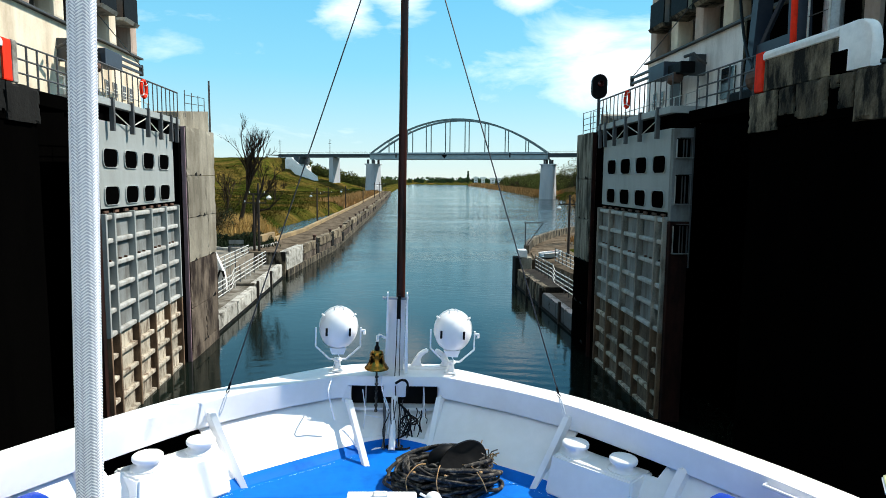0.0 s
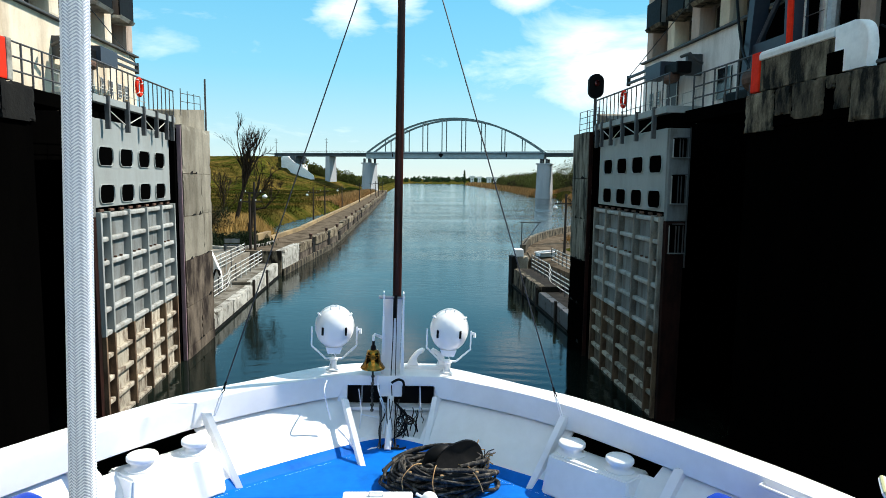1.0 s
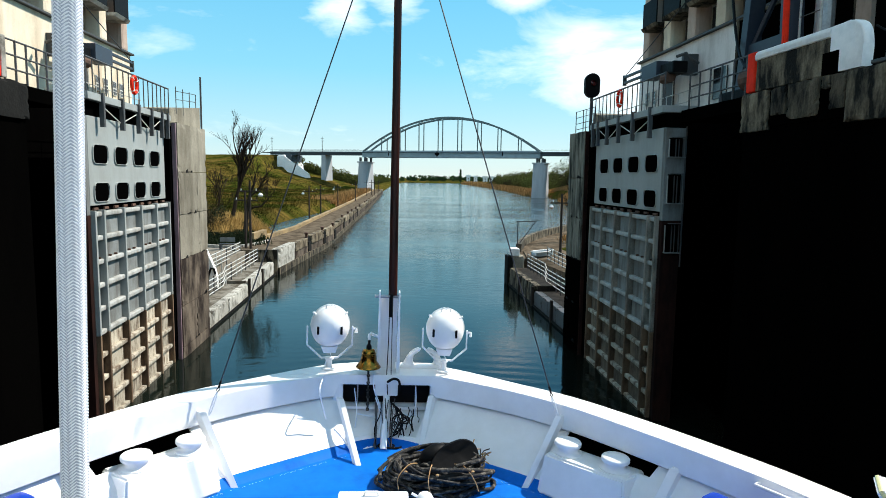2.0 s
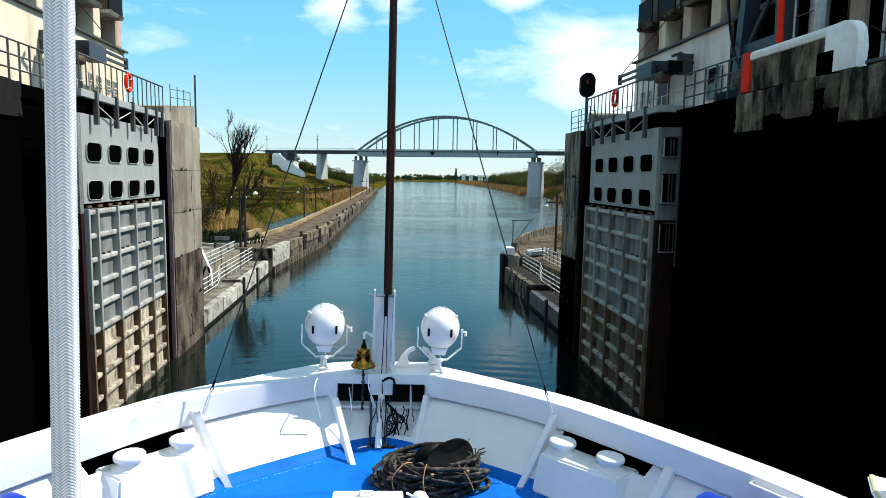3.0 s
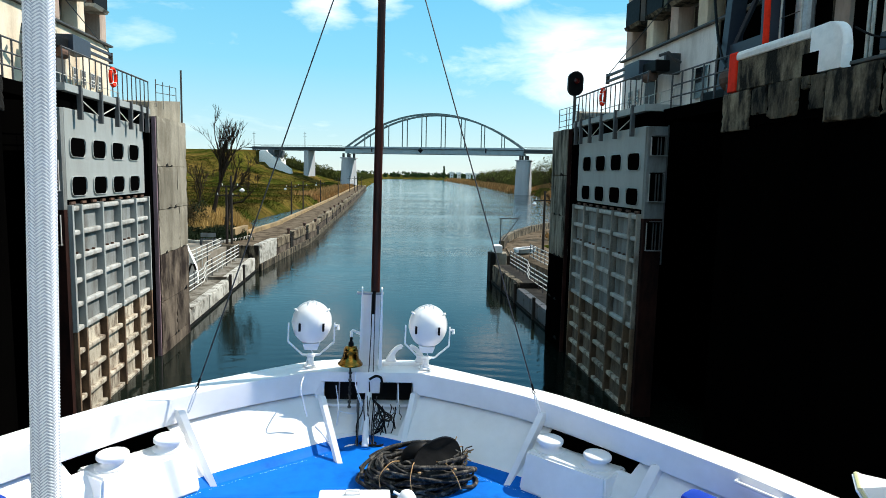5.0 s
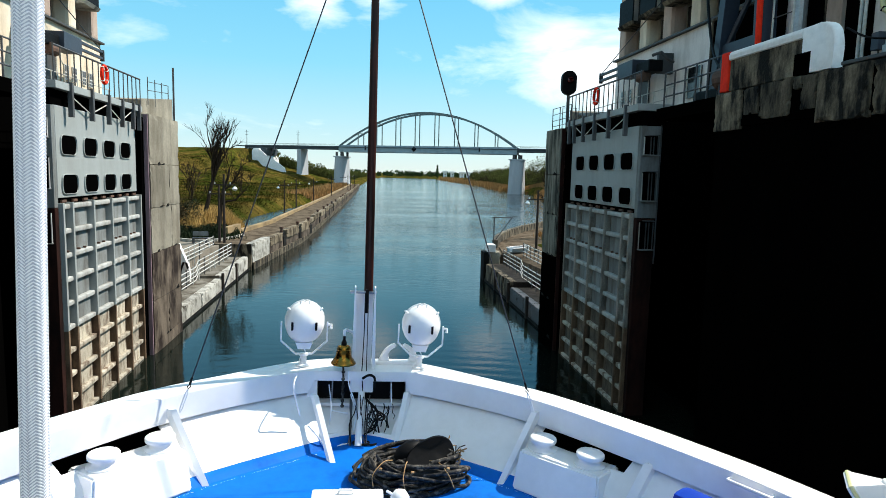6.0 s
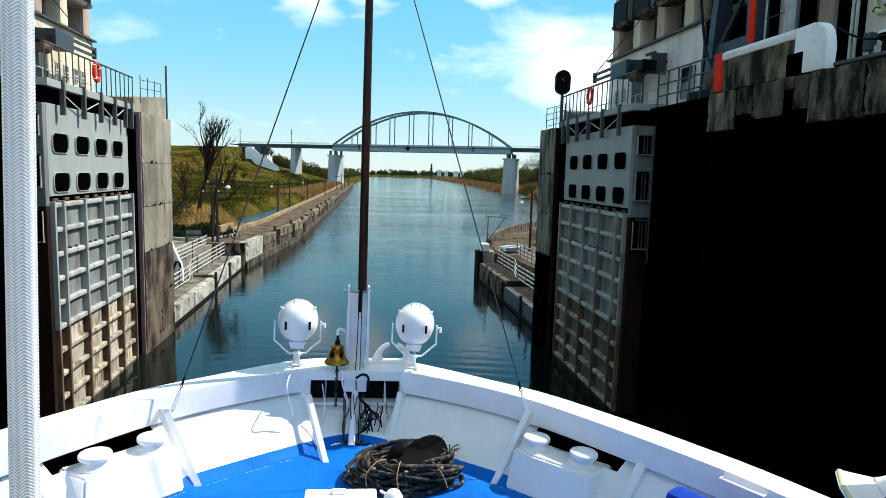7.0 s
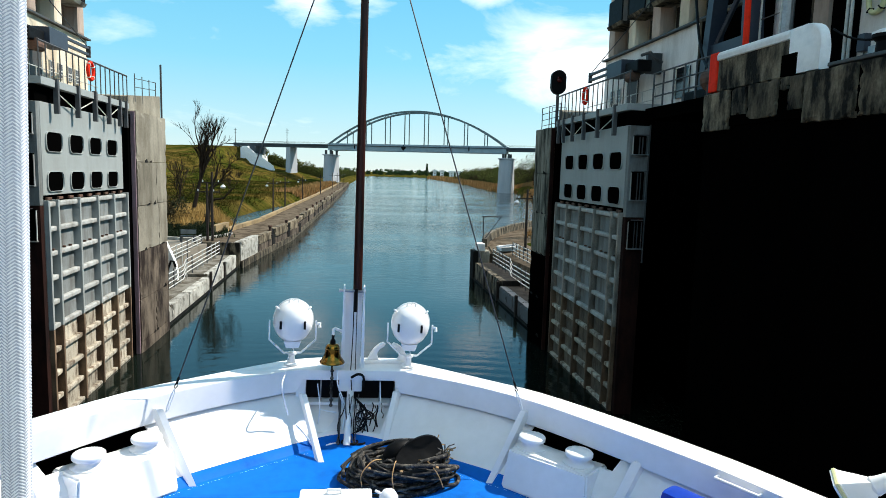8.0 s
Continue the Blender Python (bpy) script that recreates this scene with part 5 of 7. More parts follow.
lamp_post(-11.1, 53.6, 1.95, 5.6, arm=1)
lamp_post(-11.55, 53.9, 1.95, 4.7, arm=-1, lamp=False)
for x, y, h, lamp in ((-10.8, 91.5, 5.0, True), (-10.4, 103.5, 5.0, False), (-9.2, 124, 5.0, True), (-7.6, 160, 5.2, False), (-6.0, 201, 5.4, True), (-4.9, 218, 5.4, False), (-4.2, 232, 5.4, False), (-3.2, 262, 5.4, False)):
    lamp_post(x, y, 1.6, h, arm=-1 if x < -9 else 1, lamp=lamp)
lamp_post(13.9, 49.8, 1.95, 4.95, arm=-1)


def bench(x, y, z):
    b = thing("bench", "dark-painted garden bench with a backrest", "bench")
    part("seat", box(bmesh.new(), x - 0.6, x + 0.6, y - 0.22, y + 0.22, z + 0.42, z + 0.48, 0.01), RAIL_GREY, b)
    part("backrest", box(bmesh.new(), x - 0.6, x + 0.6, y + 0.2, y + 0.25, z + 0.6, z + 0.95, 0.01), GATE_PANEL, b, "pale grey slatted backrest")
    for dx in (-0.5, 0.5):
        part("leg", box(bmesh.new(), x + dx - 0.06, x + dx + 0.06, y - 0.2, y + 0.24, z, z + 0.42), RAIL_GREY, b)
        part("post", box(bmesh.new(), x + dx - 0.04, x + dx + 0.04, y + 0.26, y + 0.30, z + 0.3, z + 0.95), POST_WOOD, b)


bench(-12.95, 53.3, 1.95)


# ---- the bridge ----
def bridge():
    b = thing("arch_bridge", "pale blue-grey steel tied-arch road bridge with slender hangers", "bridge", pose(-9.5, 311, 0, 0, 0, -21.9))
    L, W = 83.2, 7.0

    def put(name, bm, mat, label="", under=None, smooth=None):
        return part(name, bm, mat, under or b, label, smooth)
    put("deck", box(bmesh.new(), -55, L + 45, -W / 2 - 0.7, W / 2 + 0.7, 19.3, 19.6), BRIDGE_DARK, "dark road deck")
    for y in (-W / 2, W / 2):
        put("tie_girder", box(bmesh.new(), -0.5, L + 0.5, y - 0.3, y + 0.3, 17.2, 20.4, 0.03), BRIDGE_BLUE)
        put("approach_girder", box(bmesh.new(), -50, -0.6, y - 0.25, y + 0.25, 18.3, 19.9), BRIDGE_DARK)
        put("approach_girder", box(bmesh.new(), L + 0.6, L + 45, y - 0.25, y + 0.25, 18.3, 19.9), BRIDGE_DARK)
        pts = [(L * k / 40, y, 20.0 + 15.2 * 4 * (k / 40) * (1 - k / 40)) for k in range(41)]
        bm = bmesh.new()
        rows = []
        for i, p in enumerate(pts):
            a, c = Vector(pts[max(0, i - 1)]), Vector(pts[min(40, i + 1)])
            d = (c - a).normalized()
            n = Vector((-d.z, 0, d.x))
            hh = 0.40
            rows.append([Vector(p) + n * hh + Vector((0, -0.35, 0)), Vector(p) + n * hh + Vector((0, 0.35, 0)), Vector(p) - n * hh + Vector((0, 0.35, 0)), Vector(p) - n * hh + Vector((0, -0.35, 0))])
        strip(bm, rows, True)
        put("arch_rib", bm, ARCH_GREY)
        for k in range(1, 9):
            x = L * k / 9
            put("hanger", box(bmesh.new(), x - 0.2, x + 0.2, y - 0.2, y + 0.2, 20.4, 19.8 + 15.2 * 4 * (k / 9) * (1 - k / 9)), ARCH_GREY)
        for x in (-50, L + 0.6):
            put("parapet_rail", tube(bmesh.new(), [(x, y * 1.2, 20.7), (x + 48, y * 1.2, 20.7)], 0.06, 4), BRIDGE_DARK)
    for k in range(1, 9):
        x, z = L * k / 9, 20.0 + 15.2 * 4 * (k / 9) * (1 - k / 9)
        put("arch_brace", box(bmesh.new(), x - 0.18, x + 0.18, -W / 2, W / 2, z - 0.2, z + 0.2), ARCH_GREY)
    # navigation mark on the girder
    bm = bmesh.new()
    c = Vector((L * 0.44, -W / 2 - 0.42, 18.9))
    prism(bm, [(1.25, 0), (0, 1.25), (-1.25, 0), (0, -1.25)], -0.05, 0.05)
    bm.transform(Matrix.Translation(c) @ pose(0, 0, 0, 90, 0, 0))
    put("navigation_mark", bm, BLACK, "black diamond navigation mark")
    for x in (L * 0.155, L * 0.805):
        put("gauge_mark", box(bmesh.new(), x - 0.3, x + 0.3, -W / 2 - 0.36, -W / 2 - 0.31, 18.0, 20.0), BLACK)
    # piers
    for x, z0, w in ((-0.3, 0.0, 2.0), (L + 0.4, -1.5, 2.9)):
        p = put("pier", bmesh.new(), PIER_GREY)
        bm = bmesh.new()
        lo, hi = [], []
        for k in range(20):
            a = 2 * math.pi * k / 20
            cx, cy = math.cos(a), math.sin(a)
            lo.append(bm.verts.new((x + (w + 0.5) * cx, (W / 2 + 0.6) * (1 if cy > 0 else -1) + 1.6 * cy, z0)))
            hi.append(bm.verts.new((x + w * cx, (W / 2 + 0.2) * (1 if cy > 0 else -1) + 1.4 * cy, 14.7)))
        for k in range(20):
            bm.faces.new((lo[k], lo[(k + 1) % 20], hi[(k + 1) % 20], hi[k]))
        bm.faces.new(hi)
        bmesh.ops.recalc_face_normals(bm, faces=bm.faces)
        bm.to_mesh(p.data)
        bm.free()
        put("pier_cap", box(bmesh.new(), x - w - 0.3, x + w + 0.3, -W / 2 - 1.7, W / 2 + 1.7, 14.7, 15.25, 0.05), PIER_GREY)
        for y in (-W / 2, W / 2):
            for dx in (-1.2, 1.2):
                put("bearing", box(bmesh.new(), x + dx - 0.45, x + dx + 0.45, y - 0.4, y + 0.4, 15.25, 17.2), DARK_STEEL)
    for x, z0 in ((-21.0, 2.0), (L + 22, 1.0)):
        put("pier", hull8(bmesh.new(), [(x - 1.3, -3.8, z0), (x + 1.3, -3.8, z0), (x + 1.3, 3.8, z0), (x - 1.3, 3.8, z0), (x - 1.0, -3.6, 18.2), (x + 1.0, -3.6, 18.2), (x + 1.0, 3.6, 18.2), (x - 1.0, 3.6, 18.2)]), PIER_GREY)
    # abutment whose white side wall falls away down the bank
    for name, y0, y1, face in (("abutment_wing", -7.1, -6.4, [(-44.2, 7), (-44.2, 17.5), (-39.9, 17.5), (-36.3, 14.7), (-33.0, 13.0), (-27.0, 9.1), (-26.4, 7)]),
                               ("abutment", -6.39, 5.5, [(-44.0, 6), (-44.0, 18.2), (-41.0, 18.2), (-37.0, 13.5), (-36.0, 6)])):
        bm = bmesh.new()
        prism(bm, face, -y1, -y0)
        bm.transform(pose(0, 0, 0, 90, 0, 0))
        put(name, bm, WHITE_WASH)
    put("bearing_block", box(bmesh.new(), -40.0, -37.2, -6.0, 5.0, 15.0, 18.2, 0.05), BRIDGE_DARK)
    for x in (-54, -25.7):
        p = thing("power_pole", "slender dark power pole on the bridge approach", "power pole", group="power poles")
        p.matrix_world = pose(-9.5, 311, 0, 0, 0, -21.9)
        part("pole", rod((x, 4.4, 18), (x, 4.4, 27.5), 0.16, 6, 0.12), POST_WOOD, p)
        for z in (25.3, 26.6):
            part("arm", box(bmesh.new(), x - 0.8, x + 0.8, 4.35, 4.45, z, z + 0.14), POST_WOOD, p)


bridge()


def far_lock():
    for i, (x, y, h) in enumerate(((130, 1015, 13), (143, 1025, 12.5), (161, 1040, 12), (172, 1045, 12))):
        t = thing("lock_tower", "small white lock tower with a flat projecting roof far off", "tower", group="far lock towers")
        w = 5.0 if i != 2 else 7
        part("shaft", box(bmesh.new(), x - w / 2, x + w / 2, y - 3, y + 3, -1, h - 2.2, 0.1), WHITE_WASH, t)
        part("head", box(bmesh.new(), x - w / 2 - 1.5, x + w / 2 + 1.5, y - 4, y + 4, h - 2.2, h, 0.1), WHITE_WASH, t)
        for z in (3, 6.5):
            part("window", box(bmesh.new(), x - 1, x + 1, y - 3.1, y - 3.0, z, z + 1.6), DARK_GLASS, t)
    m = thing("pontoon", "dark moored pontoon at the far lock entrance", "pontoon")
    part("hull", box(bmesh.new(), 122, 136, 960, 968, -0.2, 2.2, 0.2), DARK_STEEL, m)


far_lock()


# ---- trees, bushes, reeds ----
def branches(rng, p, d, length, r, depth, out, spread):
    n = 4
    pts = [p]
    for i in range(n):
        d = (d + Vector((rng.uniform(-1, 1), rng.uniform(-1, 1), rng.uniform(-0.3, 0.8))) * 0.14).normalized()
        p = p + d * (length / n)
        pts.append(p)
    out.append((pts, r, r * 0.55))
    if depth == 0:
        return
    for i in range(rng.choice((2, 3, 3, 4)) if depth > 1 else 8):
        f = rng.uniform(0.35, 1.0)
        q = pts[min(n, int(f * n + 0.5))]
        a = rng.uniform(0, 2 * math.pi)
        side = d.cross(Vector((math.cos(a), math.sin(a), 0.3))).normalized()
        nd = (d * rng.uniform(0.6, 1.0) + side * rng.uniform(0.35, 0.75) * spread + Vector((0, 0, 0.3))).normalized()
        branches(rng, q, nd, length * rng.uniform(0.5, 0.75), r * 0.5, depth - 1, out, spread)


def bare_tree(name, x, y, z, h, seed, lean=(0, 0), depth=4, up=False, label="dark bare-branched tree just before leafing", leafy=0):
    rng = random.Random(seed)
    t = thing(name, label, "tree", group="bare trees")
    trunk, p = [], Vector((x, y, z - 0.3))
    d = Vector((lean[0], lean[1], 1)).normalized()
    n = 7
    for i in range(n + 1):
        trunk.append(p.copy())
        d = (d + Vector((rng.uniform(-1, 1), rng.uniform(-1, 1), 0.2)) * 0.07).normalized()
        p = p + d * (h * 0.55 / n)
    part("trunk", tube(bmesh.new(), trunk, h * 0.024, 8, h * 0.014), BARK, t)
    out = []
    for i in range(13 if up else 9):
        q = trunk[rng.choice((5, 6, 6, 7, 7, 7) if up else (2, 3, 4, 5, 6, 7, 7))]
        a = rng.uniform(0, 2 * math.pi)
        nd = (Vector((math.cos(a), math.sin(a), 0)) * (rng.uniform(0.1, 0.42) if up else rng.uniform(0.2, 0.6)) + Vector((lean[0], lean[1], 1))).normalized()
        branches(rng, q, nd, h * rng.uniform(0.22, 0.36), h * 0.010, depth - 1, out, 0.7 if up else 1.0)
    bm = bmesh.new()
    for pts, r0, r1 in out:
        tube(bm, pts, max(r0, 0.012), 4, max(r1, 0.008))
    part("crown", bm, BARK, t, "many bare branches and twigs")
    if leafy:
        tips = [p[-1] for p, _, _ in out]
        leaf_cloud("leaves", [(rng.choice(tips), 0.35) for _ in range(leafy)], 9, 0.11, LEAF, seed, t)


def leaf_cloud(name, blobs, per, size, mat, seed, parent=None):
    """Small leaf triangles scattered in soft blobs."""
    rs = np.random.RandomState(seed)
    verts, faces = [], []
    for c, r in blobs:
        pts = rs.normal(0, 1, (per, 3))
        pts /= np.linalg.norm(pts, axis=1)[:, None] + 1e-6
        pts *= (rs.uniform(0.3, 1, (per, 1)) ** 0.5) * r
        for p in pts:
            a, b = rs.normal(0, size, 3), rs.normal(0, size, 3)
            i = len(verts)
            q = np.array(c) + p
            verts += [tuple(q), tuple(q + a), tuple(q + b)]
            faces.append((i, i + 1, i + 2))
    ob = new(name, arr_mesh(name, verts, faces, mat))
    ob.parent = parent
    return ob


bare_tree("bare_tree", -17.6, 74.0, 2.0, 11.2, 5, lean=(0.14, 0), up=True)


def crooked_tree(x, y, z, seed):
    """A leaning small tree with one long limb that reaches out sideways."""
    rng = random.Random(seed)
    t = thing("bare_tree", "crooked dark bare tree with a limb reaching out low", "tree", group="bare trees")
    trunk = [Vector((x + dx, y + 0.1 * k, z + dz)) for k, (dx, dz) in enumerate(((0, -0.3), (0.12, 1.3), (0.28, 2.7), (0.42, 3.9), (0.85, 5.1), (1.0, 6.0)))]
    limb = [trunk[2]] + [Vector((x + dx, y - 0.3, z + dz)) for dx, dz in ((0.9, 3.0), (1.6, 3.1), (2.3, 3.8), (2.9, 4.6))]
    other = [trunk[3]] + [Vector((x + dx, y + 0.4, z + dz)) for dx, dz in ((1.1, 4.5), (1.7, 5.4), (2.0, 6.1))]
    part("trunk", tube(bmesh.new(), trunk, 0.25, 8, 0.08), BARK, t)
    out = []
    for line, r in ((limb, 0.12), (other, 0.10)):
        part("limb", tube(bmesh.new(), line, r, 7, 0.03), BARK, t)
    for line in (trunk[3:], limb[2:], other[1:]):
        for q in line:
            for k in range(2):
                d = Vector((rng.uniform(-0.5, 0.9), rng.uniform(-0.6, 0.6), rng.uniform(0.25, 1.0))).normalized()
                branches(rng, q, d, rng.uniform(0.7, 1.3), 0.035, 2, out, 1.1)
    bm = bmesh.new()
    for pts, r0, r1 in out:
        tube(bm, pts, max(r0, 0.012), 4, max(r1, 0.009))
    part("crown", bm, BARK, t, "many bare branches and twigs")


crooked_tree(-13.3, 61.5, 2.0, 12)
bare_tree("bare_tree", -19.2, 66, 2.0, 5.5, 23, lean=(-0.1, 0.0), depth=3)
bare_tree("bare_tree", -20.5, 80, 2.0, 6.5, 27, lean=(0.05, 0.0), depth=3)
bare_tree("bare_tree", 19.0, 61.0, 2.0, 6.0, 31, lean=(-0.05, 0.0), depth=3)


def reeds(name, label, spots, seed, mat=REED, floor=-9.0, lean=0.22):
    """Tufts of upright blades."""
    rs = np.random.RandomState(seed)
    verts, faces = [], []
    for x, y, n, spread, h in spots:
        for k in range(n):
            px, py = x + rs.normal(0, spread), y + rs.normal(0, spread)
            z = max(land(px, py) - 0.1, floor)
            if z < -0.7:
                continue
            w = 0.03 + 0.0006 * y
            a = rs.uniform(0, math.pi)
            hh = h * rs.uniform(0.6, 1.15)
            lx, ly = rs.normal(0, lean * hh, 2)
            i = len(verts)
            verts += [(px - w * math.cos(a), py - w * math.sin(a), z), (px + w * math.cos(a), py + w * math.sin(a), z), (px + lx, py + ly, z + hh)]
            faces.append((i, i + 1, i + 2))
    return tagged(new(name, arr_mesh(name, verts, faces, mat)), label, "reeds", kind="stuff")


rng = random.Random(77)
spots = []
for k in range(150):
    y = 165 + 135 * rng.random()
    spots.append((interp(y, LEFT_SHORE) - abs(rng.gauss(0, 2.5)) + 0.8, y, 40, 0.9 + y * 0.004, 1.3))
for k in range(800):
    y = 165 + 735 * rng.random() ** 2.0
    spots.append((interp(y, RIGHT_SHORE) + abs(rng.gauss(0, 4)) - 1.0, y, 36, 1.2 + y * 0.006, 1.2 + y * 0.001))
for k in range(120):
    spots.append((rng.uniform(13.5, 34), rng.uniform(60, 96), 30, 0.8, 0.8))
golden = [(rng.uniform(-25, -12.6), rng.uniform(62.5, 84), 46, 0.9, 1.5) for k in range(420)]
reeds("golden_reeds", "tall golden dry grass below the bare trees", golden, 15, GOLD_REED)
spit = []
for k in range(420):
    y = rng.uniform(135, 285)
    spit.append((interp(y, RIGHT_SHORE) + abs(rng.gauss(0, 5)) - 0.5, y, 34, 1.6, 1.6))
reeds("reeds", "rust-coloured dry reeds on the spit beside the bridge pier", spit, 16, REED)
reeds("reeds", "dry straw-coloured reeds along the banks", spots, 5)
spots = []
for k in range(2600):
    y = 70 + 235 * rng.random()
    spots.append((rng.uniform(-0.28 * y - 2, interp(y, LEFT_SHORE) - 2), y, 22, 1.8, rng.uniform(0.22, 0.45)))
tagged(reeds("grass_tufts", "green and yellowish grass tufts on the meadow", spots, 6, GRASS, lean=1.0), category="grass")
spots = [(rng.uniform(-21, -11.4), rng.uniform(56.5, 60.5), 60, 0.5, 0.42) for k in range(120)]
tagged(reeds("hedge", "low dark green hedge behind the kerb", spots, 8, HEDGE, 2.0), category="hedge")


def bushes(name, label, count, where, hr, mat, seed, per=46, leaf=0.35):
    rg = random.Random(seed)
    blobs = []
    for k in range(count):
        x, y = where(rg)
        z = max(land(x, y), 2.0 if y < 62.5 else 0.0)
        h = rg.uniform(*hr)
        for j in range(7):
            blobs.append(((x + rg.gauss(0, h * 0.28), y + rg.gauss(0, h * 0.28), z + h * rg.uniform(0.2, 0.9)), h * rg.uniform(0.16, 0.30)))
    ob = leaf_cloud(name, blobs, per, leaf, mat, seed)
    return tagged(ob, label, "bushes", kind="stuff")


def right_bank(rg):
    y = 190 + 390 * rg.random() ** 1.4
    return interp(y, RIGHT_SHORE) + (24 if y < 330 else 7) + abs(rg.gauss(0, 22)), y


def left_bank(rg):
    y = rg.uniform(330, 900)
    return interp(y, LEFT_SHORE) - 6 - abs(rg.gauss(0, 30)), y


def far_bank(rg):
    return rg.uniform(-420, 520), rg.uniform(1075, 1200)


def under_bridge(rg):
    return rg.uniform(-46, -8), rg.uniform(330, 380)


def thicket(rg):
    return rg.uniform(-27, -14.5), rg.uniform(60.5, 72)


bushes("hedge_leaves", "low dark evergreen hedge behind the kerb", 60, lambda rg: (rg.uniform(-20, -11.6), rg.uniform(57.2, 60.5)), (0.5, 1.1), HEDGE, 51, 110, 0.05)
bushes("thicket", "dark leafless thicket below the trees", 16, thicket, (0.6, 1.5), TWIG, 46, 120, 0.08)
bushes("thicket", "dense dark scrub beside the gate pillar", 22, lambda rg: (rg.uniform(-23, -17.0), rg.uniform(62, 67)), (1.2, 3.0), HEDGE, 71, 150, 0.07)
bushes("thicket", "dense dark scrub beside the gate pillar", 22, lambda rg: (rg.uniform(-23, -17.0), rg.uniform(62, 68)), (1.2, 3.4), TWIG, 72, 150, 0.07)

bushes("bushes", "spring-green bushes and young trees on the bank", 340, right_bank, (5.5, 11.0), LEAF, 41, 110, 0.26)
bushes("bushes", "tall spring-green bushes beside the bridge pier", 90, lambda rg: (77 + abs(rg.gauss(0, 16)), rg.uniform(205, 285)), (7.0, 12.0), LEAF, 61, 120, 0.24)
bushes("bare_bushes", "tall brown leafless bushes beside the bridge pier", 40, lambda rg: (76 + abs(rg.gauss(0, 14)), rg.uniform(200, 285)), (6.0, 10.0), TWIG, 62, 120, 0.2)
bushes("bare_bushes", "leafless grey-brown bushes on the bank", 170, right_bank, (5.0, 10.0), TWIG, 47, 110, 0.22)
bushes("bushes", "spring-green bushes behind the bridge approach", 150, left_bank, (3.0, 7), LEAF, 42, 90, 0.35)
bushes("bushes", "green bushes under the bridge approach", 90, under_bridge, (2.5, 6.5), LEAF, 43, 100, 0.26)
bushes("woodland", "distant grey-green belt of trees", 380, far_bank, (5, 10), LEAF_FAR, 44, 50, 0.8)
p = thing("poplar", "tall slender dark poplar far off", "tree")
part("trunk", rod((123, 1060, 0), (123, 1060, 12), 0.4, 6), BARK, p)
leaf_cloud("crown", [((123, 1060, 4 + k * 1.6), 2.2 - k * 0.14) for k in range(12)], 60, 0.8, LEAF_FAR, 50, p)


# ---- the ship's bow ----
SHIP = pose(0, 0, 5.85, 0, 1.8, 0)
EDGE = [(0.0, 7.34), (0.36, 7.30), (0.66, 7.19), (1.0, 6.96), (1.42, 6.62), (1.94, 6.19), (2.5, 5.5), (2.92, 4.90), (3.28, 4.30), (3.9, 3.0), (4.4, 1.5), (4.9, -1.5), (5.1, -6.0)]
INNER = [(0.0, 6.82), (0.30, 6.82), (0.55, 6.81), (0.83, 6.66), (1.34, 6.32), (1.80, 5.90), (2.26, 5.32), (2.66, 4.76), (3.0, 4.20), (3.6, 2.92), (4.1, 1.45), (4.6, -1.5), (4.8, -6.0)]
DECKLINE = [(0.0, 6.60), (0.16, 6.54), (0.34, 6.42), (0.57, 6.26), (0.98, 5.96), (1.40, 5.64), (1.88, 5.20), (2.30, 4.64), (2.66, 4.08), (3.3, 2.85), (3.8, 1.4), (4.3, -1.5), (4.5, -6.0)]
DECK_Z = -0.70


def full(line):
    """A half outline, mirrored to the whole bow from port aft round the stem to starboard aft."""
    return [(-x, y) for x, y in line[::-1]] + line[1:]


def fine(line, n=4):
    """Rounds an outline off (Catmull-Rom)."""
    out = []
    for i in range(len(line) - 1):
        p0, p1, p2, p3 = (Vector(line[max(0, i - 1)]), Vector(line[i]), Vector(line[i + 1]), Vector(line[min(len(line) - 1, i + 2)]))
        for k in range(n):
            t = k / n
            out.append(0.5 * ((2 * p1) + (p2 - p0) * t + (2 * p0 - 5 * p1 + 4 * p2 - p3) * t * t + (3 * p1 - p0 - 3 * p2 + p3) * t ** 3))
    out.append(Vector(line[-1]))
    return out


OUT, INN, DKL = fine(full(EDGE)), fine(full(INNER)), fine(full(DECKLINE))


def ring(line, z, f=1.0, dy=0.0):
    return [(p.x * f, p.y * f + dy, z) for p in line]


def flange(line, z):
    """The lower edge of the inner flange, which is shallower across the stem."""
    return [(p.x, p.y, -0.10 if abs(p.x) < 0.54 and p.y > 6 else z) for p in line]


def side(at):
    """The bulwark plate's plan point under the cap: at runs from 0 (cap's outer edge) to 1 (its inner edge)."""
    return [o + (i - o) * at for o, i in zip(OUT, INN)]


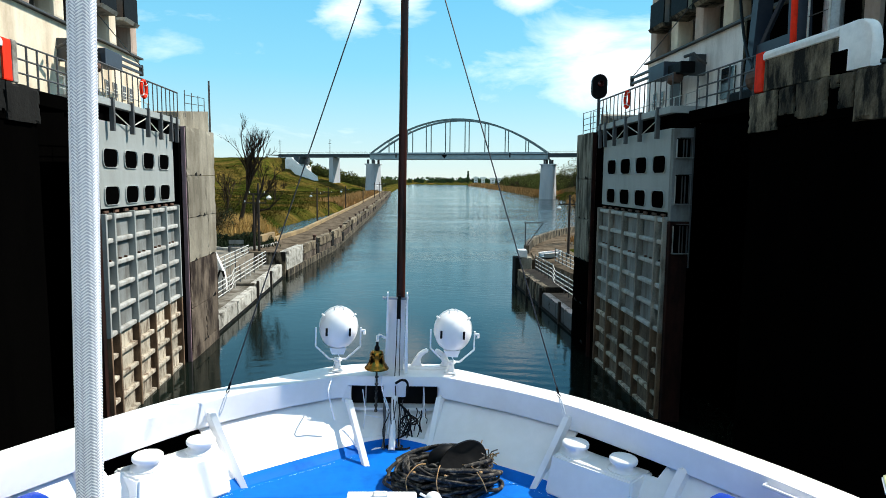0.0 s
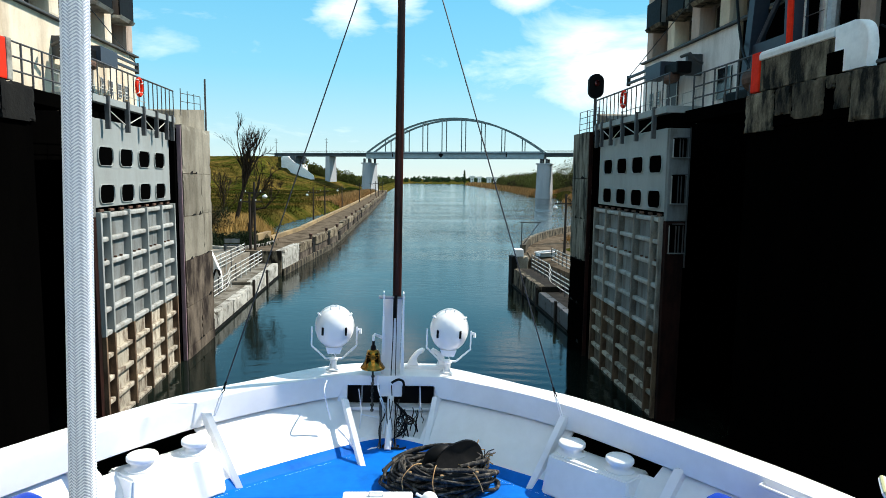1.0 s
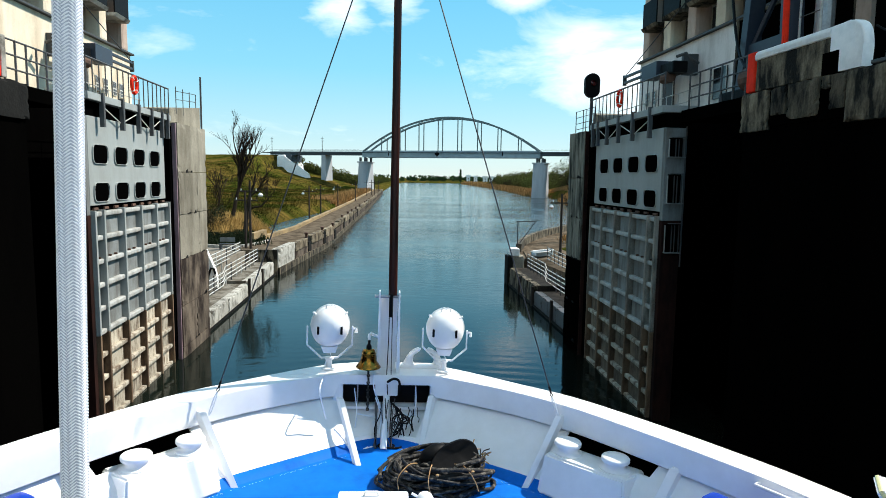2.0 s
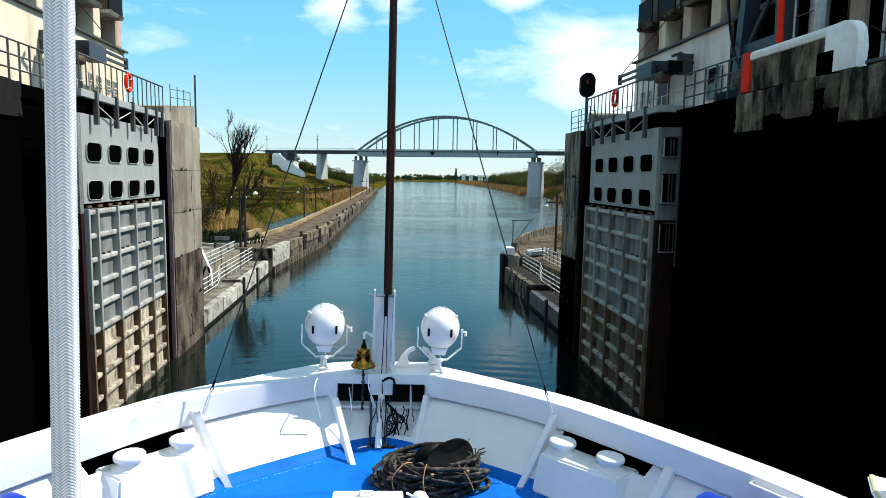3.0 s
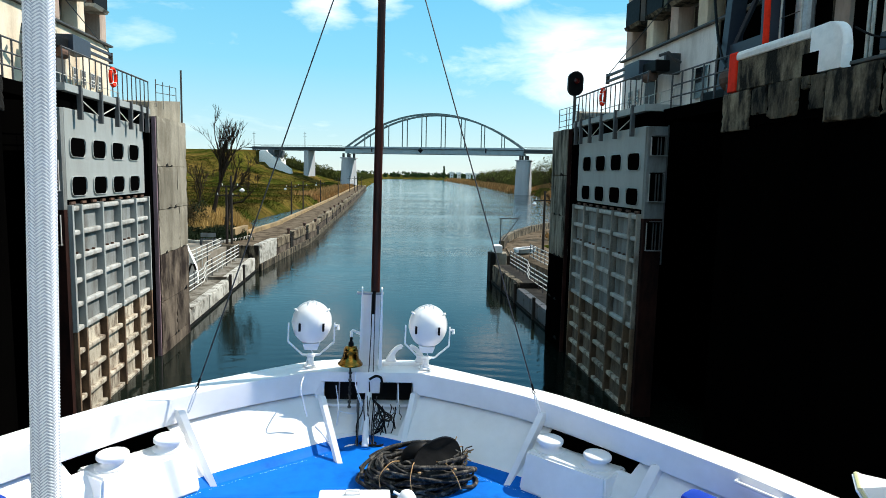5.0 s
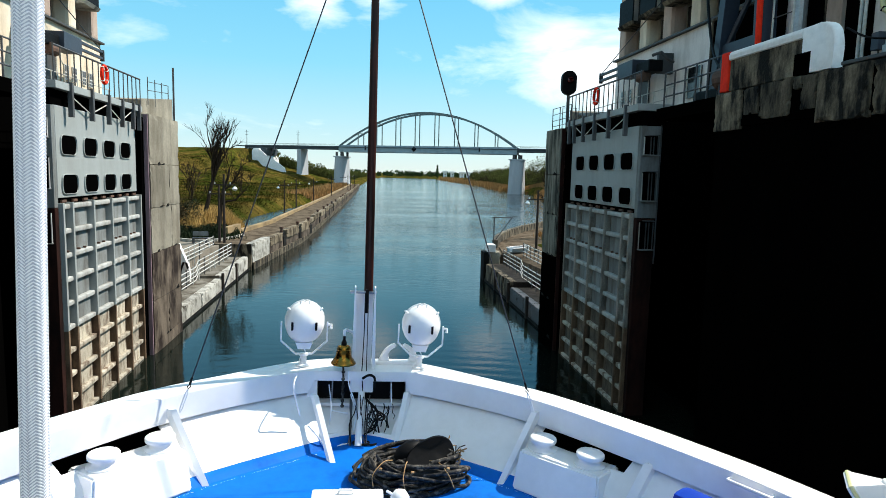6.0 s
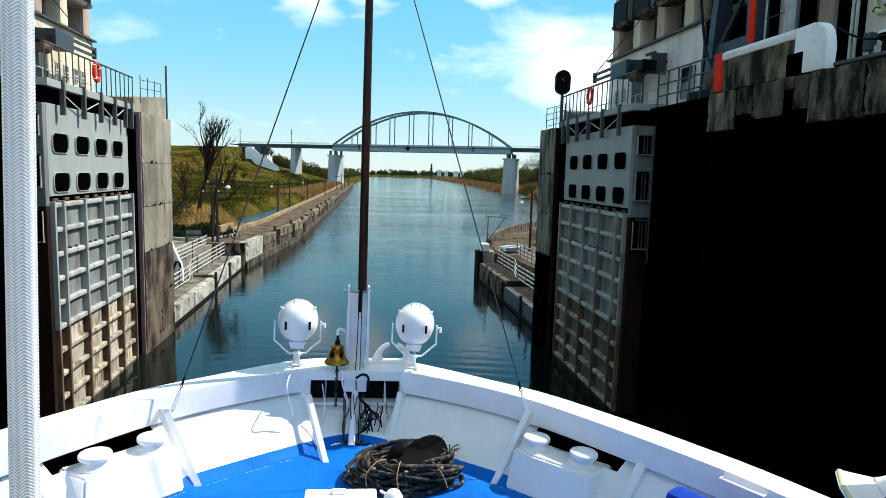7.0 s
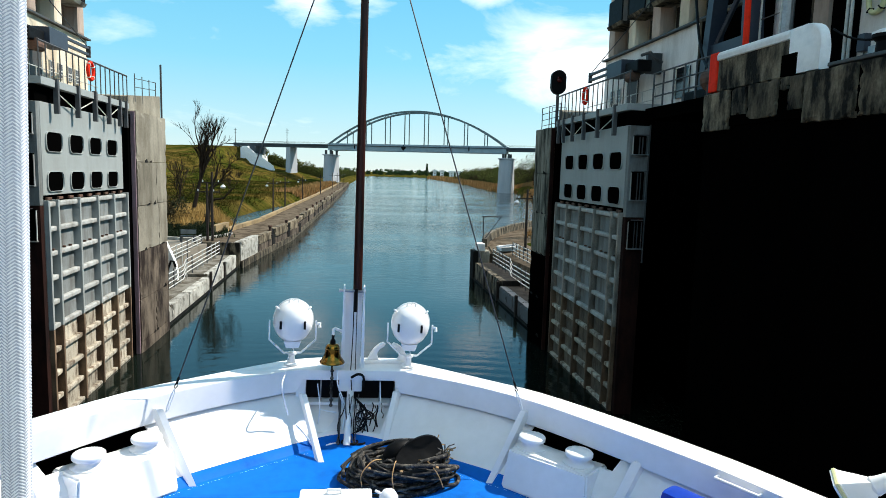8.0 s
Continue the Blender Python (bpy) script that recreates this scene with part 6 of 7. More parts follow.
def ship():
    s = thing("passenger_ship", "white river passenger ship's bow with blue deck and high bulwark", "ship", SHIP)

    def put(name, bm, mat, label="", under=None, smooth=40):
        return part(name, bm, mat, under or s, label, smooth)
    # bulwark: cap, inner flange, plate, hull side
    bm = bmesh.new()
    a, b = side(0.0), side(1.0)
    rows = [ring(side(0.02), -0.07), ring(a, -0.045), ring(side(0.02), 0.0), ring(side(0.5), 0.012), ring(side(0.985), 0.0), ring(b, -0.02), flange(b, -0.235), flange(side(0.93), -0.25), ring(side(0.93), -0.07)]
    vs = strip(bm, rows, False)
    for i in range(len(vs[0]) - 1):
        bm.faces.new((vs[0][i], vs[0][i + 1], vs[-1][i + 1], vs[-1][i]))
    put("cap_rail", bm, SHIP_WHITE, "white box-section cap rail")
    # bulwark plate with a mooring slot each side and an opening at the stem
    top, low = side(0.80), DKL
    bm = bmesh.new()
    n = len(top)
    zs = [-0.07, -0.25, -0.365, -0.60, DECK_Z]

    def at(i, z, off=0.0):
        f = max(0.0, (z - zs[1]) / (zs[-1] - zs[1]))
        p = top[i] + (low[i] - top[i]) * f
        d = (top[min(n - 1, i + 1)] - top[max(0, i - 1)]).normalized()
        return (p.x + d.y * -off, p.y + d.x * off, z)
    def open_cell(i, r):
        """True past the plate's ends, in the mooring slots and at the stem opening."""
        if not (0 <= i < n - 1 and 0 <= r < len(zs) - 1):
            return True
        mid = (top[i] + top[i + 1]) / 2
        if abs(mid.x) < 0.50 and mid.y > 6:
            return r < 3
        return r == 1 and 1.80 < abs(mid.x) < 2.46 and mid.y > 5.1
    skins = [[[bm.verts.new(at(i, z, off)) for z in zs] for i in range(n)] for off in (0.0, 0.03)]
    for i in range(n - 1):
        for r in range(len(zs) - 1):
            if open_cell(i, r):
                continue
            for skin in skins:
                bm.faces.new((skin[i][r], skin[i + 1][r], skin[i + 1][r + 1], skin[i][r + 1]))
            for di, dr, (a1, b1), (a2, b2) in ((-1, 0, (i, r), (i, r + 1)), (1, 0, (i + 1, r), (i + 1, r + 1)), (0, -1, (i, r), (i + 1, r)), (0, 1, (i, r + 1), (i + 1, r + 1))):
                if open_cell(i + di, r + dr):
                    bm.faces.new((skins[0][a1][b1], skins[0][a2][b2], skins[1][a2][b2], skins[1][a1][b1]))
    bmesh.ops.delete(bm, geom=[v for v in bm.verts if not v.link_faces], context="VERTS")
    put("bulwark_plate", bm, SHIP_WHITE)
    # black strips behind the slots paint their inner shade
    for m in (-1, 1):
        dark, back = side(0.45), side(0.5)
        keep = [i for i in range(n) if 1.6 < m * dark[i].x < 2.6 and dark[i].y > 4.9]
        bm = bmesh.new()
        vs = strip(bm, [[(p[i].x, p[i].y, z) for i in keep] for p, z in ((dark, -0.62), (dark, -0.1), (back, -0.1), (back, -0.62), (dark, -0.62))])
        bmesh.ops.remove_doubles(bm, verts=bm.verts, dist=0.0005)
        put("slot_shade", bm, SHADE_BLACK, "black strip painting the shade inside the mooring slot")
    # blue waterway strip along the foot of the plate
    bm = bmesh.new()
    for i in range(n - 1):
        q = [at(i, DECK_Z, -0.004), at(i + 1, DECK_Z, -0.004), at(i + 1, DECK_Z + 0.07, -0.004), at(i, DECK_Z + 0.07, -0.004)]
        w = [at(i, DECK_Z, -0.008), at(i + 1, DECK_Z, -0.008), at(i + 1, DECK_Z + 0.07, -0.008), at(i, DECK_Z + 0.07, -0.008)]
        hull8(bm, q + w)
    put("waterway", bm, SHIP_BLUE, "blue-painted waterway strip")
    # scuffs where the paint has worn off along the waterway's edge
    rng = random.Random(12)
    bm = bmesh.new()
    for i in range(n - 1):
        a, b = Vector(at(i, DECK_Z, -0.055)), Vector(at(i + 1, DECK_Z, -0.055))
        if not (0.4 < abs(a.x) < 2.4 and a.y > 4):
            continue
        for k in range(9):
            if rng.random() < 0.5:
                f, w = (k + rng.random() * 0.6) / 9, rng.uniform(0.002, 0.004)
                c, e = a.lerp(b, f), a.lerp(b, f + rng.uniform(0.02, 0.09))
                off = Vector((0, rng.uniform(-0.008, 0.008), 0))
                hull8(bm, [q + off + Vector((0, dy, dz)) for dz in (0.0005, 0.0022) for q, dy in ((c, -w), (e, -w * 0.4), (e, w * 0.4), (c, w))])
    scuffs = put("paint_scuffs", bm, SHIP_WHITE, "white scuffs along the deck edge")
    tagged(scuffs, "white scuffs along the deck edge", kind="stuff")
    bm = bmesh.new()
    lowline = [at(i, DECK_Z) for i in range(n)]
    v1 = [bm.verts.new((x, y, DECK_Z)) for x, y, z in lowline]
    v2 = [bm.verts.new((x, y, DECK_Z - 0.08)) for x, y, z in lowline]
    bm.faces.new(v1), bm.faces.new(v2[::-1])
    for i in range(n):
        j = (i + 1) % n
        bm.faces.new((v1[i], v1[j], v2[j], v2[i]))
    put("deck", bm, SHIP_BLUE, "glossy blue-painted foredeck", smooth=None)
    bm = bmesh.new()
    strip(bm, [ring(side(0.03), -0.065), ring(side(0.06), -1.2), ring(OUT, -3.2, 0.86), ring(OUT, -6.6, 0.66)])
    put("hull_side", bm, SHIP_WHITE)
    # platform at the stem, set between the flanges, with the dark opening below it
    bm = bmesh.new()
    box(bm, -0.56, 0.56, 6.85, 6.97, -0.115, -0.03)
    box(bm, -0.56, -0.46, 6.84, 6.97, DECK_Z, -0.115)
    box(bm, 0.50, 0.58, 6.84, 6.97, DECK_Z, -0.115)
    box(bm, -0.46, 0.5, 6.88, 7.02, -0.405, -0.375)
    put("stem_frame", bm, SHIP_WHITE, smooth=None)
    # black sheet stands in for the shade inside the opening
    put("stem_opening", box(bmesh.new(), -0.5, 0.5, 7.02, 7.06, -0.37, -0.05), BLACK, "black sheet painting the shade of the roller fairlead opening", smooth=None)
    bm = bmesh.new()
    strip(bm, [[(-0.36, 6.42, DECK_Z), (0.0, 6.615, DECK_Z), (0.36, 6.42, DECK_Z)], [(-0.47, 6.96, -0.407), (0.0, 6.99, -0.407), (0.50, 6.96, -0.407)],
               [(-0.47, 7.0, -0.407), (0.0, 7.03, -0.407), (0.50, 7.0, -0.407)], [(-0.4, 6.50, DECK_Z), (0.0, 6.68, DECK_Z), (0.4, 6.50, DECK_Z)]])
    put("stem_plate", bm, SHIP_WHITE, smooth=None)
    for x in (-0.30, 0.34):
        put("guide_rod", rod((x, 6.93, -0.39), (x, 6.93, -0.10), 0.008, 6), GALV, "thin steel guide rod", smooth=None)
    # sloping bracket stanchions
    for m in (-1, 1):
        for (tx, ty, tz), (fx, fy), w in (((0.50, 6.80, -0.22), (0.38, 6.42), 0.026), ((1.69, 5.93, -0.10), (1.33, 5.66), 0.03), ((2.46, 5.02, -0.20), (2.08, 4.78), 0.045), ((3.22, 3.72, -0.2), (2.85, 3.5), 0.05)):
            if m < 0 and tx < 1:
                tx, ty, fx, fy = 0.46, 6.68, 0.24, 6.12
            d = Vector((fx - tx, fy - ty, DECK_Z - tz))
            nrm = Vector((0, 0, 1)).cross(Vector((tx * 0.2 + 0.2, ty, 0))).normalized() * w
            back = Vector((0.03 + tx * 0.03, 0.06, 0))
            t, f = Vector((tx, ty, tz)), Vector((fx, fy, DECK_Z))
            c = [f - nrm, f + nrm, f + nrm * 0.9 + back * 0.9, f - nrm * 0.9 + back * 0.9, t - nrm, t + nrm, t + nrm * 0.9 + back, t - nrm * 0.9 + back]
            if m < 0:
                c = [Vector((-q.x, q.y, q.z)) for q in c]
            put("bracket", hull8(bmesh.new(), c), SHIP_WHITE, "sloping white bracket", smooth=None)
        # small handles on the inner flange
        hx = [(2.86, 4.46), (3.03, 4.17)]
        bm = tube(bmesh.new(), [(m * (hx[0][0] - 0.0), hx[0][1], -0.05), (m * (hx[0][0] - 0.055), hx[0][1] - 0.03, -0.05), (m * (hx[1][0] - 0.055), hx[1][1] - 0.03, -0.05), (m * hx[1][0], hx[1][1], -0.05)], 0.015, 8)
        put("grab_handle", bm, SHIP_WHITE)
        # mooring box with two roller bollards
        T = [(1.50, 5.68), (1.74, 5.88), (2.34, 5.33), (2.06, 5.12)]
        Bt = [(1.42, 5.58), (1.74, 5.90), (2.36, 5.33), (2.02, 4.98)]
        c = [(m * x, y, DECK_Z) for x, y in Bt] + [(m * x, y, -0.365) for x, y in T]
        bm = hull8(bmesh.new(), c)
        bmesh.ops.recalc_face_normals(bm, faces=bm.faces)
        bmesh.ops.bevel(bm, geom=[e for e in bm.edges], offset=0.018, segments=2, affect="EDGES")
        mb = put("mooring_box", bm, SHIP_WHITE, "white welded mooring box")
        for x, y in ((1.73, 5.70), (2.07, 5.36)):
            prof = [(0.138, 0.0), (0.138, 0.012), (0.104, 0.020), (0.092, 0.036), (0.090, 0.062), (0.108, 0.072), (0.124, 0.076), (0.126, 0.084), (0.126, 0.104), (0.118, 0.114), (0.06, 0.119), (0, 0.120)]
            put("roller_bollard", lathe(bmesh.new(), prof, 28, Matrix.Translation((m * x, y, -0.365))), SHIP_WHITE, "white spool-shaped bollard", mb, 50)
    # forward end of the superstructure
    put("house_front", box(bmesh.new(), -3.6, 3.6, -6.0, 1.6, DECK_Z, 0.50), SHIP_WHITE, smooth=None)
    # unseen white block, added and sized to bounce light onto the bow
    put("bounce_block", box(bmesh.new(), -4.3, 4.3, -12.0, -2.2, 0.56, 5.2, 0.05), SHIP_WHITE, smooth=None)
    # unseen deck, made grey so that its bounced light stays neutral
    put("upper_deck", box(bmesh.new(), -4.4, 4.4, -12.0, 2.55, 0.50, 0.56), DECK_GREY, smooth=None)
    return s


ship()


def on_ship(name, label, category, x=0.0, y=0.0, z=0.0, rz=0.0, group=""):
    return thing(name, label, category, SHIP @ pose(x, y, z, 0, 0, rz), group)


def searchlight(x, y, rz):
    s = on_ship("searchlight", "white round ship's searchlight in a yoke, seen from behind", "searchlight", x, y, 0.012, rz, "bow searchlights")
    base = lathe(bmesh.new(), [(0.085, 0.0), (0.085, 0.014), (0.045, 0.02), (0.032, 0.05), (0.032, 0.10), (0.05, 0.11), (0.05, 0.13), (0, 0.13)], 18)
    part("pedestal", base, SHIP_WHITE, s, smooth=40)
    bm = bmesh.new()
    pts = [(-0.245, 0, 0.48), (-0.245, 0, 0.27), (-0.09, 0, 0.125), (0.09, 0, 0.125), (0.245, 0, 0.27), (0.245, 0, 0.48)]
    for a, b in zip(pts, pts[1:]):
        a, b = Vector(a), Vector(b)
        d = (b - a).normalized()
        n = Vector((d.z, 0, -d.x)) * 0.008
        w = Vector((0, 0.013, 0))
        hull8(bm, [a - n - w, a + n - w, a + n + w, a - n + w, b - n - w, b + n - w, b + n + w, b - n + w])
    part("yoke", bm, SHIP_WHITE, s)
    prof = [(0, -0.20), (0.06, -0.195), (0.12, -0.165), (0.17, -0.11), (0.195, -0.04), (0.2, 0.03), (0.2, 0.15), (0.212, 0.155), (0.212, 0.18), (0, 0.185)]
    drum = part("drum", lathe(bmesh.new(), prof, 32, Matrix.Translation((0, 0, 0.465)) @ pose(0, 0, 0, -94, 0, 0) @ Matrix.Diagonal((1.04, 1.10, 1.0, 1))), SHIP_WHITE, s, "white domed lamp housing", smooth=50)
    for dx in (-0.124, 0.124):
        bm = box(bmesh.new(), dx - 0.012, dx + 0.012, -0.180, -0.10, 0.425, 0.51, 0.005)
        part("vent_slot", bm, BLACK, drum, "black vent slot")
    for dx in (-1, 1):
        part("catch", rod((dx * 0.15, 0.02, 0.60), (dx * 0.185, 0.0, 0.635), 0.012, 6), SHIP_WHITE, drum)
    part("handle", tube(bmesh.new(), [(-0.05, 0.0, 0.67), (-0.045, 0.0, 0.715), (-0.02, 0.0, 0.722), (0.0, 0.0, 0.70), (0.02, 0.0, 0.722), (0.045, 0.0, 0.715), (0.05, 0.0, 0.67)], 0.008, 6), SHIP_WHITE, drum)
    part("terminal_box", hull8(bmesh.new(), [(-0.065, -0.09, 0.20), (0.065, -0.09, 0.20), (0.065, 0.05, 0.20), (-0.065, 0.05, 0.20), (-0.09, -0.11, 0.275), (0.09, -0.11, 0.275), (0.09, 0.05, 0.275), (-0.09, 0.05, 0.275)]), SHIP_WHITE, drum)
    part("clamp_knob", tube(bmesh.new(), [(0.245, 0, 0.45), (0.285, 0, 0.45), (0.285, -0.02, 0.41)], 0.016, 6), SHIP_WHITE, s)
    part("cable", tube(bmesh.new(), [(0.0, -0.05, 0.20), (0.02, -0.06, 0.16), (-0.03, -0.05, 0.12), (-0.045, -0.05, 0.05), (-0.06, -0.06, 0.0)], 0.005, 6), SHIP_WHITE, s)
    return s


a = searchlight(-0.625, 7.00, 4)
copy_thing(a, SHIP @ pose(0.645, 6.98, 0.012, 0, 0, -6))


def mast():
    m = on_ship("mast", "dark brown varnished pole mast in a white steel tabernacle", "mast")
    part("pole", rod((0.05, 7.0, 0.86), (-0.057, 7.03, 6.3), 0.049, 14, 0.036), MAST_BROWN, m, smooth=40)
    for x0, x1 in ((-0.12, -0.09), (0.095, 0.125)):
        part("cheek_plate", hull8(bmesh.new(), [(x0 + 0.02, 6.90, -0.03), (x1 + 0.03, 6.90, -0.03), (x1 + 0.03, 7.08, -0.03), (x0 + 0.02, 7.08, -0.03), (x0 + 0.02, 6.93, 0.90), (x1 + 0.005, 6.93, 0.90), (x1 + 0.005, 7.06, 0.90), (x0 + 0.02, 7.06, 0.90)]), SHIP_WHITE, m)
    part("back_plate", box(bmesh.new(), -0.10, 0.11, 7.045, 7.06, 0.0, 0.82), SHIP_WHITE, m)
    part("pivot_bolt", rod((-0.15, 7.0, 0.84), (0.14, 7.0, 0.84), 0.018, 8), GALV, m)
    part("heel", box(bmesh.new(), 0.02, 0.055, 6.93, 6.96, 0.62, 0.88, 0.005), BLACK, m)
    part("foot_block", box(bmesh.new(), -0.11, 0.14, 6.84, 7.0, -0.24, -0.02, 0.015), SHIP_WHITE, m, "white foot bracket")
    part("lower_post", rod((0.0, 6.50, DECK_Z), (0.02, 6.86, -0.24), 0.036, 14), SHIP_WHITE, m)
    part("drain_pipe", rod((-0.085, 6.52, DECK_Z), (-0.085, 6.84, -0.30), 0.012, 8), RAIL_GREY, m)
    part("halyard", tube(bmesh.new(), [(0.015, 6.90, 0.85), (0.02, 6.885, 0.4), (0.012, 6.84, 0.0), (0.03, 6.83, -0.22)], 0.006, 6), BLACK, m)
    part("halyard", tube(bmesh.new(), [(0.05, 6.90, 0.85), (0.055, 6.885, 0.4), (0.06, 6.85, 0.0)], 0.005, 5), WIRE, m)
    top = Vector((-0.04, 7.02, 5.38))
    for sx in (-1.64, 1.70):
        low = Vector((sx, 5.93, -0.16))
        d = (top - low).normalized()
        st = part("stay", tube(bmesh.new(), [low + d * 0.30, top], 0.0068, 6), WIRE, m, "thin steel wire stay")
        for o in (-0.011, 0.011):
            part("bottle_screw", tube(bmesh.new(), [low + d * 0.03 + Vector((o * 0.3, 0, 0)), low + d * 0.07 + Vector((o, 0, 0)), low + d * 0.21 + Vector((o, 0, 0)), low + d * 0.25 + Vector((o * 0.3, 0, 0))], 0.006, 6), SHIP_WHITE, st, "white-painted bottle screw")
        part("shackle", tube(bmesh.new(), [low + d * 0.25, low + d * 0.275 + Vector((0.013, 0, 0)), low + d * 0.30, low + d * 0.275 - Vector((0.013, 0, 0))], 0.006, 6, closed=True), BLACK, st)
        part("thimble", tube(bmesh.new(), [low + d * 0.295, low + d * 0.36], 0.011, 6), BLACK, st)


mast()


def bell():
    b = on_ship("bell", "polished brass ship's bell on a white gooseneck bracket", "bell", z=0.025)
    part("gooseneck", tube(bmesh.new(), [(-0.09, 6.95, 0.37), (-0.13, 6.92, 0.395), (-0.175, 6.87, 0.425), (-0.19, 6.85, 0.42), (-0.19, 6.85, 0.36)], 0.016, 8), SHIP_WHITE, b, smooth=50)
    prof = [(0.122, 0.004), (0.131, 0.0), (0.135, 0.006), (0.130, 0.018), (0.114, 0.036), (0.099, 0.058), (0.088, 0.082), (0.081, 0.110), (0.077, 0.140), (0.074, 0.165), (0.070, 0.182), (0.062, 0.196), (0.048, 0.206), (0.030, 0.211), (0.014, 0.2125), (0.0, 0.213)]
    c = part("cup", lathe(bmesh.new(), prof, 32, Matrix.Translation((-0.19, 6.85, 0.055))), BRASS, b, smooth=60)
    for z, r in ((0.075, 0.107), (0.19, 0.076)):
        part("band", tube(bmesh.new(), [(-0.19 + r * math.cos(t), 6.85 + r * math.sin(t), 0.055 + z - 0.03) for t in np.linspace(0, 2 * math.pi, 28, endpoint=False)], 0.004, 5, closed=True), BRASS, c)
    part("crown", lathe(bmesh.new(), [(0.03, 0), (0.028, 0.03), (0.014, 0.05), (0.016, 0.09), (0, 0.1)], 12, Matrix.Translation((-0.19, 6.85, 0.265))), BLACK, b)
    part("lanyard", tube(bmesh.new(), [(-0.19, 6.85, 0.08), (-0.188, 6.80, 0.03), (-0.182, 6.79, -0.08), (-0.187, 6.79, -0.2), (-0.18, 6.79, -0.33), (-0.186, 6.79, -0.40)], 0.011, 6), ROPE_DARK, b, "knotted dark lanyard")
    for z in (-0.02, -0.10, -0.18, -0.26, -0.34, -0.40):
        part("knot", lathe(bmesh.new(), [(0, -0.018), (0.018, -0.01), (0.02, 0.008), (0, 0.018)], 8, Matrix.Translation((-0.184, 6.79, z))), ROPE_DARK, b)


bell()


def fairlead():
    f = on_ship("fairlead", "white open horn fairlead on the stem cap", "fairlead")
    part("base", box(bmesh.new(), 0.16, 0.66, 7.05, 7.17, 0.005, 0.05, 0.015), SHIP_WHITE, f)
    for m, x0 in ((1, 0.19), (-1, 0.66)):
        bm = bmesh.new()
        pts = [(x0 + m * x, z) for x, z in ((0.0, 0.04), (0.035, 0.12), (0.09, 0.195), (0.155, 0.238), (0.195, 0.242), (0.20, 0.21), (0.155, 0.19), (0.118, 0.15), (0.108, 0.10), (0.135, 0.04))]
        a = [bm.verts.new((x, 7.07, z)) for x, z in pts]
        b = [bm.verts.new((x, 7.15, z)) for x, z in pts]
        for i in range(len(pts)):
            j = (i + 1) % len(pts)
            bm.faces.new((a[i], a[j], b[j], b[i]))
        bm.faces.new(a), bm.faces.new(b)
        bmesh.ops.recalc_face_normals(bm, faces=bm.faces)
        bmesh.ops.bevel(bm, geom=bm.edges[:], offset=0.012, segments=2, affect="EDGES")
        part("horn", bm, SHIP_WHITE, f, smooth=50)


fairlead()


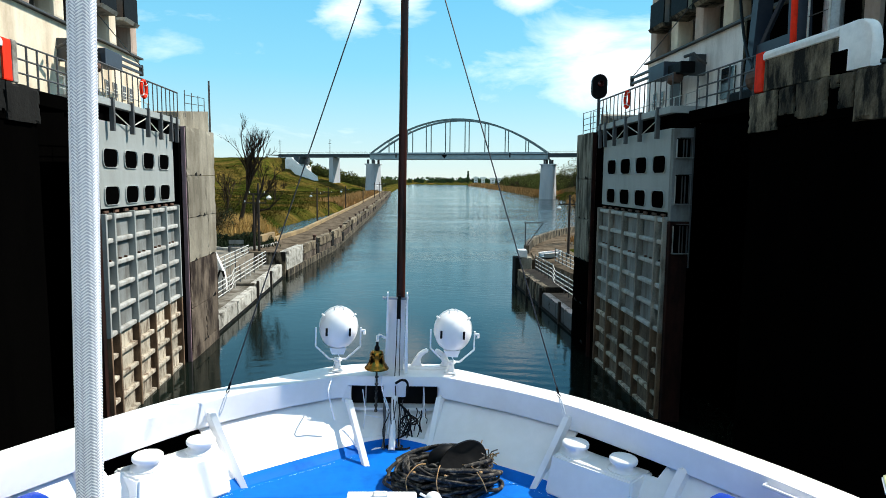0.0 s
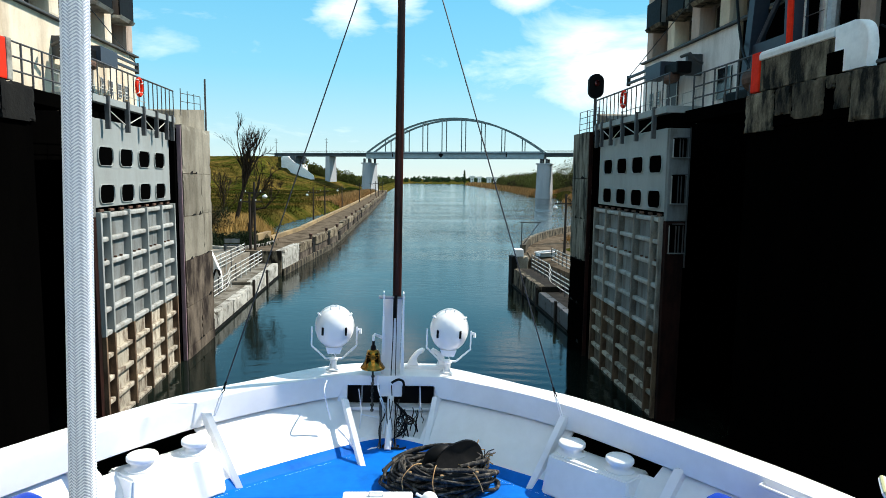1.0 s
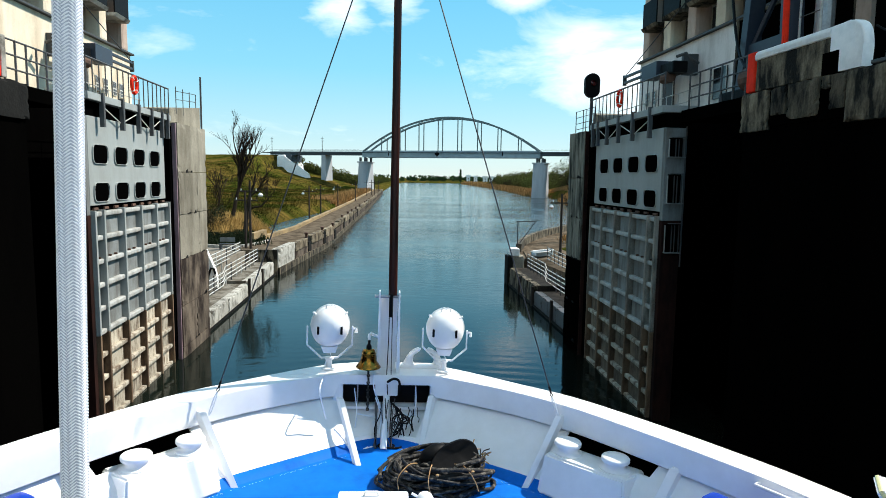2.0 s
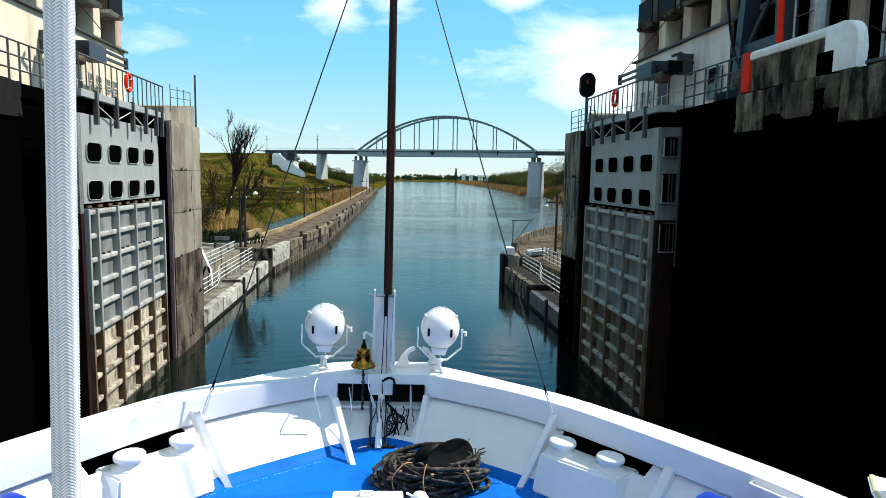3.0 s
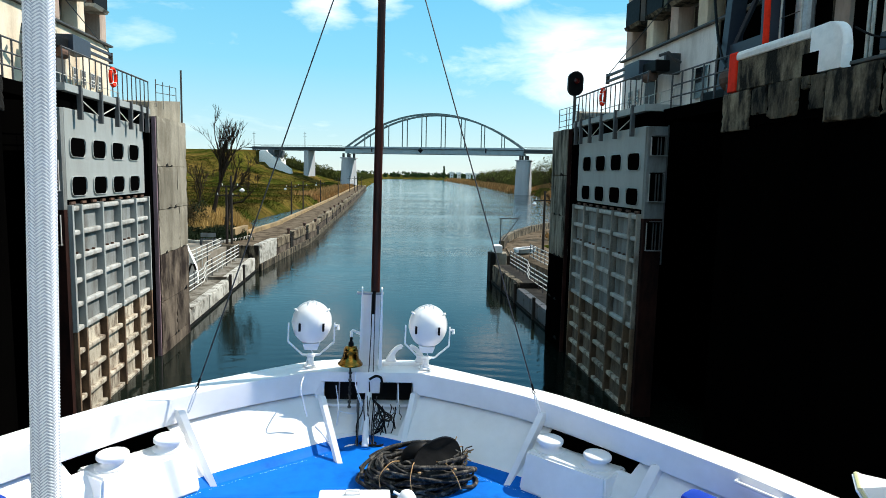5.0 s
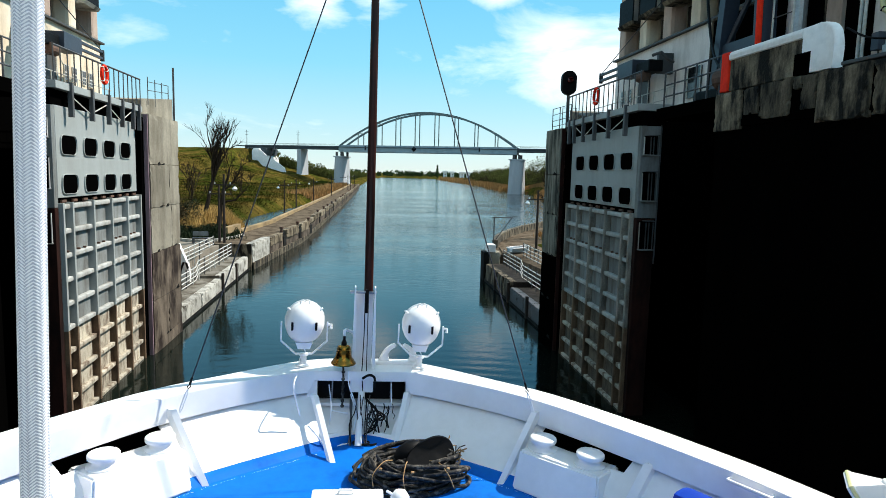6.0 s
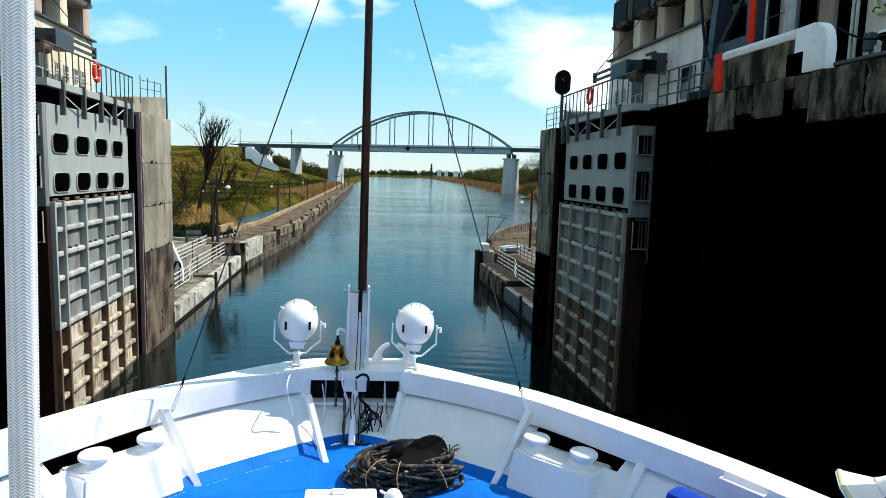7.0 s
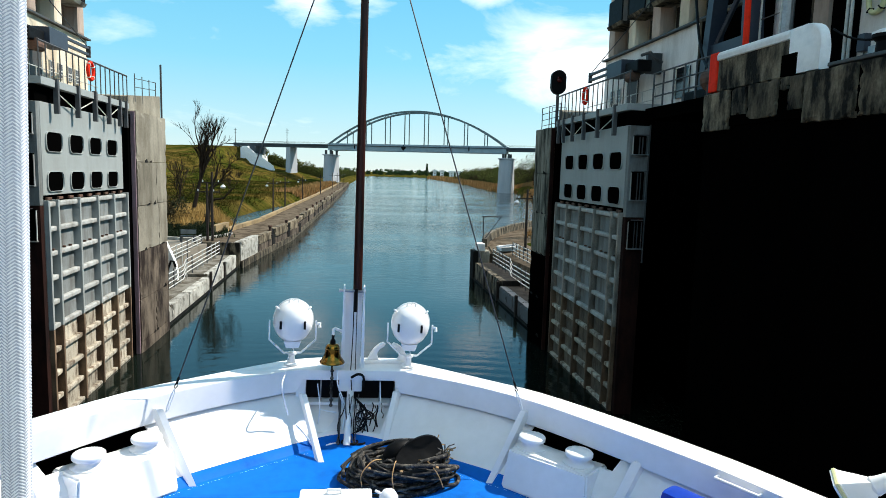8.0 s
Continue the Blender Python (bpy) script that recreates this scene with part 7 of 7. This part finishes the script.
def coil():
    """A heap of heavy dark hawser in uneven turns, tied with twine."""
    c = on_ship("rope_coil", "dark worn hawser coiled on the deck, tied with hemp twine", "rope coil", 0.49, 5.74, DECK_Z)
    rng = random.Random(8)
    layers = 6
    for k in range(layers):
        for j in range(6):
            rx, ry = 0.52 - 0.052 * j - 0.026 * k, 0.37 - 0.05 * j - 0.018 * k
            ph = rng.uniform(0, 6)
            a1, a2 = rng.uniform(0.02, 0.08), rng.uniform(0.01, 0.05)
            pts = []
            for t in np.linspace(0, 2 * math.pi, 44, endpoint=False):
                f = 1 + a1 * math.sin(2 * t + ph) + a2 * math.sin(5 * t + 2 * ph)
                pts.append((rx * f * math.cos(t), ry * f * math.sin(t) * 0.95, 0.03 + k * 0.031 + 0.024 * math.sin(3 * t + ph * 3) + 0.012 * math.sin(7 * t + ph)))
            part("turn", tube(bmesh.new(), pts, rng.choice((0.012, 0.0145, 0.018)), 7, closed=True), ROPE_DARK, c, smooth=60)
    for j in range(14):
        a0 = rng.uniform(0, 6.28)
        pts = [(0.5 * math.cos(a0 + t * 2.2) * (0.7 + 0.4 * t), 0.33 * math.sin(a0 + t * 2.2) * (0.7 + 0.4 * t), 0.25 + 0.04 * math.sin(t * 4 + j) - 0.12 * t * t) for t in np.linspace(0, 1, 14)]
        part("loose_turn", tube(bmesh.new(), pts, 0.012 + 0.0007 * j, 7), ROPE_DARK, c, smooth=60)
    for a in (-2.3, -1.75, -0.95):
        ca, sa = math.cos(a), math.sin(a)
        pts = [((0.26 + 0.02 * math.sin(k)) * ca * 1.05, 0.14 * sa, 0.25) if k == 0 else (0.40 * ca, 0.26 * sa, 0.275) if k == 1 else (0.54 * ca, 0.375 * sa, 0.20) if k == 2 else (0.575 * ca + 0.03, 0.40 * sa, 0.09) for k in range(4)]
        part("twine", tube(bmesh.new(), fine(pts, 5), 0.005, 5), ROPE_TAN, c, "hemp twine lashing")
    for k in range(16):
        a = rng.uniform(-0.5, 0.9)
        p = Vector((0.42 * math.cos(a), 0.28 * math.sin(a), 0.22))
        q = p + Vector((rng.uniform(-0.1, 0.12), rng.uniform(-0.1, 0.1), rng.uniform(0.0, 0.13)))
        part("strand", tube(bmesh.new(), [p, (p + q) / 2 + Vector((0, 0, 0.03)), q], 0.006, 5), ROPE_TAN if k % 3 else ROPE_DARK, c)
    for a in (-2.2, -1.6, -0.9):
        bm = lathe(bmesh.new(), [(0, -0.016), (0.014, -0.008), (0.016, 0.006), (0, 0.016)], 8, Matrix.Translation((0.5 * math.cos(a), 0.335 * math.sin(a), 0.245)))
        part("knot", bm, ROPE_TAN, c)
    # folded black rubber mat on top: a raised tongue and a lower flap
    m = on_ship("rubber_mat", "folded black rubber mat lying on the rope coil", "rubber mat", z=-0.075)
    up = [(0.42, -0.43), (0.47, -0.34), (0.55, -0.28), (0.65, -0.24), (0.75, -0.222), (0.84, -0.245), (0.885, -0.31), (0.85, -0.375), (0.72, -0.385), (0.58, -0.43)]
    lo = [(0.42, -0.44), (0.58, -0.425), (0.72, -0.39), (0.85, -0.385), (0.84, -0.46), (0.75, -0.52), (0.64, -0.545), (0.54, -0.50)]
    for name, line, slope in (("upper_flap", up, 0.9), ("lower_flap", lo, 0.7)):
        line = [tuple(q) for q in fine(line + line[:1], 3)[:-1]]
        bm = bmesh.new()
        cx, cz = sum(x for x, z in line) / len(line), sum(z for x, z in line) / len(line)
        rings = []
        for off in (0.0, 0.032):
            edge = [bm.verts.new((x, 5.62 + (z + 0.43) * slope + off, z)) for x, z in line]
            mid = bm.verts.new((cx, 5.62 + (cz + 0.43) * slope + off + (0.05 if name == "upper_flap" else -0.03), cz + 0.01))
            for k in range(len(edge)):
                bm.faces.new((edge[k], edge[(k + 1) % len(edge)], mid))
            rings.append(edge)
        for k in range(len(line)):
            q = (k + 1) % len(line)
            bm.faces.new((rings[0][k], rings[0][q], rings[1][q], rings[1][k]))
        part(name, bm, BLACK, m, smooth=50)
    bm = lathe(bmesh.new(), [(0.16, -0.05), (0.15, 0.0), (0.12, 0.05), (0.07, 0.08), (0, 0.09)], 20, Matrix.Translation((0.47, 5.83, -0.36)) @ pose(0, 0, 0, 0, -18, 20) @ Matrix.Diagonal((1.0, 0.6, 0.8, 1)))
    part("crumpled_end", bm, BLACK, m, smooth=60)


coil()


def wires():
    w = on_ship("cable_tangle", "tangle of dark cables and cords hanging below the stem opening", "cables", y=-0.16)
    rng = random.Random(14)
    for k in range(13):
        x = 0.10 + rng.uniform(-0.05, 0.20) * (k % 2) + 0.02 * k * 0.3
        z1 = rng.uniform(-0.69, -0.45)
        pts = [(x, 6.84, -0.30 - rng.uniform(0, 0.12))]
        for i in range(5):
            pts.append((x + rng.uniform(-0.03, 0.03), 6.82 + rng.uniform(-0.04, 0.05), pts[0][2] + (z1 - pts[0][2]) * (i + 1) / 5))
        part("cable", tube(bmesh.new(), fine3(pts), rng.uniform(0.004, 0.009), 6), BLACK if k % 3 else WIRE, w)
    for cx, cz, r in ((0.22, -0.40, 0.05), (0.10, -0.685, 0.10), (0.03, -0.685, 0.085)):
        pts = [(cx + r * math.cos(t), 6.72 + r * 0.6 * math.sin(t), cz + (r * 0.5 * math.sin(t) if cz > -0.65 else 0.0)) for t in np.linspace(0, 2 * math.pi, 18, endpoint=False)]
        part("loop", tube(bmesh.new(), pts, 0.010, 6, closed=True), BLACK, w)
    for k in range(6):
        x1, z1 = rng.uniform(0.14, 0.26), rng.uniform(-0.60, -0.36)
        pts = [(0.06, 6.82, -0.24), (0.12 + 0.02 * k, 6.79, -0.30 - 0.02 * k), (x1, 6.78, z1), (x1 - 0.08, 6.80, z1 - 0.06), (0.09, 6.82, -0.68)]
        part("cable", tube(bmesh.new(), fine3(pts), rng.uniform(0.004, 0.008), 6), BLACK, w)
    for x0, z0, x1, z1 in ((-0.33, -0.12, -0.32, -0.62), (0.33, -0.10, 0.28, -0.52), (-0.10, -0.22, -0.02, -0.62), (0.16, -0.40, 0.34, -0.40), (-0.30, -0.40, -0.12, -0.42)):
        pts = [(x0, 6.90, z0), ((x0 + x1) / 2 + 0.03, 6.86, (z0 + z1) / 2), (x1, 6.87, z1)]
        part("cord", tube(bmesh.new(), fine3(pts), 0.006, 5), ROPE_WHITE, w, "thin white cord")
    part("cord", tube(bmesh.new(), fine3([(-0.66, 6.88, 0.0), (-0.67, 6.62, -0.04), (-0.64, 6.62, -0.2), (-0.60, 6.63, -0.36)]), 0.008, 5), ROPE_WHITE, w, "thin white cord")
    part("cord", tube(bmesh.new(), fine3([(-0.52, 6.66, -0.48), (-0.42, 6.6, -0.56), (-0.34, 6.6, -0.68), (-0.27, 6.66, -0.72)]), 0.008, 5), ROPE_WHITE, w, "thin white cord")
    part("cord", tube(bmesh.new(), fine3([(-0.13, 6.945, 0.02), (-0.12, 6.94, -0.14), (-0.06, 6.90, -0.28), (-0.03, 6.86, -0.40), (-0.05, 6.74, -0.56)]), 0.007, 5), ROPE_WHITE, w, "thin white cord")
    for k in range(7):
        x = -0.10 + 0.035 * k
        pts = [(x, 6.93, -0.24 - 0.02 * (k % 3)), (x + rng.uniform(-0.03, 0.03), 6.86, -0.38), (x + rng.uniform(-0.04, 0.04), 6.78, -0.52), (x + rng.uniform(-0.05, 0.05), 6.68, -0.685)]
        part("cable", tube(bmesh.new(), fine3(pts), 0.005 + 0.001 * (k % 3), 5), BLACK if k % 2 else RAIL_GREY, w)
    part("hook", tube(bmesh.new(), fine3([(0.02, 6.93, -0.06), (0.09, 6.93, -0.02), (0.15, 6.93, -0.05), (0.155, 6.93, -0.16)]), 0.014, 6), BLACK, w)


def fine3(pts):
    out = []
    for i in range(len(pts) - 1):
        p0, p1, p2, p3 = (Vector(pts[max(0, i - 1)]), Vector(pts[i]), Vector(pts[i + 1]), Vector(pts[min(len(pts) - 1, i + 2)]))
        for k in range(4):
            t = k / 4
            out.append(0.5 * ((2 * p1) + (p2 - p0) * t + (2 * p0 - 5 * p1 + 4 * p2 - p3) * t * t + (3 * p1 - p0 - 3 * p2 + p3) * t ** 3))
    out.append(Vector(pts[-1]))
    return out


wires()


def rope_post():
    """A stanchion wound in white braided cord: herringbone of small strands."""
    p = on_ship("wrapped_post", "upright post sleeved in thick white braided cord", "post")
    x0, y0, R = -1.084, 2.2, 0.0418
    # its colour paints the shade in the gaps of the braid
    part("core", rod((x0, y0, 0.56), (x0, y0, 4.6), R - 0.001, 20), ROPE_CORE, p, smooth=60)
    n, h = 12, 0.0108
    rows = int(3.4 / h)
    verts, faces = [], []
    for i in range(rows):
        for k in range(n):
            s = 1 if k % 2 else -1
            a0 = 2 * math.pi * (k + 0.0) / n
            a1 = 2 * math.pi * (k + 1.02) / n
            z0 = 0.70 + i * h + (h * 0.5 if k % 4 > 1 else 0)
            lift = s * h * 1.5
            am = (a0 + a1) / 2
            b = len(verts)
            for a, dz in ((a0, 0.0), (a1, lift)):
                for rr, zz in ((R - 0.003, 0.02 * h), (R + 0.0002, 0.36 * h), (R - 0.003, 0.74 * h)):
                    verts.append((x0 + rr * math.cos(a), y0 + rr * math.sin(a), z0 + dz + zz))
            for rr, zz in ((R - 0.0022, -0.04 * h), (R + 0.0028, 0.40 * h), (R - 0.0022, 0.86 * h)):
                verts.append((x0 + rr * math.cos(am), y0 + rr * math.sin(am), z0 + lift / 2 + zz))
            faces += [(b, b + 1, b + 7, b + 6), (b + 1, b + 2, b + 8, b + 7), (b + 6, b + 7, b + 4, b + 3), (b + 7, b + 8, b + 5, b + 4)]
    ob = new("braid", arr_mesh("braid", verts, faces, ROPE_WHITE))
    ob.data.shade_smooth()
    ob.parent = p
    tagged(ob, "white herringbone braid", kind="stuff")


rope_post()


def locker():
    l = on_ship("deck_locker", "white rounded deck locker with a handle on its lid", "locker")
    part("body", box(bmesh.new(), -0.31, 0.15, 4.25, 4.57, DECK_Z, -0.225, 0.02), SHIP_WHITE, l)
    lid = part("lid", box(bmesh.new(), -0.34, 0.18, 4.22, 4.60, -0.224, -0.185, 0.018), SHIP_WHITE, l, smooth=40)
    part("handle", tube(bmesh.new(), [(-0.15, 4.52, -0.19), (-0.14, 4.52, -0.155), (-0.05, 4.52, -0.155), (-0.04, 4.52, -0.19)], 0.010, 6), SHIP_WHITE, lid)
    v = on_ship("vent_knob", "white ball-headed control lever stand", "control stand")
    part("stem", rod((0.30, 4.5, DECK_Z), (0.30, 4.5, -0.25), 0.03, 10), SHIP_WHITE, v)
    part("ball", lathe(bmesh.new(), [(0.0, -0.075), (0.045, -0.06), (0.07, -0.02), (0.07, 0.02), (0.045, 0.06), (0, 0.075)], 18, Matrix.Translation((0.30, 4.5, -0.22))), SHIP_WHITE, v, smooth=60)
    part("lever", rod((0.26, 4.5, -0.19), (0.20, 4.5, -0.155), 0.010, 6), SHIP_WHITE, v)
    for m in (-1, 1):
        d = on_ship("blue_cover", "rounded blue-painted locker standing against the bulwark", "cover", group="blue covers")
        bm = box(bmesh.new(), -0.28, 0.28, -0.11, 0.11, DECK_Z, -0.11, 0.06)
        bm.transform(pose(m * 2.57, 4.20, 0, 0, 0, -m * 57))
        part("shell", bm, COVER_BLUE, d, smooth=50)


locker()


def floodlight():
    f = on_ship("floodlight", "white pyramid-shaped floodlight with a yellow glare fringe painted on its rim", "floodlight")
    M = Matrix.Translation((2.73, 2.95, 0.635)) @ Vector((-0.66, 0.45, -0.55)).to_track_quat("Z", "Y").to_matrix().to_4x4() @ Matrix.Rotation(radians(45), 4, "Z") @ Matrix.Scale(0.85, 4)
    part("neck", lathe(bmesh.new(), [(0.05, -0.19), (0.055, -0.05), (0.062, -0.02), (0.05, 0.0)], 16, M), SHIP_WHITE, f, smooth=40)
    part("cone", lathe(bmesh.new(), [(0.06, -0.02), (0.075, 0.0), (0.165, 0.13), (0.175, 0.135), (0.175, 0.175), (0.16, 0.18)], 4, M), SHIP_WHITE, f, "white pyramid-shaped housing")
    # yellow rim paints the colour fringe of overexposed white
    part("rim", lathe(bmesh.new(), [(0.178, 0.14), (0.184, 0.145), (0.184, 0.160), (0.178, 0.165)], 4, M), LAMP_YELLOW, f)
    part("glass", lathe(bmesh.new(), [(0.15, 0.182), (0.08, 0.186), (0, 0.187)], 4, M), DARK_GLASS, f)
    part("bracket", tube(bmesh.new(), [(2.76, 2.88, 0.76), (2.84, 2.85, 0.66), (2.95, 2.7, 0.58), (3.0, 2.5, 0.54)], 0.018, 8), SHIP_WHITE, f)


floodlight()
